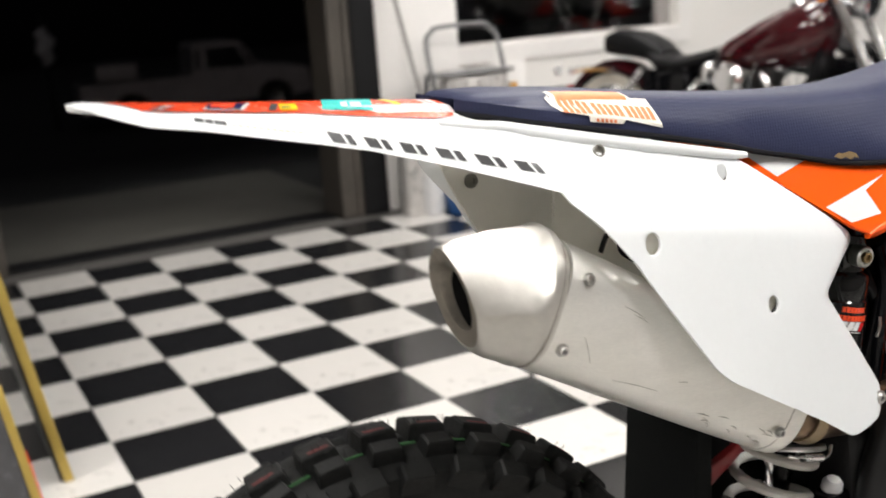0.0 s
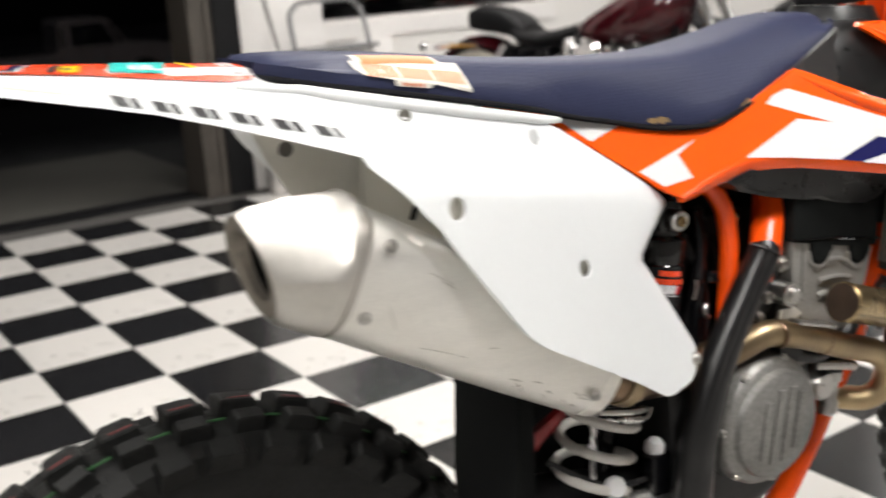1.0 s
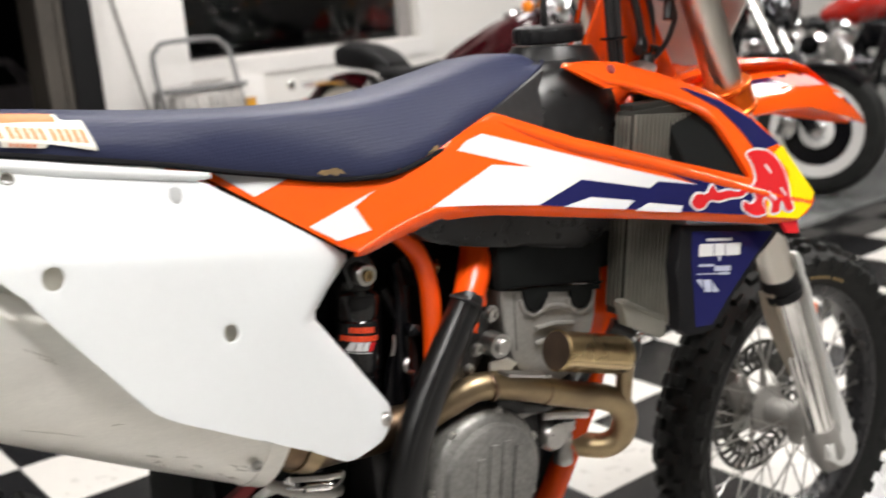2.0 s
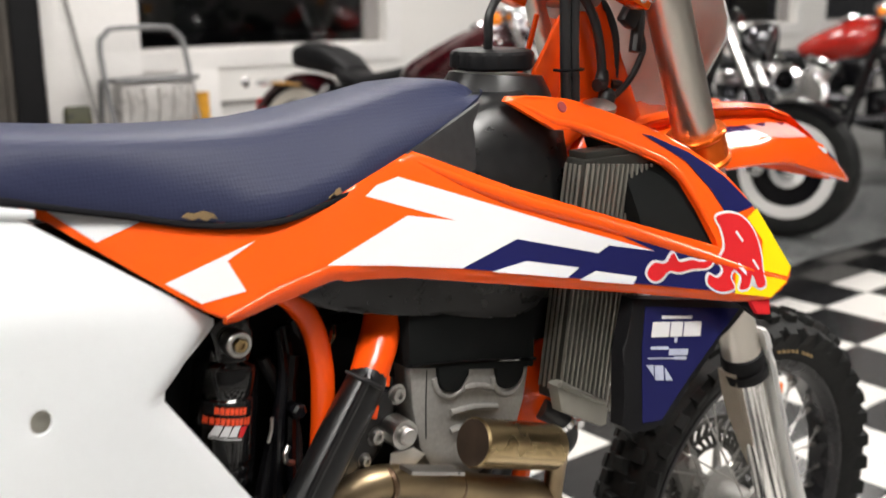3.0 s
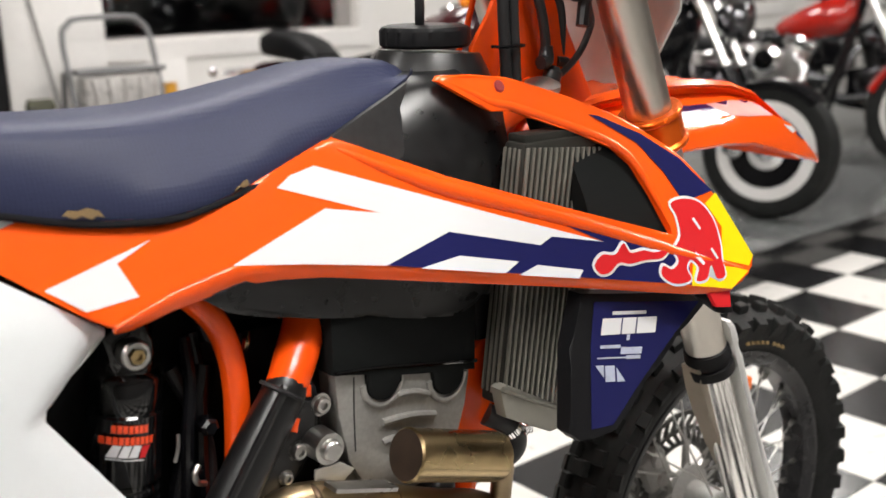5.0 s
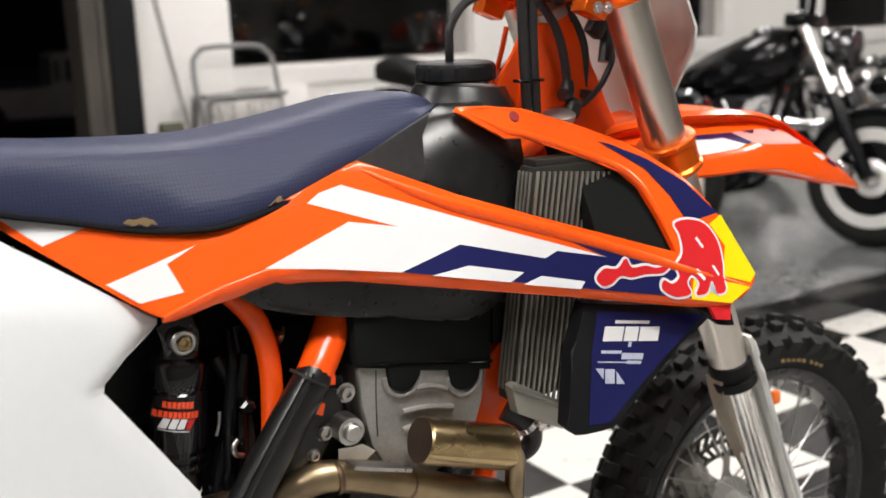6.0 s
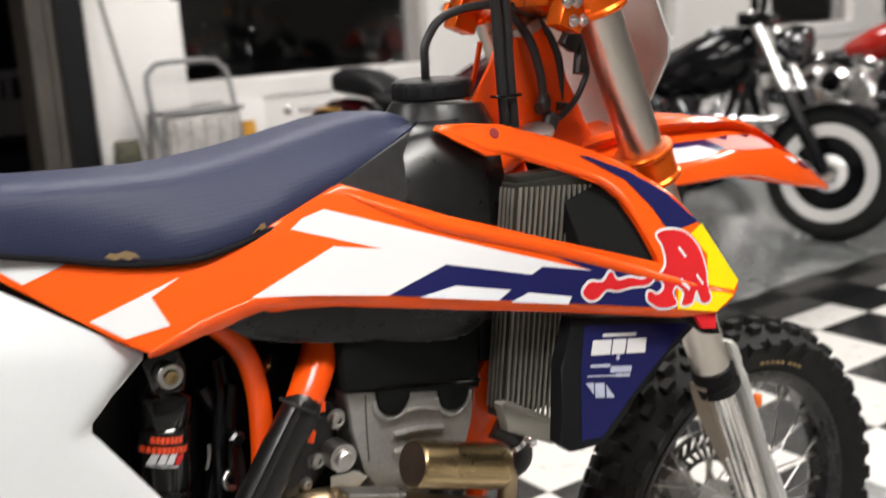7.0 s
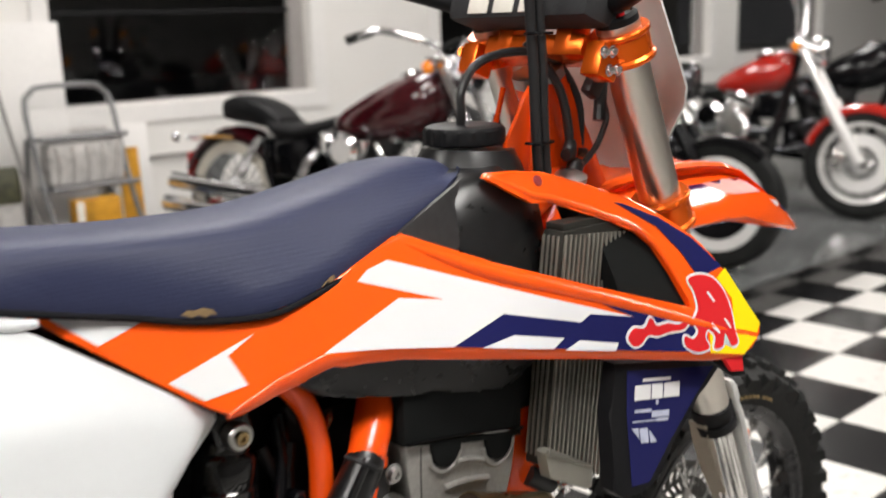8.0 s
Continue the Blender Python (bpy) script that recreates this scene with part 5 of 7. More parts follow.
COVER = [(0.794, 0.86), (0.974, 0.83), (0.972, 0.739), (0.957, 0.742)] + [(0.936 + 0.021 * math.cos(a), 0.743 - 0.023 * math.sin(a)) for a in (math.pi * k / 10 for k in range(1, 10))] + [(0.915, 0.749), (0.876, 0.757)]
COVER += [(0.854 + 0.021 * math.cos(a), 0.76 - 0.024 * math.sin(a)) for a in (math.pi * k / 10 for k in range(1, 10))] + [(0.833, 0.768), (0.794, 0.777)]
# blacker than its plastic: the shade down there is put into the colour
part("valve_cover", sheet(COVER, lambda x, z: -0.128, 0.2, -1, 0, 0.004), FLAP_SHADE_BLACK, head, "black valve cover with rounded lobes")
part("crankcase", sheet([(0.60, 0.61), (0.85, 0.61), (0.87, 0.56), (0.855, 0.47), (0.80, 0.41), (0.70, 0.385), (0.60, 0.40)], lambda x, z: -0.108, 0.22, -1, 1, 0.012), CAST_DARK, bike, "dark cast crankcase")
cc = (0.744, -0.118, 0.541)
clutch = part("clutch_cover", lathe([(0, 0.040), (0.068, 0.040), (0.073, 0.037), (0.076, 0.028), (0.085, 0.024), (0.09, 0.016), (0.092, 0.0), (0.092, -0.03), (0, -0.03)], cc, (0, -1, 0), 48), CLUTCH_CAST, bike, "round grey cast aluminium clutch cover")
for k in range(4):
    h = (0.04, 0.052, 0.052, 0.04)[k]
    part("cover_bar", box((-0.0065, -0.0025, -h), (0.0065, 0.0025, h), 0.002, pose(0.716 + 0.021 * k, -0.1592, 0.541, 0, 9, 0)), CLUTCH_CAST, clutch, "raised rib on the clutch cover")
for k in range(7):
    a = 2 * math.pi * (k + 0.4) / 7
    bolt("cover_bolt", (cc[0] + 0.087 * math.cos(a), -0.137, cc[2] + 0.087 * math.sin(a)), (0, -1, 0), 0.005, clutch, STEEL)
bm = lathe([(0, 0.02), (0.018, 0.019), (0.023, 0.012), (0.024, -0.02), (0, -0.02)], (0.885, -0.1, 0.545), (0, -1, 0), 30)
part("water_pump", bm, STEEL, bike, "silver water pump cover")
part("hose_fitting", lathe([(0.011, 0), (0.014, 0.003), (0.014, 0.02), (0.0115, 0.024), (0.0115, 0.05), (0.0155, 0.053), (0.0155, 0.066), (0, 0.066)], (0.902, -0.108, 0.495), (0.12, 0, 1), 20), STEEL, bike, "silver coolant hose fitting")
part("coolant_hose", tube([(0.91, -0.108, 0.556), (0.918, -0.112, 0.59), (0.96, -0.10, 0.625), (1.02, -0.09, 0.66)], 0.014, 12), CABLE, bike, "black coolant hose")
part("coolant_hose", tube([(0.79, -0.10, 0.625), (0.84, -0.115, 0.605), (0.885, -0.115, 0.60), (0.92, -0.10, 0.62)], 0.012, 12), CABLE, bike)
part("oil_filter_cover", lathe([(0, 0.02), (0.022, 0.02), (0.026, 0.014), (0.026, 0), (0, 0)], (0.80, -0.108, 0.625), (0, -1, 0), 26), CAST_DARK, bike)
part("engine_hose", tube([(0.66, -0.06, 0.8), (0.685, -0.075, 0.72), (0.675, -0.08, 0.62), (0.68, -0.07, 0.5)], 0.007, 10), CABLE, bike)
part("engine_hose", tube([(0.70, -0.05, 0.83), (0.725, -0.06, 0.74), (0.74, -0.07, 0.66)], 0.005, 8), CABLE, bike)
# added block that hides the bright floor and paints the gap dark
part("frame_gap_block", box((0.55, -0.035, 0.5), (0.78, 0.06, 0.90), 0.02), FLAP_SHADE_BLACK, bike, "black block added to keep the gap between the frame tubes dark")
part("throttle_body", box((0.68, -0.06, 0.72), (0.80, 0.06, 0.82), 0.02), BLACK_PLASTIC, bike, "black throttle body")
part("hose_tag", box((0.665, -0.098, 0.638), (0.678, -0.094, 0.652), 0.002), DEC_YELLOW, bike, "small yellow hose tag")
# drum and block added behind the header so that the gap stays dark
part("header_gap_filler", lathe([(0, -0.07), (0.036, -0.068), (0.04, -0.06), (0.04, 0.06), (0.036, 0.068), (0, 0.07)], (0.915, -0.02, 0.60), (0, -1, 0), 28), BLACK_PLASTIC, bike, "black filler added behind the header to hide the bright floor")
part("front_gap_block", box((0.86, -0.05, 0.42), (0.955, 0.08, 0.66), 0.012), CAST_DARK, bike, "dark filler block ahead of the crankcase")
part("coolant_pipe", tube([(0.86, -0.118, 0.585), (0.90, -0.128, 0.578), (0.935, -0.125, 0.566)], 0.0075, 10, 3), STEEL, bike, "silver coolant pipe")
part("brake_pedal", tube([(0.60, -0.13, 0.40), (0.72, -0.145, 0.37), (0.86, -0.15, 0.37)], 0.008, 10), STEEL, bike)
part("footpeg", box((0.58, -0.24, 0.37), (0.63, -0.12, 0.395), 0.006), STEEL, bike)

# tank
def tank():
    rows = [(0.70, 0.95, 0.86, 0.05, 0.10), (0.80, 1.0, 0.84, 0.06, 0.125), (0.86, 1.02, 0.83, 0.07, 0.128), (0.93, 1.045, 0.815, 0.085, 0.13), (1.0, 1.05, 0.81, 0.095, 0.125), (1.045, 1.03, 0.83, 0.085, 0.115), (1.06, 0.99, 0.86, 0.06, 0.09)]
    rings = []
    for x, zt, zl, wt, wl in rows:
        half = [(0, zt + 0.004), (wt * 0.7, zt), (wt, zt - 0.012), (wl * 0.9, zt * 0.62 + zl * 0.38), (wl, zl + 0.03), (wl * 0.92, zl + 0.004), (wl * 0.7, zl), (0, zl - 0.004)]
        rings.append([(x, -w, z) for w, z in half] + [(x, w, z) for w, z in half[-2:0:-1]])
    return add_ring(bmesh.new(), rings)


bm = tank()
bmesh.ops.subdivide_edges(bm, edges=list(bm.edges), cuts=1, use_grid_fill=True, smooth=0.6)
tank_ob = part("fuel_tank", bm, TANK_BLACK, bike, "black translucent plastic fuel tank", 60)
for s in (-1, 1):
    part("frame_cover", sheet([(0.78, 0.985), (0.824, 1.002), (0.9, 1.034), (0.922, 1.044), (0.908, 1.02), (0.9025, 0.97), (0.89, 0.93), (0.78, 0.94)], lambda x, z: -0.098 - 0.25 * (1.0 - z), 0.006, s, 2, 0.002), COVER_GREY, tank_ob, "satin dark grey frame cover below the seat")
FLOOR = [(0.665, 0.882), (0.69, 0.864), (0.75, 0.846), (0.84, 0.828), (0.92, 0.808), (0.955, 0.806), (0.985, 0.822), (1.0, 0.85), (0.9, 0.88), (0.75, 0.9)]
part("tank_skirt", sheet(FLOOR, lambda x, z: -0.133 + 0.1 * max(0, 0.84 - z), 0.05, -1, 2, 0.006), TANK_BLACK, tank_ob)
part("filler_neck", lathe([(0.075, -0.01), (0.066, 0.012), (0.056, 0.03), (0, 0.03)], (1.015, 0.0, 1.035), (0.06, 0, 1), 36), TANK_BLACK, tank_ob)
rings = []
for h, r in ((0.0, 0.05), (0.003, 0.0535), (0.018, 0.0535), (0.022, 0.051), (0.024, 0.045), (0.0245, 0.03)):
    rings.append([(1.011 + (r * 0.93 + (0.0012 * math.cos(18 * a) if 0.002 < h < 0.021 else 0)) * math.cos(a), r * 0.93 * math.sin(a), 1.070 + h) for a in (2 * math.pi * k / 90 for k in range(90))])
part("tank_cap", add_ring(bmesh.new(), rings), BLACK_PLASTIC, tank_ob, "black ribbed screw cap on the tank", 30)
part("vent_hose", tube([(1.0, -0.005, 1.088), (0.997, -0.01, 1.11), (1.0, -0.01, 1.138), (1.03, -0.01, 1.168), (1.099, -0.012, 1.178), (1.156, -0.02, 1.162), (1.187, -0.03, 1.11), (1.184, -0.035, 1.046)], 0.0055, 10), CABLE, bike, "black tank vent hose")
part("hose_end", tube([(1.172, -0.038, 1.046), (1.19, -0.038, 1.043)], 0.0075, 8, 1), CABLE, bike)

# radiators behind the shrouds
for s in (-1, 1):
    near, far = (-0.15, -0.118) if s < 0 else (0.118, 0.15)
    lean = Matrix.Translation((0, 0, 0.70)) @ Matrix(((1, 0, 0.13, 0), (0, 1, 0, 0), (0, 0, 1, 0), (0, 0, 0, 1))) @ Matrix.Translation((0, 0, -0.70))
    rad = part("radiator", box((0.986, near, 0.70), (1.11, far, 0.978), 0.004, lean), CORE_SHADED, bike, "aluminium radiator with vertical fins")
    for k in range(15):
        x = 0.9875 + 0.0081 * k
        y = -0.1535 if s < 0 else 0.15
        part("fin", box((x, y, 0.712 - 0.5 * (x - 0.986)), (x + 0.0034, y + 0.0035, 0.974 - 0.1 * (x - 0.986)), 0.0008, lean), FIN, rad)
    for k in range(4):
        v = 0.121 + 0.0075 * k
        part("fin", box((0.9838, s * v - 0.0015, 0.712), (0.9865, s * v + 0.0015, 0.972), 0.0006, lean), FIN, rad)
    part("tank_lower", sheet([(0.981, 0.722), (0.99, 0.726), (1.058, 0.686), (1.068, 0.674), (1.066, 0.652), (1.056, 0.652), (0.989, 0.688)], lambda x, z: -0.157, 0.016, s, 0, 0.004), END_TANK, rad, "cast radiator end tank")
    part("tank_rib", tube([(0.983, s * 0.1585, 0.7235), (1.02, s * 0.1585, 0.7035), (1.06, s * 0.1585, 0.682)], 0.003, 8, 3), FIN, rad, "bright ridge of the end tank")
    part("tank_upper", box((1.026, near + 0.004, 0.974), (1.13, far, 0.986), 0.003), CORE_SHADED, rad)
    LOUVRE = [(1.086, 0.992), (1.104, 0.986), (1.145, 0.969), (1.166, 0.945), (1.18, 0.905), (1.186, 0.862), (1.088, 0.893)]
    part("louvre_guard", sheet(LOUVRE, lambda x, z: shroud_y(x, z) + 0.012, 0.05, s, 2, 0.003), FLAP_SHADE_BLACK, rad, "black plastic radiator louvre")
    LOWER = [(1.055, 0.823), (1.235, 0.792), (1.248, 0.785), (1.18, 0.757), (1.11, 0.722), (1.052, 0.690), (1.0, 0.692), (0.99, 0.702), (1.02, 0.776)]
    wing_y = lambda x, z: -0.55 + 0.42 * z
    low = part("lower_shroud", sheet(LOWER, lambda x, z: wing_y(x, z) + 0.003, 0.02, s, 2, 0.003), BLACK_PLASTIC, bike, "black lower shroud wing with navy sticker")
    decal("navy_graphic", [(1.068, 0.813), (1.226, 0.784), (1.17, 0.759), (1.108, 0.729), (1.048, 0.697), (1.018, 0.700), (1.046, 0.772)], lambda x, z: wing_y(x, z) + 0.003, DEC_BLUE, low, 0.001, s)
    print_y = lambda x, z: wing_y(x, z) + 0.003
    for x, w in ((1.064, 0.027), (1.0935, 0.019), (1.115, 0.028)):
        z = 0.781 - 0.167 * (x - 1.064)
        decal("white_bar", [(x, z), (x + w, z - 0.167 * w), (x + w + 0.009, z - 0.167 * w + 0.0145), (x + 0.009, z + 0.0145)], print_y, DEC_WHITE, low, 0.002, s)
    decal("white_bar", [(1.088, 0.7965), (1.137, 0.788), (1.139, 0.791), (1.09, 0.7995)], print_y, DEC_WHITE, low, 0.002, s)
    for x, z, w, h in ((1.058, 0.769, 0.028, 0.0028), (1.084, 0.758, 0.03, 0.006), (1.09, 0.752, 0.02, 0.003), (1.098, 0.769, 0.004, 0.005), (1.05, 0.7605, 0.058, 0.0011)):
        decal("white_bar", [(x, z), (x + w, z - 0.19 * w), (x + w + h * 0.6, z - 0.19 * w + h), (x + h * 0.6, z + h)], print_y, PALE_BLUE, low, 0.002, s)
    for pts in ([(1.045, 0.755), (1.056, 0.753), (1.052, 0.742)], [(1.058, 0.752), (1.071, 0.7495), (1.066, 0.735), (1.053, 0.7375)], [(1.073, 0.747), (1.08, 0.732), (1.069, 0.734)]):
        decal("white_bar", pts, print_y, PALE_BLUE, low, 0.002, s)
    part("red_tab", sheet([(1.203, 0.806), (1.233, 0.803), (1.226, 0.787), (1.207, 0.79)], lambda x, z: shroud_y(x, z) + 0.006, 0.006, s, 1, 0.001), DEC_RED, low, "small red tab under the shroud tip")
    part("black_tip", sheet([(1.187, 0.806), (1.236, 0.802), (1.236, 0.778), (1.215, 0.781)], lambda x, z: shroud_y(x, z) + 0.014, 0.008, s, 1, 0.002), BLACK_PLASTIC, low)

# steering head, clamps and forks
FK_TOP, FK_LOW = Vector((1.177, 0, 1.19)), Vector((1.52, 0, 0.33))
fd = (FK_LOW - FK_TOP).normalized()


def on_fork(z, y=0.0):
    k = (z - FK_TOP.z) / fd.z
    return Vector((FK_TOP.x + fd.x * k, y, z))


HEADSTOCK = [(1.102, 1.136), (1.186, 1.136), (1.204, 1.078), (1.225, 1.031), (1.252, 0.966), (1.20, 0.93), (1.11, 0.93), (1.062, 0.99), (1.048, 1.04), (1.055, 1.068), (1.082, 1.102)]
part("head_tube", tube([(1.146, 0, 1.14), (1.23, 0, 0.94)], 0.034, 24, 1), ORANGE_PAINT, bike, "orange painted steering head")
for s in (-1, 1):
    part("head_gusset", sheet([(x + (0.06 if s > 0 and x < 1.12 else 0.0), z) for x, z in HEADSTOCK], lambda x, z: -0.022 - 0.012 * math.sin(min(1.0, max(0.0, (x - 1.09 - 0.35 * (1.13 - z)) / 0.1)) * math.pi) - 0.1 * max(0, 1.13 - z), 0.006, s, 3, 0.002), ORANGE_PAINT, bike, "orange welded head gusset", 60)
    part("weld_bead", tube([(1.108, s * 0.028, 1.132), (1.10, s * 0.034, 1.09), (1.085, s * 0.042, 1.04), (1.08, s * 0.046, 0.99)], 0.0035, 8, 4), ORANGE_PAINT, bike, "painted weld bead")
part("head_bearing", lathe([(0.034, -0.006), (0.034, 0.008), (0.028, 0.01), (0, 0.01)], (1.144, 0, 1.145), tuple(-fd), 26), STEEL, bike)
for s in (-1, 1):
    y = s * 0.108
    leg = part("fork_tube", tube([tuple(on_fork(1.21, y)), tuple(on_fork(0.645, y))], 0.0275, 28, 1), FORK_SILVER, bike, "silver fork outer tube")
    part("wiper", lathe([(0.0275, -0.022), (0.030, -0.02), (0.0315, -0.004), (0.0285, -0.003), (0.0285, 0.004), (0.032, 0.005), (0.032, 0.019), (0.026, 0.023), (0, 0.023)], tuple(on_fork(0.642, y)), tuple(fd), 30), BLACK_PLASTIC, leg, "black fork wiper and collar")
    part("stanchion", tube([tuple(on_fork(0.66, y)), tuple(on_fork(0.335, y))], 0.0238, 28, 1), CHROME_SOFT, leg, "chrome fork stanchion")
    part("fork_foot", lathe([(0.026, 0), (0.03, 0.01), (0.032, 0.06), (0.024, 0.09), (0, 0.095)], tuple(on_fork(0.36, y)), tuple(fd), 24), CAST, leg)
    # white fork guard ahead of the leg and its wing behind, tan for the shade inside
    fx = lambda z: on_fork(z).x
    front = [(fx(z) + d, z) for z, d in ((0.70, 0.033), (0.66, 0.036), (0.6, 0.035), (0.52, 0.036), (0.45, 0.040), (0.39, 0.046), (0.34, 0.052), (0.30, 0.05), (0.28, 0.032))]
    back = [(fx(z) + d, z) for z, d in ((0.275, 0.0), (0.30, -0.03), (0.33, -0.025), (0.345, 0.018), (0.40, 0.029), (0.5, 0.026), (0.6, 0.024), (0.66, 0.022), (0.70, 0.024))]
    part("fork_guard", sheet(front + back, lambda x, z: -0.137, 0.055, s, 2, 0.006), GUARD_WHITE, leg, "off-white plastic fork guard")
    wing = [(fx(z) + d, z) for z, d in ((0.635, -0.032), (0.60, -0.035), (0.56, -0.033), (0.50, -0.024), (0.46, -0.014), (0.46, 0.0), (0.635, 0.0))]
    part("guard_wing", sheet(wing, lambda x, z: -0.116, 0.03, s, 2, 0.004), WING_SHADED, leg, "inner wing of the fork guard, its shade painted tan")
    for name, z, h, r in (("upper_clamp", 1.183, 0.042, 0.0345), ("lower_clamp", 0.965, 0.046, 0.036)):
        cl = part(name, lathe([(0.0278, -h / 2), (r + 0.002, -h / 2), (r + 0.0035, -h / 2 + 0.002), (r + 0.0035, -h / 2 + 0.006), (r + 0.0005, -h / 2 + 0.009), (r + 0.0005, h / 2 - 0.009), (r + 0.0035, h / 2 - 0.006), (r + 0.0035, h / 2 - 0.002), (r + 0.002, h / 2), (0.0278, h / 2)], tuple(on_fork(z, y)), tuple(fd), 32, True), ORANGE_ANOD, bike, "orange anodised triple clamp")
        lug = on_fork(z, y) + Vector((-0.045, 0, -0.018))
        part("clamp_lug", box((-0.014, -0.015, -h / 2), (0.022, 0.015, h / 2), 0.004, Matrix.Translation(lug + Vector((0, 0, 0))) @ pose(0, 0, 0, 0, 180 - math.degrees(math.acos(fd.z)) + 0, 0)), ORANGE_ANOD, cl)
        for dz in (-0.011, 0.011):
            for dx in (-0.005, 0.010):
                p = lug + Vector((dx - dz * 0.4, s * 0.0165, dz))
                bolt("clamp_bolt", tuple(p), (0, s, 0), 0.0055, cl, CHROME)
    part("fork_cap", lathe([(0.027, -0.006), (0.027, 0.006), (0.022, 0.01), (0.02, 0.006), (0, 0.006)], tuple(on_fork(1.212, y)), tuple(-fd), 28), BLACK_PLASTIC, leg, "black fork cap with red adjuster")
    part("adjuster", lathe([(0.011, 0.005), (0.011, 0.014), (0, 0.014)], tuple(on_fork(1.212, y)), tuple(-fd), 18), DEC_RED, leg)
for z in (1.183, 0.965):
    c = on_fork(z) + Vector((-0.02, 0, -0.008))
    part("clamp_bridge", box((-0.03, -0.085, -0.014), (0.026, 0.085, 0.014), 0.006, Matrix.Translation(c) @ pose(0, 0, 0, 0, 21, 0)), ORANGE_ANOD, bike, "orange anodised triple clamp bridge")
part("stem_nut", lathe([(0.017, 0), (0.017, 0.014), (0.012, 0.016), (0, 0.016)], (1.158, 0, 1.18), tuple(-fd), 6), STEEL, bike)
# handlebar with pad
part("handlebar", tube([(1.04, -0.40, 1.285), (1.09, -0.25, 1.27), (1.15, -0.12, 1.232), (1.155, -0.05, 1.228), (1.155, 0.05, 1.228), (1.15, 0.12, 1.232), (1.09, 0.25, 1.27), (1.04, 0.40, 1.285)], 0.0135, 14), BLACK_PLASTIC, bike, "black handlebar")
pad = part("bar_pad", box((-0.032, -0.12, -0.038), (0.032, 0.12, 0.03), 0.014, pose(1.135, 0, 1.245, 0, 18, 0)), mat("pad_black", (0.02, 0.02, 0.022), rough=0.7, bump=0.3, scale=200), bike, "black foam handlebar pad with white maker's bars")
for k in range(3):
    part("pad_bar", box((-0.001, -0.017, -0.012), (0.001, 0.017, 0.012), 0.0005, pose(1.135, 0, 1.245, 0, 18, 0) @ pose(-0.033, 0.06 - 0.045 * k, -0.019, 0, 0, 0)), STICKER, pad)
for s in (-1, 1):
    part("bar_mount", box((-0.018, s * 0.05 - 0.014, -0.02), (0.018, s * 0.05 + 0.014, 0.05), 0.005, pose(1.15, 0, 1.185, 0, 20, 0)), ORANGE_ANOD, bike, "orange anodised bar mount")
    part("grip", tube([(1.045, s * 0.385, 1.284), (1.03, s * 0.45, 1.288), (1.01, s * 0.52, 1.288)], 0.017, 14), RUBBER, bike, "black rubber grip")
    part("lever", tube([(1.06, s * 0.33, 1.275), (1.13, s * 0.36, 1.265), (1.11, s * 0.50, 1.265)], 0.006, 8), STEEL, bike)
# front number plate, seen from behind
def number_plate():
    rings = []
    for z, x, w in ((0.985, 1.285, 0.05), (1.04, 1.292, 0.085), (1.10, 1.295, 0.118), (1.125, 1.293, 0.122), (1.2, 1.268, 0.112), (1.3, 1.23, 0.1)):
        row = []
        for k in range(11):
            u = -1 + 2 * k / 10
            row.append((x + 0.045 * (1 - u * u), w * u, z))
        rings.append(row + [(a + 0.004, b, c) for a, b, c in row[::-1]])
    return add_ring(bmesh.new(), rings)


part("number_plate", number_plate(), BEIGE_PLASTIC, bike, "off-white front number plate seen from behind", 50)
# cables
part("brake_hose", tube([(1.058, -0.064, 1.30), (1.062, -0.064, 1.22), (1.067, -0.064, 1.16), (1.0685, -0.064, 1.12), (1.0705, -0.064, 1.08), (1.0745, -0.064, 1.02)], 0.0068, 12), CABLE, bike, "thick black cable along the steering head")
part("throttle_cable", tube([(1.071, -0.067, 1.30), (1.075, -0.067, 1.22), (1.0795, -0.067, 1.16), (1.0800, -0.067, 1.12), (1.0818, -0.067, 1.08), (1.0855, -0.067, 1.02)], 0.0062, 12), CABLE, bike)
for z in (1.20, 1.07):
    part("cable_tie", tube([(1.058, -0.058, z), (1.060, -0.073, z), (1.078, -0.076, z), (1.092, -0.072, z), (1.093, -0.058, z)], 0.002, 6, 3), BLACK_GLOSS, bike)
part("cable", tube([(1.09, -0.03, 1.19), (1.108, -0.045, 1.16), (1.123, -0.052, 1.136), (1.132, -0.055, 1.111), (1.139, -0.055, 1.082), (1.142, -0.055, 1.054)], 0.0058, 10), CABLE, bike, "black cable ending in a rubber boot")
part("cable_boot", tube([(1.1425, -0.055, 1.066), (1.142, -0.055, 1.056), (1.139, -0.057, 1.049), (1.13, -0.058, 1.048)], [0.007, 0.009, 0.009, 0.008], 12, 4), CABLE, bike)
part("cable", tube([(1.148, -0.055, 1.028), (1.169, -0.055, 1.035), (1.193, -0.055, 1.053), (1.209, -0.054, 1.074), (1.217, -0.052, 1.092), (1.214, -0.045, 1.121), (1.209, -0.04, 1.15)], 0.0042, 10), CABLE, bike)
part("cable", tube([(1.232, -0.03, 1.2), (1.222, -0.04, 1.16), (1.213, -0.046, 1.12), (1.205, -0.05, 1.085)], 0.0085, 10), CABLE, bike, "thick black wiring sleeve")
part("connector", box((-0.012, -0.008, -0.02), (0.012, 0.008, 0.02), 0.004, pose(1.196, -0.05, 1.135, 0, 35, 0)), CABLE, bike, "black wiring connector")
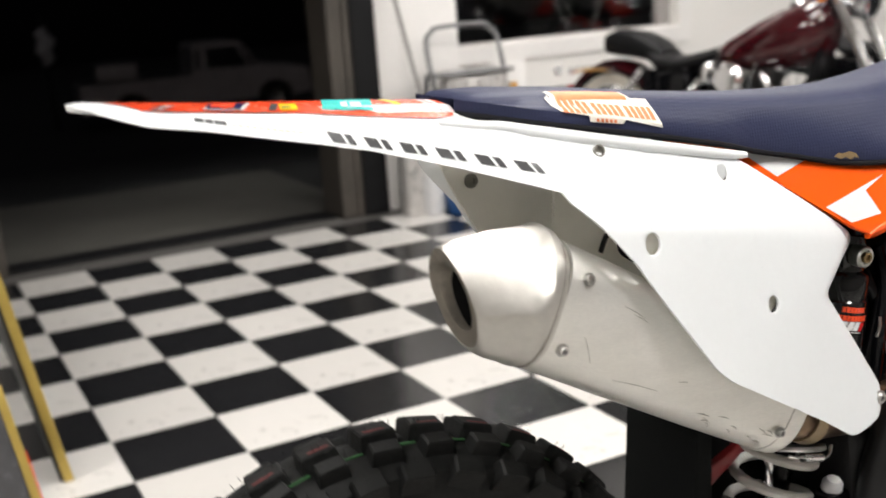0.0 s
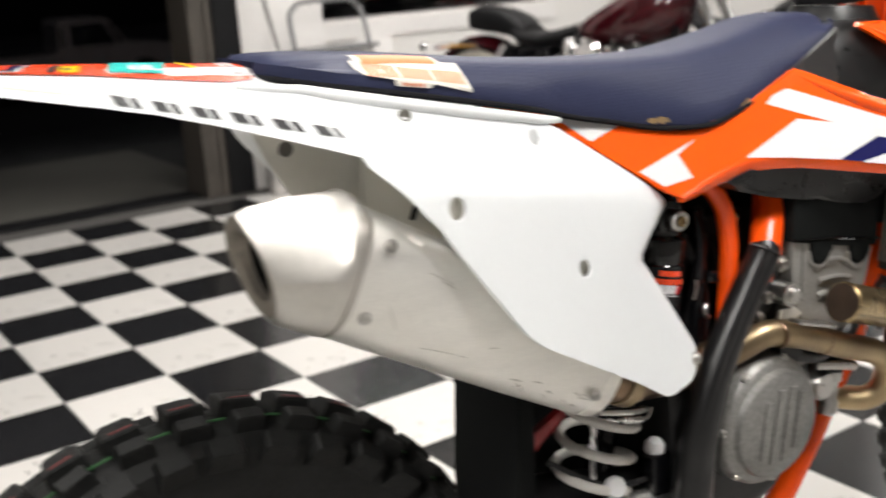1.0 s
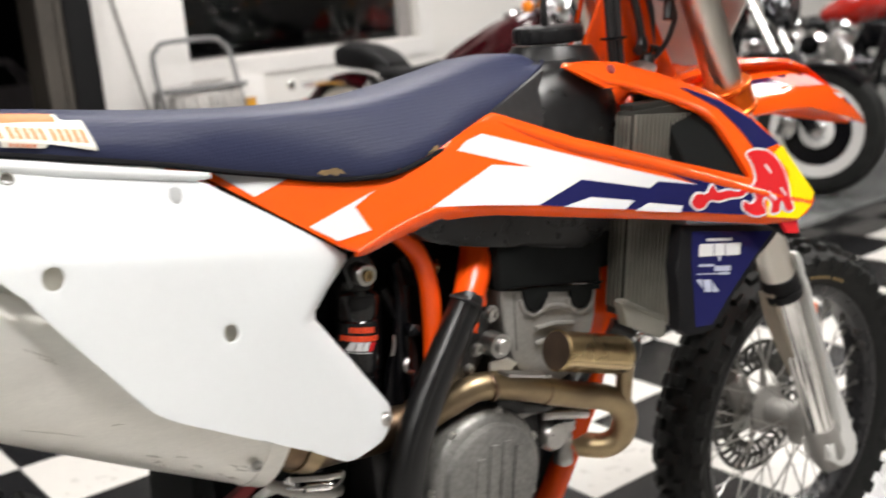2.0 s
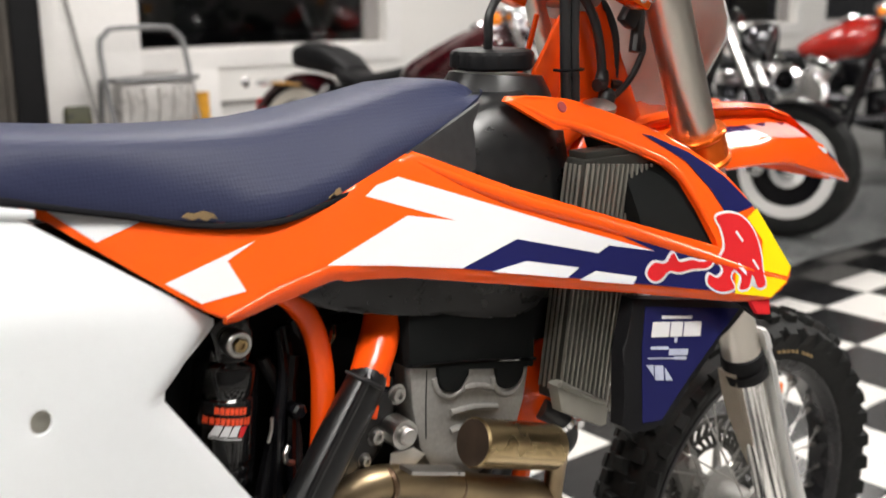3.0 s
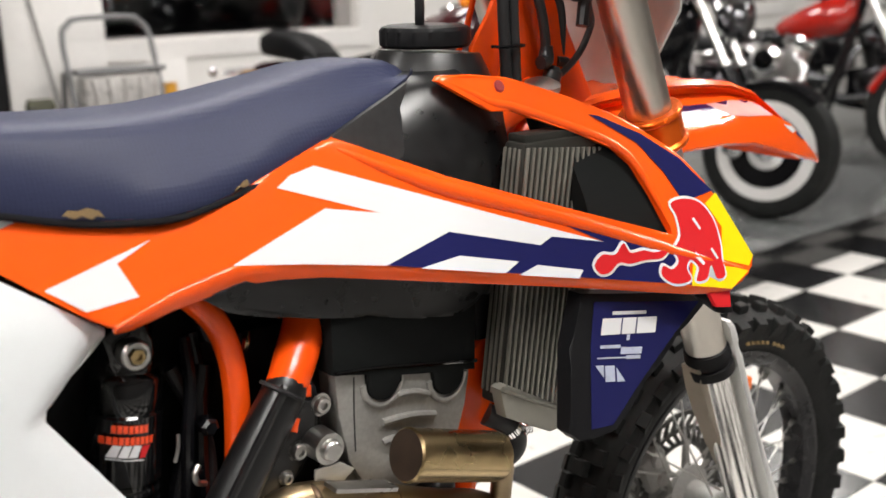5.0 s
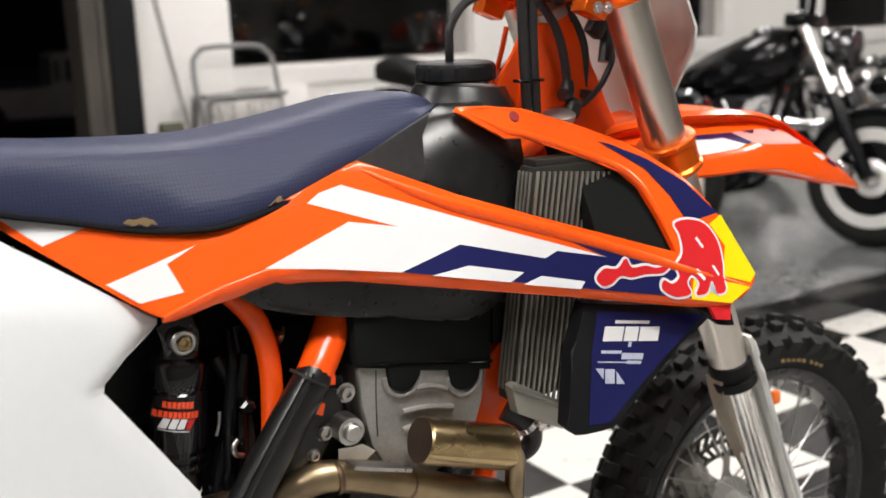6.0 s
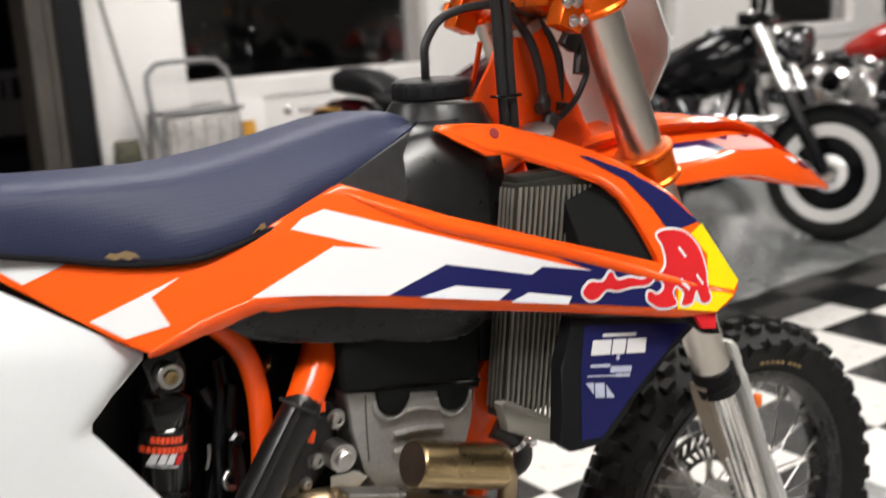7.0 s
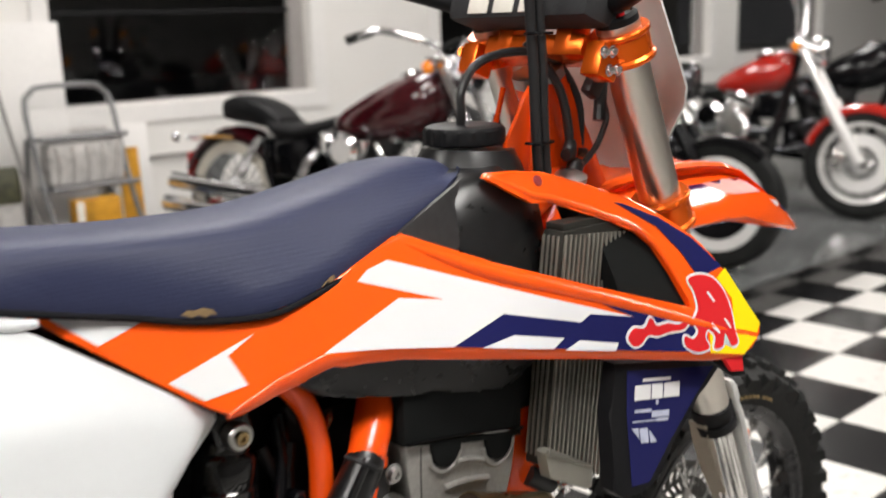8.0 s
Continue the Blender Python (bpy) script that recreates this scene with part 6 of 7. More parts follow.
part("wire_plug", lathe([(0.008, 0), (0.011, 0.004), (0.011, 0.02), (0.006, 0.026), (0, 0.026)], (1.143, -0.058, 1.018), (0.4, 0, 1), 12), CABLE, bike)
part("radiator_cap", lathe([(0.016, 0), (0.02, 0.004), (0.02, 0.01), (0.012, 0.014), (0, 0.014)], (1.1, -0.092, 1.02), (-0.1, -0.25, 1), 24), STEEL, bike, "silver radiator cap")

# front mudguard
def front_guard():
    """Raised shoulder ribs, a groove under each, a decal band and flared flanks; rows give x, the five heights and the width's share."""
    rows = [(1.15, 0.985, 0.968, 0.955, 0.945, 0.930, 0.8), (1.24, 1.001, 0.982, 0.968, 0.955, 0.932, 0.9), (1.35, 1.012, 0.992, 0.977, 0.959, 0.928, 1), (1.43, 1.008, 0.989, 0.976, 0.960, 0.927, 1), (1.49, 1.0, 0.985, 0.977, 0.959, 0.921, 1), (1.545, 0.982, 0.973, 0.968, 0.952, 0.906, 0.97), (1.6, 0.952, 0.947, 0.942, 0.934, 0.892, 0.88), (1.65, 0.924, 0.92, 0.916, 0.907, 0.880, 0.75), (1.70, 0.897, 0.894, 0.891, 0.885, 0.869, 0.55), (1.745, 0.873, 0.871, 0.869, 0.866, 0.858, 0.34), (1.768, 0.861, 0.86, 0.859, 0.858, 0.854, 0.18)]
    rings = []
    for x, zt, zg, zd, zc, zl, k in rows:
        lip = (zt - zg) * 0.25
        half = [(0, zt - lip), (0.028, zt - lip), (0.04, zt), (0.049, zt - lip * 0.3), (0.053, zt - lip * 1.6), (0.037, zg), (0.05, zd), (0.084, zc), (0.094, zc * 0.55 + zl * 0.45), (0.097, zl)]
        o = [(x, -w * k, z) for w, z in half[::-1]] + [(x, w * k, z) for w, z in half[1:]]
        i = [(x, y * 0.95, z - 0.004) for _, y, z in o[::-1]]
        rings.append(o + i)
    return add_ring(bmesh.new(), rings)


bm = front_guard()
FENDER_TREE = BVHTree.FromBMesh(bm)
fender = part("front_mudguard", bm, ORANGE, bike, "orange plastic front mudguard with a navy and white decal", 30)


def fender_y(x, z):
    hit = FENDER_TREE.ray_cast(Vector((x, -1, z)), Vector((0, 1, 0)))[0]
    return hit.y - 0.0006 if hit else -0.07


for pts, c in (([(1.30, 0.973), (1.383, 0.970), (1.409, 0.970), (1.432, 0.961), (1.414, 0.957), (1.364, 0.955), (1.30, 0.954)], DEC_WHITE), ([(1.33, 0.977), (1.433, 0.9745), (1.45, 0.961), (1.432, 0.961), (1.409, 0.970), (1.383, 0.970), (1.33, 0.973)], DEC_BLUE), ([(1.433, 0.9745), (1.488, 0.975), (1.531, 0.970), (1.578, 0.949), (1.555, 0.951), (1.477, 0.957), (1.45, 0.961)], PALE_RED), ([(1.62, 0.921), (1.648, 0.907), (1.64, 0.906), (1.612, 0.919)], DEC_BLUE), ([(1.572, 0.936), (1.60, 0.930), (1.613, 0.923), (1.595, 0.922)], DEC_WHITE)):
    decal("mudguard_graphic", pts, fender_y, c, fender, 0.001, cuts=5, cell=0.008)
for pts in ([(1.452, 0.975), (1.478, 0.9753), (1.466, 0.971)], [(1.505, 0.974), (1.530, 0.970), (1.514, 0.969)]):
    decal("mudguard_graphic", pts, fender_y, DEC_BLUE, fender, 0.002, cuts=4, cell=0.008)

# wheels
def tyre(bm, c, R, width, rim, knob):
    """The carcass without its tread blocks."""
    w = width / 2
    prof = [(rim, -w * 0.55), (rim + 0.012, -w * 0.72), (rim + (R - rim) * 0.45, -w * 0.98), (rim + (R - rim) * 0.68, -w * 0.93), (R - knob * 1.4, -w * 0.68), (R - knob, -w * 0.3), (R - knob * 0.9, 0)]
    prof = prof + [(r, -h) for r, h in prof[-2::-1]]
    prof = prof + [(rim - 0.004, w * 0.4), (rim - 0.004, -w * 0.4)]
    add_lathe(bm, prof, c, (0, 1, 0), 72, True)
    return bm


def tread(parent, c, R, width, rows, count, knob):
    """Each tread block an object of its own on shared meshes; rows give the offset across, width, length, phase and tilt."""
    for off, bw, bl, ph, tilt in rows:
        r0 = R - knob - 0.002 - (abs(off) / width * 2) ** 2 * 0.036
        bm = bmesh.new()
        lo, mid, hi = ([bm.verts.new((sx * bl / 2 * f, sy * bw / 2 * f, z)) for sx, sy in ((-1, -1), (1, -1), (1, 1), (-1, 1))] for z, f in ((-0.012, 1.14), (knob, 0.96), (knob + 0.0025, 0.86)))
        bm.faces.new(hi)
        for p, q in ((lo, mid), (mid, hi)):
            for i in range(4):
                bm.faces.new((p[i], p[(i + 1) % 4], q[(i + 1) % 4], q[i]))
        me = bpy.data.meshes.new("tread_block")
        bm.to_mesh(me)
        bm.free()
        me.materials.append(RUBBER)
        for k in range(count):
            ob = new("tread_block", me)
            ob.parent = parent
            jit = random.Random(k * 7 + int(off * 1000))
            ob.matrix_basis = Matrix.Translation(c) @ Matrix.Rotation(2 * math.pi * (k + ph + jit.uniform(-0.05, 0.05)) / count, 4, "Y") @ Matrix.Translation((0, off, r0)) @ Matrix.Rotation(tilt * (1 if off < 0 else -1), 4, "X") @ Matrix.Rotation(jit.uniform(-0.12, 0.12), 4, "Z")


def wheel(name, c, R, width, rim, rows, count, knob, spokes, disc, label, m=None):
    wh = part(name, lathe([(rim - 0.016, -0.02), (rim - 0.004, -0.03), (rim + 0.006, -0.031), (rim + 0.004, -0.024), (rim - 0.01, -0.016), (rim - 0.014, 0.0), (rim - 0.01, 0.016), (rim + 0.004, 0.024), (rim + 0.006, 0.031), (rim - 0.004, 0.03), (rim - 0.016, 0.02), (rim - 0.02, 0)], c, (0, 1, 0), 72, True), RIM_BLACK, bike, label)
    bm = bmesh.new()
    tyre(bm, c, R, width, rim, knob)
    rubber = part("tyre", bm, RUBBER, bike, "black knobbly off-road tyre", 30)
    tread(rubber, c, R, width, rows, count, knob)
    part("hub", lathe([(0.03, -0.05), (0.046, -0.045), (0.046, -0.036), (0.026, -0.028), (0.026, 0.028), (0.046, 0.036), (0.046, 0.045), (0.03, 0.05)], c, (0, 1, 0), 30), CAST, wh)
    part("axle", lathe([(0, -0.13), (0.014, -0.13), (0.016, -0.12), (0.012, -0.11), (0.012, 0.11), (0.016, 0.12), (0.014, 0.13), (0, 0.13)], c, (0, 1, 0), 20), STEEL, wh)
    cv = Vector(c)
    for k in range(spokes):
        a = 2 * math.pi * k / spokes
        s = 1 if k % 2 else -1
        t = a + (0.42 if k % 4 < 2 else -0.42)
        p = cv + Vector((0.043 * math.cos(t), s * 0.04, 0.043 * math.sin(t)))
        q = cv + Vector(((rim - 0.014) * math.cos(a), s * 0.004, (rim - 0.014) * math.sin(a)))
        part("spoke", tube([tuple(p), tuple(q)], 0.0016, 6, 1), STEEL, wh)
        n = q + (p - q).normalized() * 0.016
        part("nipple", tube([tuple(q), tuple(n)], 0.0042, 6, 1), STEEL, wh)
    if disc:
        bm = bmesh.new()
        for r0, r1 in ((0.122, 0.13), (0.096, 0.104), (0.072, 0.079)):
            add_lathe(bm, [(r0, disc), (r1, disc), (r1, disc + 0.004), (r0, disc + 0.004)], c, (0, 1, 0), 60, True)
        for k in range(36):
            a = 2 * math.pi * k / 36
            for r0, r1, da in ((0.078, 0.098, 0.14), (0.102, 0.124, -0.12)):
                add_tube(bm, [tuple(cv + Vector((r0 * math.cos(a), disc + 0.002, r0 * math.sin(a)))), tuple(cv + Vector((r1 * math.cos(a + da), disc + 0.002, r1 * math.sin(a + da))))], 0.004, 6, 1)
        part("brake_disc", bm, DISC_STEEL, wh, "drilled steel brake disc")
        for k in range(6):
            a = 2 * math.pi * k / 6
            part("disc_arm", tube([tuple(cv + Vector((0.03 * math.cos(a), disc, 0.03 * math.sin(a)))), tuple(cv + Vector((0.08 * math.cos(a + 0.3), disc + 0.002, 0.08 * math.sin(a + 0.3))))], 0.006, 6, 1), STEEL, wh)
    return wh


REAR_C, REAR_R = (-0.004, 0.0, 0.366), 0.366
FRONT_C, FRONT_R = (1.555, 0.0, 0.333), 0.333
wheel("rear_wheel", REAR_C, REAR_R, 0.115, 0.245, [(-0.049, 0.022, 0.036, 0.5, 0.6), (-0.0265, 0.02, 0.034, 0.02, 0.25), (0.0, 0.028, 0.042, 0.0, 0), (0.0265, 0.02, 0.034, 0.02, 0.25), (0.049, 0.022, 0.036, 0.5, 0.6)], 36, 0.02, 36, 0, "spoked rear wheel with knobbly tyre")
for name, y, r, c in (("red_line", -0.0065, REAR_R + 0.0002, mat("tread_red_line", (0.17, 0.028, 0.03), rough=0.6)), ("green_line", -0.0195, REAR_R - 0.0165, mat("tread_green_line", (0.03, 0.11, 0.035), rough=0.6))):
    for k in range(36):
        a = 2 * math.pi * (k + (0.0 if name == "red_line" else 0.5)) / 36
        m = Matrix.Translation(REAR_C) @ Matrix.Rotation(a, 4, "Y") @ Matrix.Translation((0, y, r))
        part(name, box((-0.012, -0.0009, -0.001), (0.012, 0.0009, 0.001), 0.0, m), c, bike, "thin coloured line on the tyre tread", 0)
rng = random.Random(9)
bm = bmesh.new()
for k in range(36):
    for off in (-0.049, -0.026, 0.0, 0.026):
        for _ in range(2):
            a = 2 * math.pi * (k + (0.5 if off else 0.0) + rng.uniform(-0.25, 0.25)) / 36
            r = REAR_R - (abs(off) / 0.115 * 2) ** 2 * 0.036 - 0.002
            y = off + rng.uniform(-0.008, 0.008)
            p = Vector(REAR_C) + Vector((r * math.sin(a), y, r * math.cos(a)))
            q = p + Vector((0.008 * math.sin(a) + rng.uniform(-0.002, 0.002), rng.uniform(-0.002, 0.002), 0.008 * math.cos(a)))
            add_tube(bm, [tuple(p), tuple(q)], 0.0004, 4, 1)
tagged(part("rubber_hairs", bm, RUBBER, bike), kind="stuff")
front_wheel = wheel("front_wheel", FRONT_C, FRONT_R, 0.09, 0.246, [(-0.038, 0.017, 0.024, 0.0, 0.6), (-0.019, 0.016, 0.022, 0.5, 0.25), (0.0, 0.02, 0.022, 0.0, 0), (0.019, 0.016, 0.022, 0.5, 0.25), (0.038, 0.017, 0.024, 0.0, 0.6)], 40, 0.015, 36, 0.06, "spoked front wheel with knobbly tyre")
for s in (-1, 1):
    part("swingarm", tube([(0.0, s * 0.10, 0.362), (0.2, s * 0.098, 0.40), (0.45, s * 0.09, 0.44), (0.62, s * 0.085, 0.44)], [0.02, 0.024, 0.03, 0.03], 14, 6, True, 1.4), STEEL, bike, "aluminium swingarm")
for k in range(8):
    part("sidewall_bar", box((-0.0035, -0.0012, -0.0035), (0.0035, 0.0012, 0.0035), 0.0, Matrix.Translation(FRONT_C) @ Matrix.Rotation(radians(6 + 2.7 * k + (1.5 if k > 4 else 0)), 4, "Y") @ Matrix.Translation((0, -0.0375, 0.268)) @ Matrix.Rotation(radians(-23), 4, "X")), MARK_TAN, front_wheel, "", 0)
caliper = part("brake_caliper", box((-0.03, 0.045, -0.035), (0.025, 0.095, 0.035), 0.012, pose(1.49, 0.0, 0.39, 0, -25, 0)), CAST, bike, "cast front brake caliper")
for dz in (-0.018, 0.018):
    part("piston_cap", lathe([(0, 0.008), (0.011, 0.007), (0.013, 0.0), (0, 0)], (1.49 - 0.4 * dz, 0.046, 0.39 + dz), (0, -1, 0), 20), STEEL, caliper)
part("valve_cap", box((1.496, -0.1, 0.564), (1.51, -0.09, 0.584), 0.003), DEC_ORANGE, bike, "small orange reflector tag")


# ---- floor tiles ----
def tile_mesh(name, material):
    s, b = TILE - 0.0016, 0.0012
    bm = bmesh.new()
    add_box(bm, (0.0008, 0.0008, -0.004), (0.0008 + s, 0.0008 + s, 0.0), 0.0)
    bmesh.ops.bevel(bm, geom=[e for e in bm.edges if all(v.co.z > -0.001 for v in e.verts)], offset=b, segments=1, affect="EDGES")
    me = bpy.data.meshes.new(name)
    bm.to_mesh(me)
    bm.free()
    me.materials.append(material)
    return me


TILES = (tile_mesh("floor_tile", TILE_BLACK), tile_mesh("floor_tile", TILE_WHITE))
near, rest = [], ([], [])
for i in range(-13, 42):
    for j in range(-21, 6):
        x, y = i * TILE, j * TILE
        if y + TILE > WALL_Y + 0.02 or (x > 2.9 and y > -1.2):
            continue
        white = (i + j) % 2
        if -1 <= i <= 12 and -12 <= j <= 5:
            ob = new("floor_tile", TILES[white])
            ob.parent, ob.location = floor, (x, y, 0)
        else:
            rest[white].append((x, y))
for white, cells in enumerate(rest):
    verts, faces = [], []
    for x, y in cells:
        n = len(verts)
        a, b = 0.0008, TILE - 0.0008
        verts += [(x + a, y + a, 0), (x + b, y + a, 0), (x + b, y + b, 0), (x + a, y + b, 0), (x + a, y + a, -0.004), (x + b, y + a, -0.004), (x + b, y + b, -0.004), (x + a, y + b, -0.004)]
        faces += [(n, n + 1, n + 2, n + 3), (n, n + 4, n + 5, n + 1), (n + 1, n + 5, n + 6, n + 2), (n + 2, n + 6, n + 7, n + 3), (n + 3, n + 7, n + 4, n)]
    me = bpy.data.meshes.new("far_tiles")
    me.from_pydata(verts, [], faces)
    me.materials.append((TILE_BLACK, TILE_WHITE)[white])
    ob = new("far_tiles", me)
    ob.parent = floor
    tagged(ob, kind="stuff")


# ---- cruisers on the platform ----
def cruiser(m, paint, label, group, seat_box, white_ring, front_disc, leg_dark, bars, rear_plate=True, tank_size=1.0, bright=False):
    """A parked V-twin cruiser: x ahead, rear axle at x = 0, seen from its right side (-y)."""
    b = empty("cruiser_motorcycle", m @ Matrix.Scale(SIZE, 4), label, "motorcycle", group)
    WB, RR, FR = 1.62, 0.32, 0.302 if leg_dark else 0.315

    def roll(name, c, R, w, disc):
        wh = part(name, lathe([(R * 0.66, -w * 0.4), (R * 0.72, -w * 0.48), (R * 0.74, -w * 0.4), (R * 0.68, 0), (R * 0.74, w * 0.4), (R * 0.72, w * 0.48), (R * 0.66, w * 0.4)], c, (0, 1, 0), 48, True), SHINE_WHITE if bright else CHROME, b, "chrome wheel")
        part("tyre", lathe([(R * 0.7, -w * 0.42), (R * 0.8, -w * 0.52), (R * 0.93, -w * 0.45), (R, -w * 0.15), (R, w * 0.15), (R * 0.93, w * 0.45), (R * 0.8, w * 0.52), (R * 0.7, w * 0.42)], c, (0, 1, 0), 48, True), RUBBER, wh, "black road tyre")
        if white_ring:
            part("whitewall", lathe([(R * 0.66, -w * 0.5), (R * 0.84, -w * 0.52), (R * 0.82, -w * 0.535), (R * 0.67, -w * 0.53)], c, (0, 1, 0), 48, True), WHITEWALL, wh, "cream whitewall band")
        if disc:
            part("wheel_disc", lathe([(0, -w * 0.34), (R * 0.36, -w * 0.36), (R * 0.38, -w * 0.42), (R * 0.62, -w * 0.5), (R * 0.715, -w * 0.53), (R * 0.72, -w * 0.5), (R * 0.7, w * 0.4), (0, w * 0.3)], c, (0, 1, 0), 48), SHINE_WHITE, wh, "polished disc wheel")
            part("hub_plate", lathe([(0, -w * 0.5), (R * 0.2, -w * 0.49), (R * 0.27, -w * 0.42), (R * 0.27, -w * 0.3), (0, -w * 0.3)], c, (0, 1, 0), 40), SHINE_WHITE, wh)
            part("wheel_centre", lathe([(R * 0.2, -w * 0.37), (R * 0.54, -w * 0.49), (R * 0.54, -w * 0.45), (R * 0.2, -w * 0.35)], c, (0, 1, 0), 40, True), BLACK_GLOSS, wh, "black wheel centre")
        else:
            for k in range(20):
                a = 2 * math.pi * k / 20
                s = 1 if k % 2 else -1
                q = (c[0] + R * 0.68 * math.cos(a), c[1], c[2] + R * 0.68 * math.sin(a))
                p = (c[0] + 0.04 * math.cos(a + 0.6 * s), c[1] + s * 0.04, c[2] + 0.04 * math.sin(a + 0.6 * s))
                part("spoke", tube([p, q], 0.0035, 5, 1), CAST_DARK if white_ring else CHROME, wh)
            if bright:
                part("brake_rotor", lathe([(R * 0.3, -w * 0.6), (R * 0.52, -w * 0.6), (R * 0.52, -w * 0.57), (R * 0.3, -w * 0.57)], c, (0, 1, 0), 40, True), SHINE_WHITE, wh, "polished brake rotor")
        part("hub", lathe([(0, -w * 0.6), (0.035, -w * 0.58), (0.05, -w * 0.45), (0.05, w * 0.45), (0.035, w * 0.58), (0, w * 0.6)], c, (0, 1, 0), 24), CHROME, wh)

    def mudguard(name, c, R, w, a0, a1, material):
        rings = []
        for k in range(15):
            a = math.radians(a0 + (a1 - a0) * k / 14)
            u = Vector((math.cos(a), 0, math.sin(a)))
            prof = [(0.86, -w), (0.95, -w), (1.0, -w * 0.6), (1.015, 0), (1.0, w * 0.6), (0.95, w), (0.86, w), (0.86, w - 0.006), (0.94, w - 0.008), (0.985, w * 0.55), (1.0, 0), (0.985, -w * 0.55), (0.94, -w + 0.008), (0.86, -w + 0.006)]
            rings.append([Vector(c) + u * R * r + Vector((0, y, 0)) for r, y in prof])
        part(name, add_ring(bmesh.new(), rings), material, b, "glossy painted mudguard", 40)

    roll("rear_wheel", (0, 0, RR), RR, 0.15, False)
    roll("front_wheel", (WB, 0, FR), FR, 0.12, front_disc)
    mudguard("rear_mudguard", (0, 0, RR), RR * 1.07, 0.095, 25, 160, paint)
    mudguard("front_mudguard", (WB, 0, FR), FR * 1.045, 0.072, 48, 160, paint)
    shine = CHROME_DIM if leg_dark else CHROME
    # forks, bars, light
    lower = BLACK_GLOSS if leg_dark else SHINE_WHITE if bright else CHROME
    for s in (-1, 1):
        part("fork_lower", tube([(WB, s * 0.1, FR), (WB - 0.19, s * 0.1, 0.66)], 0.034, 14, 1), lower, b, "fork slider")
        part("fork_tube", tube([(WB - 0.19, s * 0.1, 0.66), (WB - 0.37, s * 0.1, 1.0)], 0.022, 14, 1), CHROME_SOFT if leg_dark else lower, b, "chrome fork tube")
        part("turn_signal", lathe([(0, -0.02), (0.026, -0.012), (0.03, 0.005), (0.022, 0.022), (0, 0.03)], (WB - 0.36, s * (0.12 if leg_dark else 0.2), 1.14 if leg_dark else 0.95), (1, 0, 0.2), 16), AMBER_LENS, b, "amber turn signal")
    part("headlight", lathe([(0, -0.11), (0.05, -0.1), (0.08, -0.05), (0.088, 0.02), (0.08, 0.035), (0.07, 0.03), (0, 0.036)], (WB - 0.17, 0, 0.86) if leg_dark else (WB - 0.25, 0, 0.93), (1, 0, -0.1), 28), CHROME_DIM if leg_dark else CHROME, b, "round headlight")
    h = bars
    if leg_dark:
        # tall narrow risers under pulled-back bars
        half = [(WB - 0.60, 0.36, 1.0 + h), (WB - 0.50, 0.33, 1.04 + h), (WB - 0.41, 0.15, 1.05 + h), (WB - 0.385, 0.07, 0.98 + h), (WB - 0.37, 0.055, 1.1), (WB - 0.37, 0.05, 0.98)]
        part("handlebar", tube([(x, -y, z) for x, y, z in half], 0.018, 12), BLACK_GLOSS, b, "black riser handlebar")
        part("handlebar", tube(half, 0.018, 12), BLACK_GLOSS, b, "black riser handlebar")
    else:
        part("handlebar", tube([(WB - 0.62, -0.40, 1.0 + h), (WB - 0.5, -0.36, 1.04 + h), (WB - 0.38, -0.14, 1.02 + h * 0.6), (WB - 0.37, -0.06, 1.0), (WB - 0.37, 0.06, 1.0), (WB - 0.38, 0.14, 1.02 + h * 0.6), (WB - 0.5, 0.36, 1.04 + h), (WB - 0.62, 0.40, 1.0 + h)], 0.014, 12), shine, b, "handlebar")
    for s in (-1, 1):
        part("grip", tube([(WB - 0.63, s * 0.375, 0.995 + h), (WB - 0.52, s * 0.342, 1.033 + h)] if leg_dark else [(WB - 0.64, s * 0.405, 1.0 + h), (WB - 0.53, s * 0.37, 1.035 + h)], 0.02, 12, 1), RUBBER, b)
    part("triple_clamp", box((WB - 0.42, -0.13, 0.94), (WB - 0.32, 0.13, 1.0), 0.015), BLACK_GLOSS if leg_dark else shine, b)
    # tank and seat
    rows = [(0.64, 0.72, 0.65, 0.05), (0.70, 0.765, 0.62, 0.10), (0.82, 0.83, 0.60, 0.135), (0.97, 0.90, 0.61, 0.15), (1.12, 0.945, 0.64, 0.14), (1.22, 0.94, 0.70, 0.1), (1.25, 0.90, 0.77, 0.05)]
    rings = [[(x, w * math.cos(a) * (1 if math.sin(a) < 0 else 0.96), (zt + zl) / 2 + (zt - zl) / 2 * math.sin(a)) for a in (2 * math.pi * k / 20 for k in range(20))] for x, zt, zl, w in rows]
    rings = [[(1.2 + (x - 1.2) * tank_size, y * tank_size, 0.92 + (z - 0.92) * tank_size) for x, y, z in ring] for ring in rings]
    part("fuel_tank", add_ring(bmesh.new(), rings), paint, b, "glossy teardrop fuel tank", 60)
    part("tank_dash", lathe([(0.05, 0), (0.045, 0.02), (0, 0.024)], (1.05, 0, 0.915), (-0.35, 0, 1), 24), shine, b)
    rows = [(0.22, 0.76, 0.66, 0.1), (0.32, 0.70, 0.60, 0.15), (0.45, 0.685, 0.59, 0.165), (0.58, 0.715, 0.62, 0.12), (0.68, 0.74, 0.68, 0.06)]
    rings = [[(x, w * math.cos(a), (zt + zl) / 2 + (zt - zl) / 2 * math.sin(a)) for a in (2 * math.pi * k / 18 for k in range(18))] for x, zt, zl, w in rows]
    part("rider_seat", add_ring(bmesh.new(), rings), BLACK_LEATHER, b, "black leather rider seat", 60)
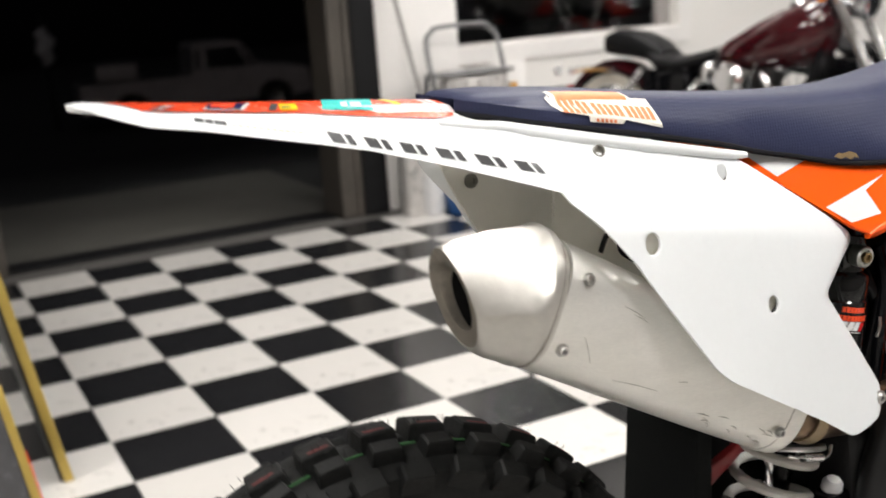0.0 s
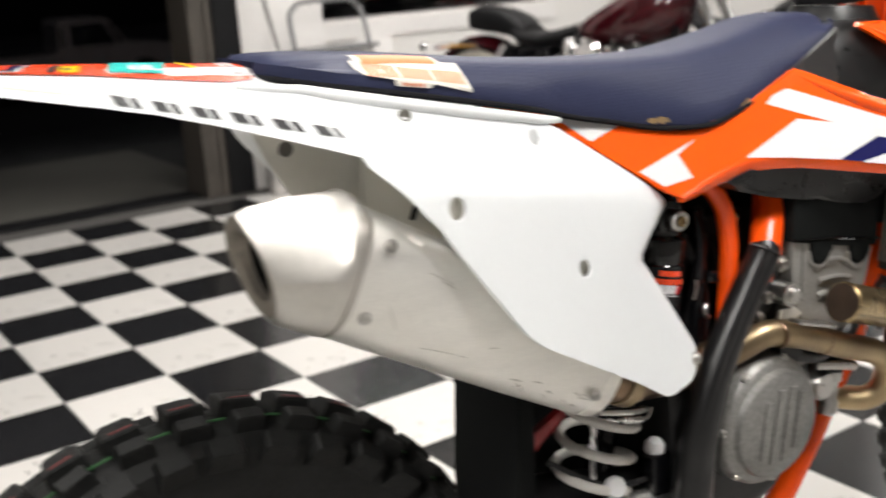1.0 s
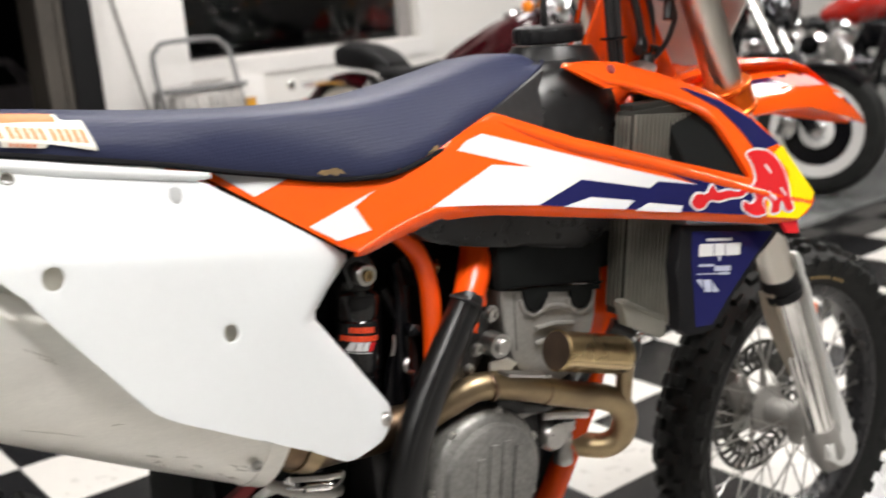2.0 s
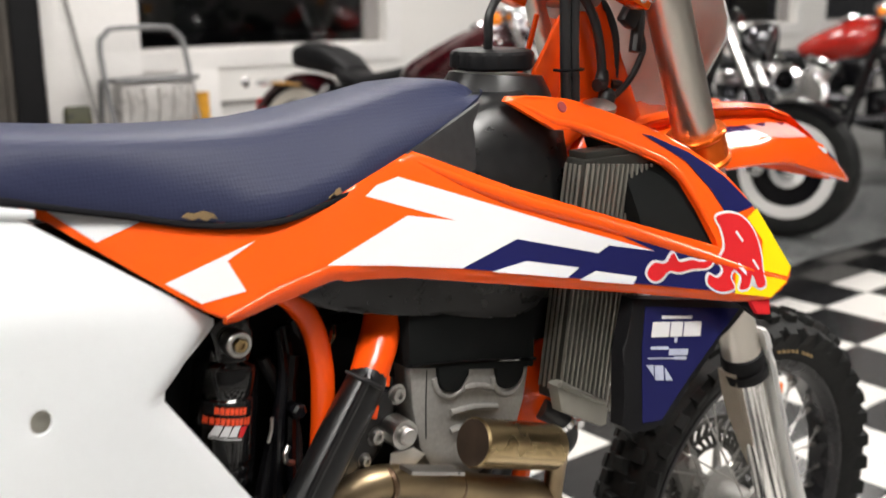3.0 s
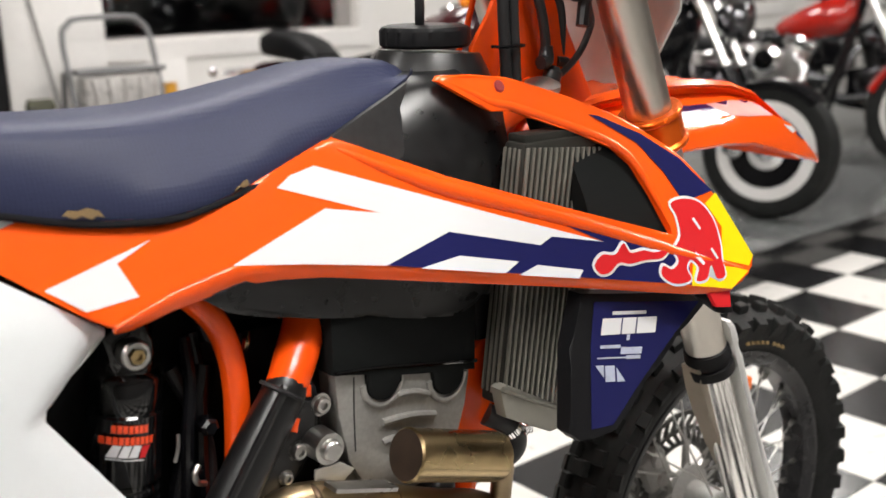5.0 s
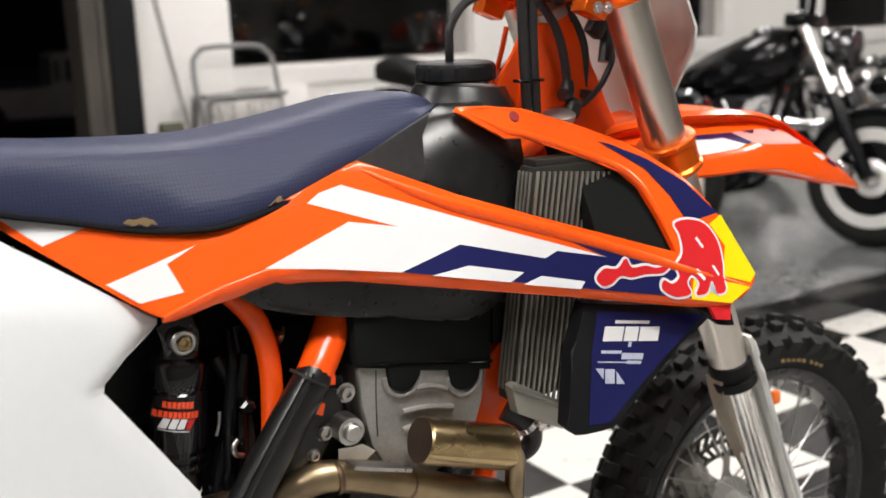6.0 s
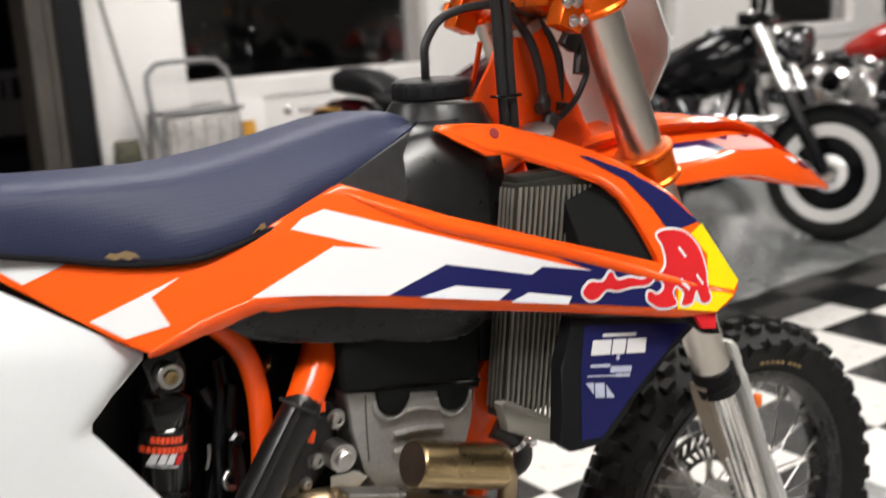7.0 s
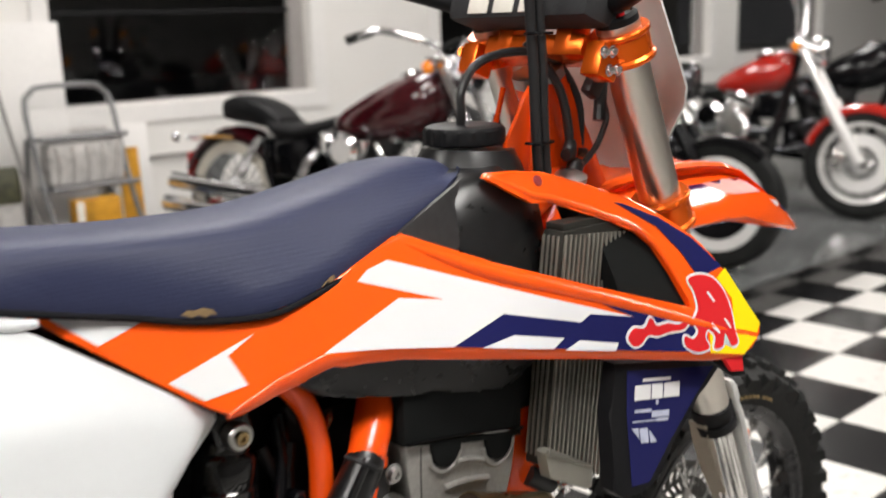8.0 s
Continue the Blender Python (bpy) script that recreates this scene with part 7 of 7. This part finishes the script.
    if seat_box:
        rows = [(-0.05, 0.76, 0.71, 0.07), (-0.03, 0.805, 0.69, 0.11), (0.04, 0.825, 0.68, 0.125), (0.15, 0.81, 0.67, 0.125), (0.25, 0.775, 0.65, 0.12), (0.33, 0.71, 0.63, 0.1)]
        rings = [[(x, w * math.copysign(abs(math.cos(a)) ** 0.6, math.cos(a)), (zt + zl) / 2 + (zt - zl) / 2 * math.copysign(abs(math.sin(a)) ** 0.6, math.sin(a))) for a in (2 * math.pi * k / 20 for k in range(20))] for x, zt, zl, w in rows]
        part("pillion_seat", add_ring(bmesh.new(), rings), BLACK_LEATHER, b, "black padded pillion seat")
    part("side_cover", sheet([(0.26, 0.62), (0.5, 0.62), (0.52, 0.42), (0.30, 0.42)], lambda x, z: -0.13, 0.26, -1, 1, 0.02), BLACK_GLOSS, b)
    # engine
    part("crankcase", box((0.52, -0.14, 0.2), (1.0, 0.14, 0.42), 0.05), BLACK_GLOSS, b, "black crankcase")
    part("primary_cover", lathe([(0, 0.05), (0.09, 0.045), (0.12, 0.02), (0.12, 0)], (0.82, -0.13, 0.33), (0, -1, 0), 30), shine, b, "round chrome engine cover")
    for lean_x, x0 in ((-0.36, 0.70), (0.36, 0.84)):
        prof = []
        for k in range(9):
            z = 0.02 * k
            prof += [(0.082, z), (0.082, z + 0.009), (0.066, z + 0.01), (0.066, z + 0.019)]
        part("cylinder", lathe([(0, 0)] + prof + [(0.07, 0.18), (0.075, 0.24), (0.06, 0.27), (0, 0.275)], (x0, 0, 0.41), (lean_x, 0, 1), 24), STEEL if bright else CAST_DARK, b, "finned cylinder")
        part("rocker_cover", box((-0.09, -0.07, -0.03), (0.09, 0.07, 0.04), 0.02, Matrix.Translation(Vector((x0, 0, 0.41)) + Vector((lean_x, 0, 1)).normalized() * 0.27) @ pose(0, 0, 0, 0, math.degrees(lean_x), 0)), shine, b)
    part("air_cleaner", lathe([(0, 0.05), (0.06, 0.05), (0.085, 0.03), (0.09, 0.0), (0, 0)], (0.78, -0.14, 0.57), (0, -1, 0), 30), shine, b, "round chrome air cleaner")
    for s in (-1, 1):
        part("pushrod_tube", tube([(0.77 + 0.03 * s, -0.1, 0.38), (0.77 + 0.12 * s, -0.1, 0.66)], 0.011, 10, 1), shine, b)
    part("exhaust_pipe", tube([(0.93, -0.1, 0.6), (1.0, -0.16, 0.5), (0.9, -0.18, 0.28), (0.6, -0.19, 0.22), (0.2, -0.19, 0.22), (-0.35, -0.19, 0.26)], [0.022, 0.022, 0.024, 0.028, 0.042, 0.045], 14), shine, b, "chrome exhaust pipe")
    part("exhaust_pipe", tube([(0.62, -0.1, 0.6), (0.56, -0.16, 0.5), (0.5, -0.18, 0.36), (0.25, -0.19, 0.34), (-0.3, -0.19, 0.38)], [0.022, 0.022, 0.024, 0.042, 0.045], 14), shine, b, "chrome exhaust pipe")
    for s in (-1, 1):
        part("frame_rail", tube([(1.25, s * 0.03, 0.92), (1.12, s * 0.08, 0.45), (1.0, s * 0.12, 0.2), (0.5, s * 0.12, 0.18), (0.3, s * 0.12, 0.4), (0.25, s * 0.11, 0.6)], 0.017, 10), BLACK_GLOSS, b, "black frame rail")
        part("rear_shock", tube([(0.02, s * 0.13, 0.34), (0.24, s * 0.12, 0.62)], 0.024, 12, 1), shine, b)
        part("turn_signal", lathe([(0, -0.02), (0.028, 0), (0.02, 0.02), (0, 0.026)], (-0.32, s * 0.15, 0.60), (-1, 0, 0), 14), shine, b)
        part("mudguard_strut", tube([(-0.28, s * 0.105, 0.60), (-0.1, s * 0.112, 0.615), (0.05, s * 0.112, 0.612)], 0.016, 8), shine, b, "chrome mudguard strut")
    part("tail_light", box((-0.35, -0.05, 0.40), (-0.30, 0.05, 0.52), 0.015), RED_LENS, b, "red tail light")
    if rear_plate:
        part("plate_holder", box((-0.36, -0.09, 0.31), (-0.355, 0.09, 0.39), 0.002), STICKER, b, "blank licence plate")
    part("cam_cover", sheet([(0.6, 0.24), (0.98, 0.24), (1.0, 0.34), (0.9, 0.42), (0.72, 0.43), (0.58, 0.36)], lambda x, z: -0.15, 0.05, -1, 1, 0.012), shine if bright or leg_dark else CHROME_SOFT, b, "chrome cam cover")
    part("oil_tank", sheet([(0.34, 0.6), (0.52, 0.62), (0.56, 0.5), (0.5, 0.42), (0.36, 0.43)], lambda x, z: -0.15, 0.1, -1, 1, 0.02), shine if bright else BLACK_GLOSS, b, "rounded oil tank")
    part("horn_cover", lathe([(0, 0.03), (0.04, 0.026), (0.055, 0.01), (0.055, 0)], (0.66, -0.15, 0.6), (0, -1, 0), 20), shine, b)
    part("brake_caliper", box((-0.04, -0.14, -0.05), (0.04, -0.09, 0.05), 0.014, pose(WB - 0.12, 0, FR + 0.02, 0, 20, 0)), CHROME_SOFT, b)
    part("foot_peg", tube([(0.95, -0.14, 0.3), (0.98, -0.3, 0.31)], 0.018, 10, 1), RUBBER, b)
    part("side_stand", tube([(0.6, 0.12, 0.2), (0.62, 0.24, 0.034)], 0.012, 8, 1), STEEL, b)
    return b


SIZE = 0.94
LEAN = -4.5  # each leans on its side stand


def parked(fx, fy, heading):
    """Pose from the front axle's ground point and the heading in degrees."""
    a = radians(heading)
    return pose(fx - 1.62 * SIZE * math.cos(a), fy - 1.62 * SIZE * math.sin(a), STEP, 0, 0, heading) @ pose(0, 0, 0, LEAN, 0, 0)


maroon_one = cruiser(parked(3.29, -0.30, -76), MAROON, "dark maroon cruiser motorcycle with whitewall tyres", "cruisers on the platform", True, True, False, False, 0.06)
black_one = cruiser(parked(4.065, -0.77, -75), BLACK_GLOSS, "gloss black cruiser motorcycle with polished disc front wheel", "cruisers on the platform", False, False, True, True, 0.26)
red_one = cruiser(parked(5.50, -0.74, -74), CANDY_RED, "candy red cruiser motorcycle with chrome forks", "cruisers on the platform", True, False, False, False, 0.3, True, 0.74, True)
copy_thing(black_one, parked(6.85, -0.72, -74))
# the row along the opposite wall, mirrored in the window panes
for n, (source, x) in enumerate(((red_one, 5.9), (black_one, 7.1), (red_one, 8.3), (maroon_one, 9.5))):
    other = copy_thing(source, Matrix.Translation((0, 0, -STEP)) @ parked(x, -4.9 - 0.1 * (n % 2), 78))
    tagged(other, ("candy red", "gloss black", "candy red", "dark maroon")[n] + " cruiser motorcycle on the tiles by the far wall", "motorcycle", "cruisers along the far wall")

# ---- things by the back wall ----
ladder = empty("step_ladder", pose(2.18, 1.72, 0), "grey steel step ladder with a tall hand rail by the wall", "ladder")
part("hand_rail", tube([(0.02, -0.2, 0.02), (0.0, -0.02, 0.5), (0.0, 0.1, 0.86), (0.04, 0.12, 0.94), (0.1, 0.12, 0.965), (0.34, 0.12, 0.965), (0.4, 0.12, 0.94), (0.44, 0.1, 0.86), (0.44, -0.02, 0.5), (0.46, -0.2, 0.02)], 0.0135, 12), CART_GREY, ladder, "bent steel tube hand rail")
for z, y in ((0.73, 0.06), (0.5, -0.02), (0.27, -0.12)):
    part("tread", box((0.005, y - 0.1, z - 0.02), (0.435, y + 0.08, z), 0.006), CART_GREY, ladder, "steel tread")
    part("tread_edge", tube([(0.0, y - 0.1, z - 0.004), (0.44, y - 0.1, z - 0.004)], 0.012, 10, 1), CART_GREY, ladder)
for x in (0.0, 0.44):
    part("rear_leg", tube([(x, 0.24, 0.012), (x, 0.12, 0.72)], 0.0125, 10, 1), CART_GREY, ladder)
wrapped = empty("wrapped_pack", pose(2.21, 1.735, 0.5), "crinkled silver plastic-wrapped pack on a ladder tread", "pack")
part("pack", box((0.0, -0.06, 0.001), (0.38, 0.05, 0.2), 0.02), SACK, wrapped)
for k in range(5):
    part("fold", tube([(0.04 + 0.075 * k, -0.062, 0.01), (0.05 + 0.075 * k, -0.072, 0.1), (0.035 + 0.08 * k, -0.062, 0.19)], 0.012, 8), SACK, wrapped)
amber = empty("amber_box", pose(2.33, 1.58, 0.27), "amber and yellow printed box on a ladder tread", "box")
part("carton", box((-0.07, -0.03, 0.001), (0.16, 0.05, 0.17), 0.004), POSTER_AMBER, amber)
part("box_label", box((-0.066, -0.0335, 0.06), (-0.03, -0.031, 0.165)), STICKER, amber)
poster = empty("framed_poster", pose(2.64, 1.93, 0.1, -4, 0, 0), "white-framed amber picture leaning on the wall", "picture")
part("picture_frame", box((0.0, -0.02, 0.0), (0.235, -0.004, 0.64), 0.004), TRIM_WHITE, poster)
part("picture", box((0.05, -0.024, 0.06), (0.165, -0.0205, 0.52), 0.0), POSTER_AMBER, poster, "amber printed picture", 0)
board = empty("white_board", pose(1.96, 1.975, 0.0, -1.0, 0, 0), "plain white board leaning on the wall beside the door track", "board")
part("panel", box((0.0, -0.02, 0.0), (0.495, -0.004, 1.27), 0.003), TRIM_WHITE, board)
broom = empty("broom_handle", pose(2.2, 1.66, 0), "grey wooden handle leaning against the wall", "handle")
part("handle", tube([(0.0, 0.0, 0.005), (-0.075, 0.15, 0.6), (-0.2, 0.315, 1.55)], 0.011, 10, 4), STICK_GREY, broom)
conduit = empty("wall_conduit", pose(2.8, 1.985, 0.55), "thin grey conduit along the wall", "conduit")
part("pipe", tube([(0, 0, 0), (0.55, 0, 0.0)], 0.01, 10, 1), STICK_GREY, conduit)
jug = empty("water_jug", pose(2.11, 1.72, 0), "white plastic jug standing on the tiles", "jug")
part("body", lathe([(0, 0.0), (0.055, 0.0), (0.06, 0.01), (0.06, 0.17), (0.05, 0.22), (0.022, 0.245), (0.022, 0.26), (0, 0.26)], (0, 0, 0), (0, 0, 1), 24), JUG_WHITE, jug)
part("lid", lathe([(0.025, 0.255), (0.025, 0.275), (0, 0.275)], (0, 0, 0), (0, 0, 1), 18), JUG_BLUE, jug)
drum = empty("blue_bucket", pose(2.27, 1.66, 0), "blue plastic bucket beside a white jug", "bucket")
part("bucket_body", lathe([(0, 0.0), (0.1, 0.0), (0.105, 0.01), (0.115, 0.2), (0.122, 0.205), (0.122, 0.225), (0.11, 0.225), (0.1, 0.03), (0, 0.03)], (0, 0, 0), (0, 0, 1), 30), JUG_BLUE, drum)
binb = empty("black_crate", pose(2.42, 1.5, 0), "black plastic crate on the tiles by the wall", "crate")
part("crate_body", box((-0.02, -0.1, 0.0), (0.24, 0.16, 0.2), 0.012), BLACK_PLASTIC, binb)

sack = empty("feed_sack", pose(2.03, 1.78, 0), "white sack with a dark green and yellow printed top", "sack")
rows = [(0.0, 0.065, 0.05), (0.03, 0.075, 0.06), (0.3, 0.07, 0.055), (0.44, 0.066, 0.045)]
part("sack_body", add_ring(bmesh.new(), [[(w * math.copysign(abs(math.cos(a)) ** 0.5, math.cos(a)), d * math.copysign(abs(math.sin(a)) ** 0.5, math.sin(a)), z) for a in (2 * math.pi * k / 20 for k in range(20))] for z, w, d in rows]), SACK, sack, "white woven sack", 50)
rows = [(0.441, 0.066, 0.045), (0.5, 0.068, 0.04), (0.58, 0.066, 0.025), (0.61, 0.06, 0.01)]
part("printed_top", add_ring(bmesh.new(), [[(w * math.copysign(abs(math.cos(a)) ** 0.5, math.cos(a)), d * math.copysign(abs(math.sin(a)) ** 0.5, math.sin(a)), z) for a in (2 * math.pi * k / 20 for k in range(20))] for z, w, d in rows]), GREEN_PRINT, sack, "dark green and yellow printed top", 50)

# gold-edged boards near the doorway
long_board = empty("gold_edged_board", pose(-0.135, -0.5, 0, 0, -9, 0), "long black panel with gold edges leaning sideways", "panel")
part("face", box((-0.03, 0.012, 0.004), (0.0, 2.0, 0.95), 0.003), BOARD_BLACK, long_board)
part("gold_edge", box((-0.022, 0.0, 0.0), (0.003, 0.0115, 0.955), 0.003), GOLD_FRAME, long_board, "gold front edge")
small = empty("framed_board", pose(-0.225, -0.75, 0, -8, -8, 0), "small grey board in a gold frame", "board")
part("face", box((-0.7, 0.004, 0.02), (-0.02, 0.014, 0.35)), BOARD_GREY, small)
for n, lo, hi in (("frame_side", (-0.02, 0.0, 0.0), (0.0, 0.02, 0.37)), ("frame_side", (-0.72, 0.0, 0.0), (-0.7, 0.02, 0.37)), ("frame_rail", (-0.6995, 0.0, 0.35), (-0.0205, 0.02, 0.37)), ("frame_rail", (-0.6995, 0.0, 0.0), (-0.0205, 0.02, 0.02))):
    part(n, box(lo, hi, 0.003), GOLD_FRAME, small)
part("red_edge", box((0.001, 0.004, 0.0), (0.004, 0.018, 0.2)), DEC_RIM, small)


# ---- pickup in the yard ----
def pickup(m):
    t = empty("pickup_truck", m, "white pickup truck parked in the dark yard", "truck")
    SIDE_P = [(0.0, 0.35), (0.0, 0.95), (2.36, 0.98), (2.4, 1.0), (2.42, 1.56), (2.5, 1.64), (3.4, 1.64), (3.5, 1.6), (3.86, 1.08), (4.85, 0.98), (4.98, 0.88), (5.02, 0.4), (4.6, 0.35), (4.5, 0.6), (4.3, 0.72), (4.05, 0.72), (3.85, 0.6), (3.75, 0.35), (1.45, 0.35), (1.35, 0.6), (1.15, 0.72), (0.9, 0.72), (0.7, 0.6), (0.6, 0.35)]
    part("body", sheet(SIDE_P, lambda x, z: -0.85, 1.7, -1, 1, 0.0), TRUCK_WHITE, t, "white painted body", 30)
    part("side_glass", sheet([(2.68, 1.08), (2.7, 1.54), (3.36, 1.54), (3.62, 1.08)], lambda x, z: -0.856, 0.004, -1, 0), TRUCK_GLASS, t, "", 0)
    part("side_glass", sheet([(2.46, 1.1), (2.48, 1.5), (2.56, 1.54), (2.56, 1.1)], lambda x, z: -0.856, 0.004, -1, 0), TRUCK_GLASS, t, "", 0)
    part("windscreen", sheet([(3.68, 1.09), (3.43, 1.53), (3.48, 1.53), (3.8, 1.09)], lambda x, z: -0.856, 0.004, -1, 0), TRUCK_GLASS, t, "", 0)
    part("cargo_bed", box((0.06, -0.78, 0.985), (2.34, 0.78, 0.998)), BOARD_BLACK, t, "dark open cargo bed", 0)
    for x in (1.02, 4.17):
        for y in (-0.76, 0.76):
            w = part("wheel", lathe([(0.17, -0.1), (0.2, -0.11), (0.34, -0.1), (0.36, -0.06), (0.36, 0.06), (0.34, 0.1), (0.17, 0.1)], (x, y, 0.36), (0, 1, 0), 32, True), RUBBER, t)
            part("wheel_rim", lathe([(0, -0.06), (0.1, -0.07), (0.17, -0.09), (0.17, 0.05), (0, 0.05)], (x, y, 0.36), (0, 1, 0), 24), STEEL, w)
    part("rear_bumper", box((-0.08, -0.82, 0.4), (-0.002, 0.82, 0.55), 0.02), CHROME, t)
    return t


truck = pickup(pose(3.42, 21.0, -1.365, 0, 0, -5))
cargo = empty("storage_crate", truck.matrix_basis @ pose(0.75, -0.3, 0.999), "pale plastic crate lying in the truck bed", "crate")
part("crate_body", box((-0.35, -0.3, 0.0), (0.5, 0.3, 0.34), 0.04), TRUCK_WHITE, cargo)
part("crate_rim", add_box(box((-0.38, -0.33, 0.342), (0.53, 0.33, 0.38), 0.012), (-0.2, -0.2, 0.381), (0.3, 0.2, 0.4), 0.006), BOARD_GREY, cargo)
# made-up post and white shape in place of an unexplained bright spot
post = empty("yard_post", pose(2.9, 21.0, -1.37), "made-up dark post holding a pale shape for a bright spot in the yard", "post")
part("pole", tube([(0, 0, 0), (0, 0, 1.2), (0, 0, 2.5)], 0.05, 12, 2), BOARD_BLACK, post)
rng = random.Random(3)
rings = []
for k in range(11):
    z = 1.44 + 0.08 * k
    r = 0.13 * math.sin(math.pi * (k + 0.6) / 11.2) + 0.05
    rings.append([(0.05 * math.sin(1.3 * k) + (r + rng.uniform(-0.03, 0.03)) * math.cos(a), (r + rng.uniform(-0.03, 0.03)) * math.sin(a), z) for a in (2 * math.pi * j / 12 for j in range(12))])
part("bright_spot_shape", add_ring(bmesh.new(), rings), SPOT_WHITE, post, "crumpled white shape standing in for the bright spot", 60)
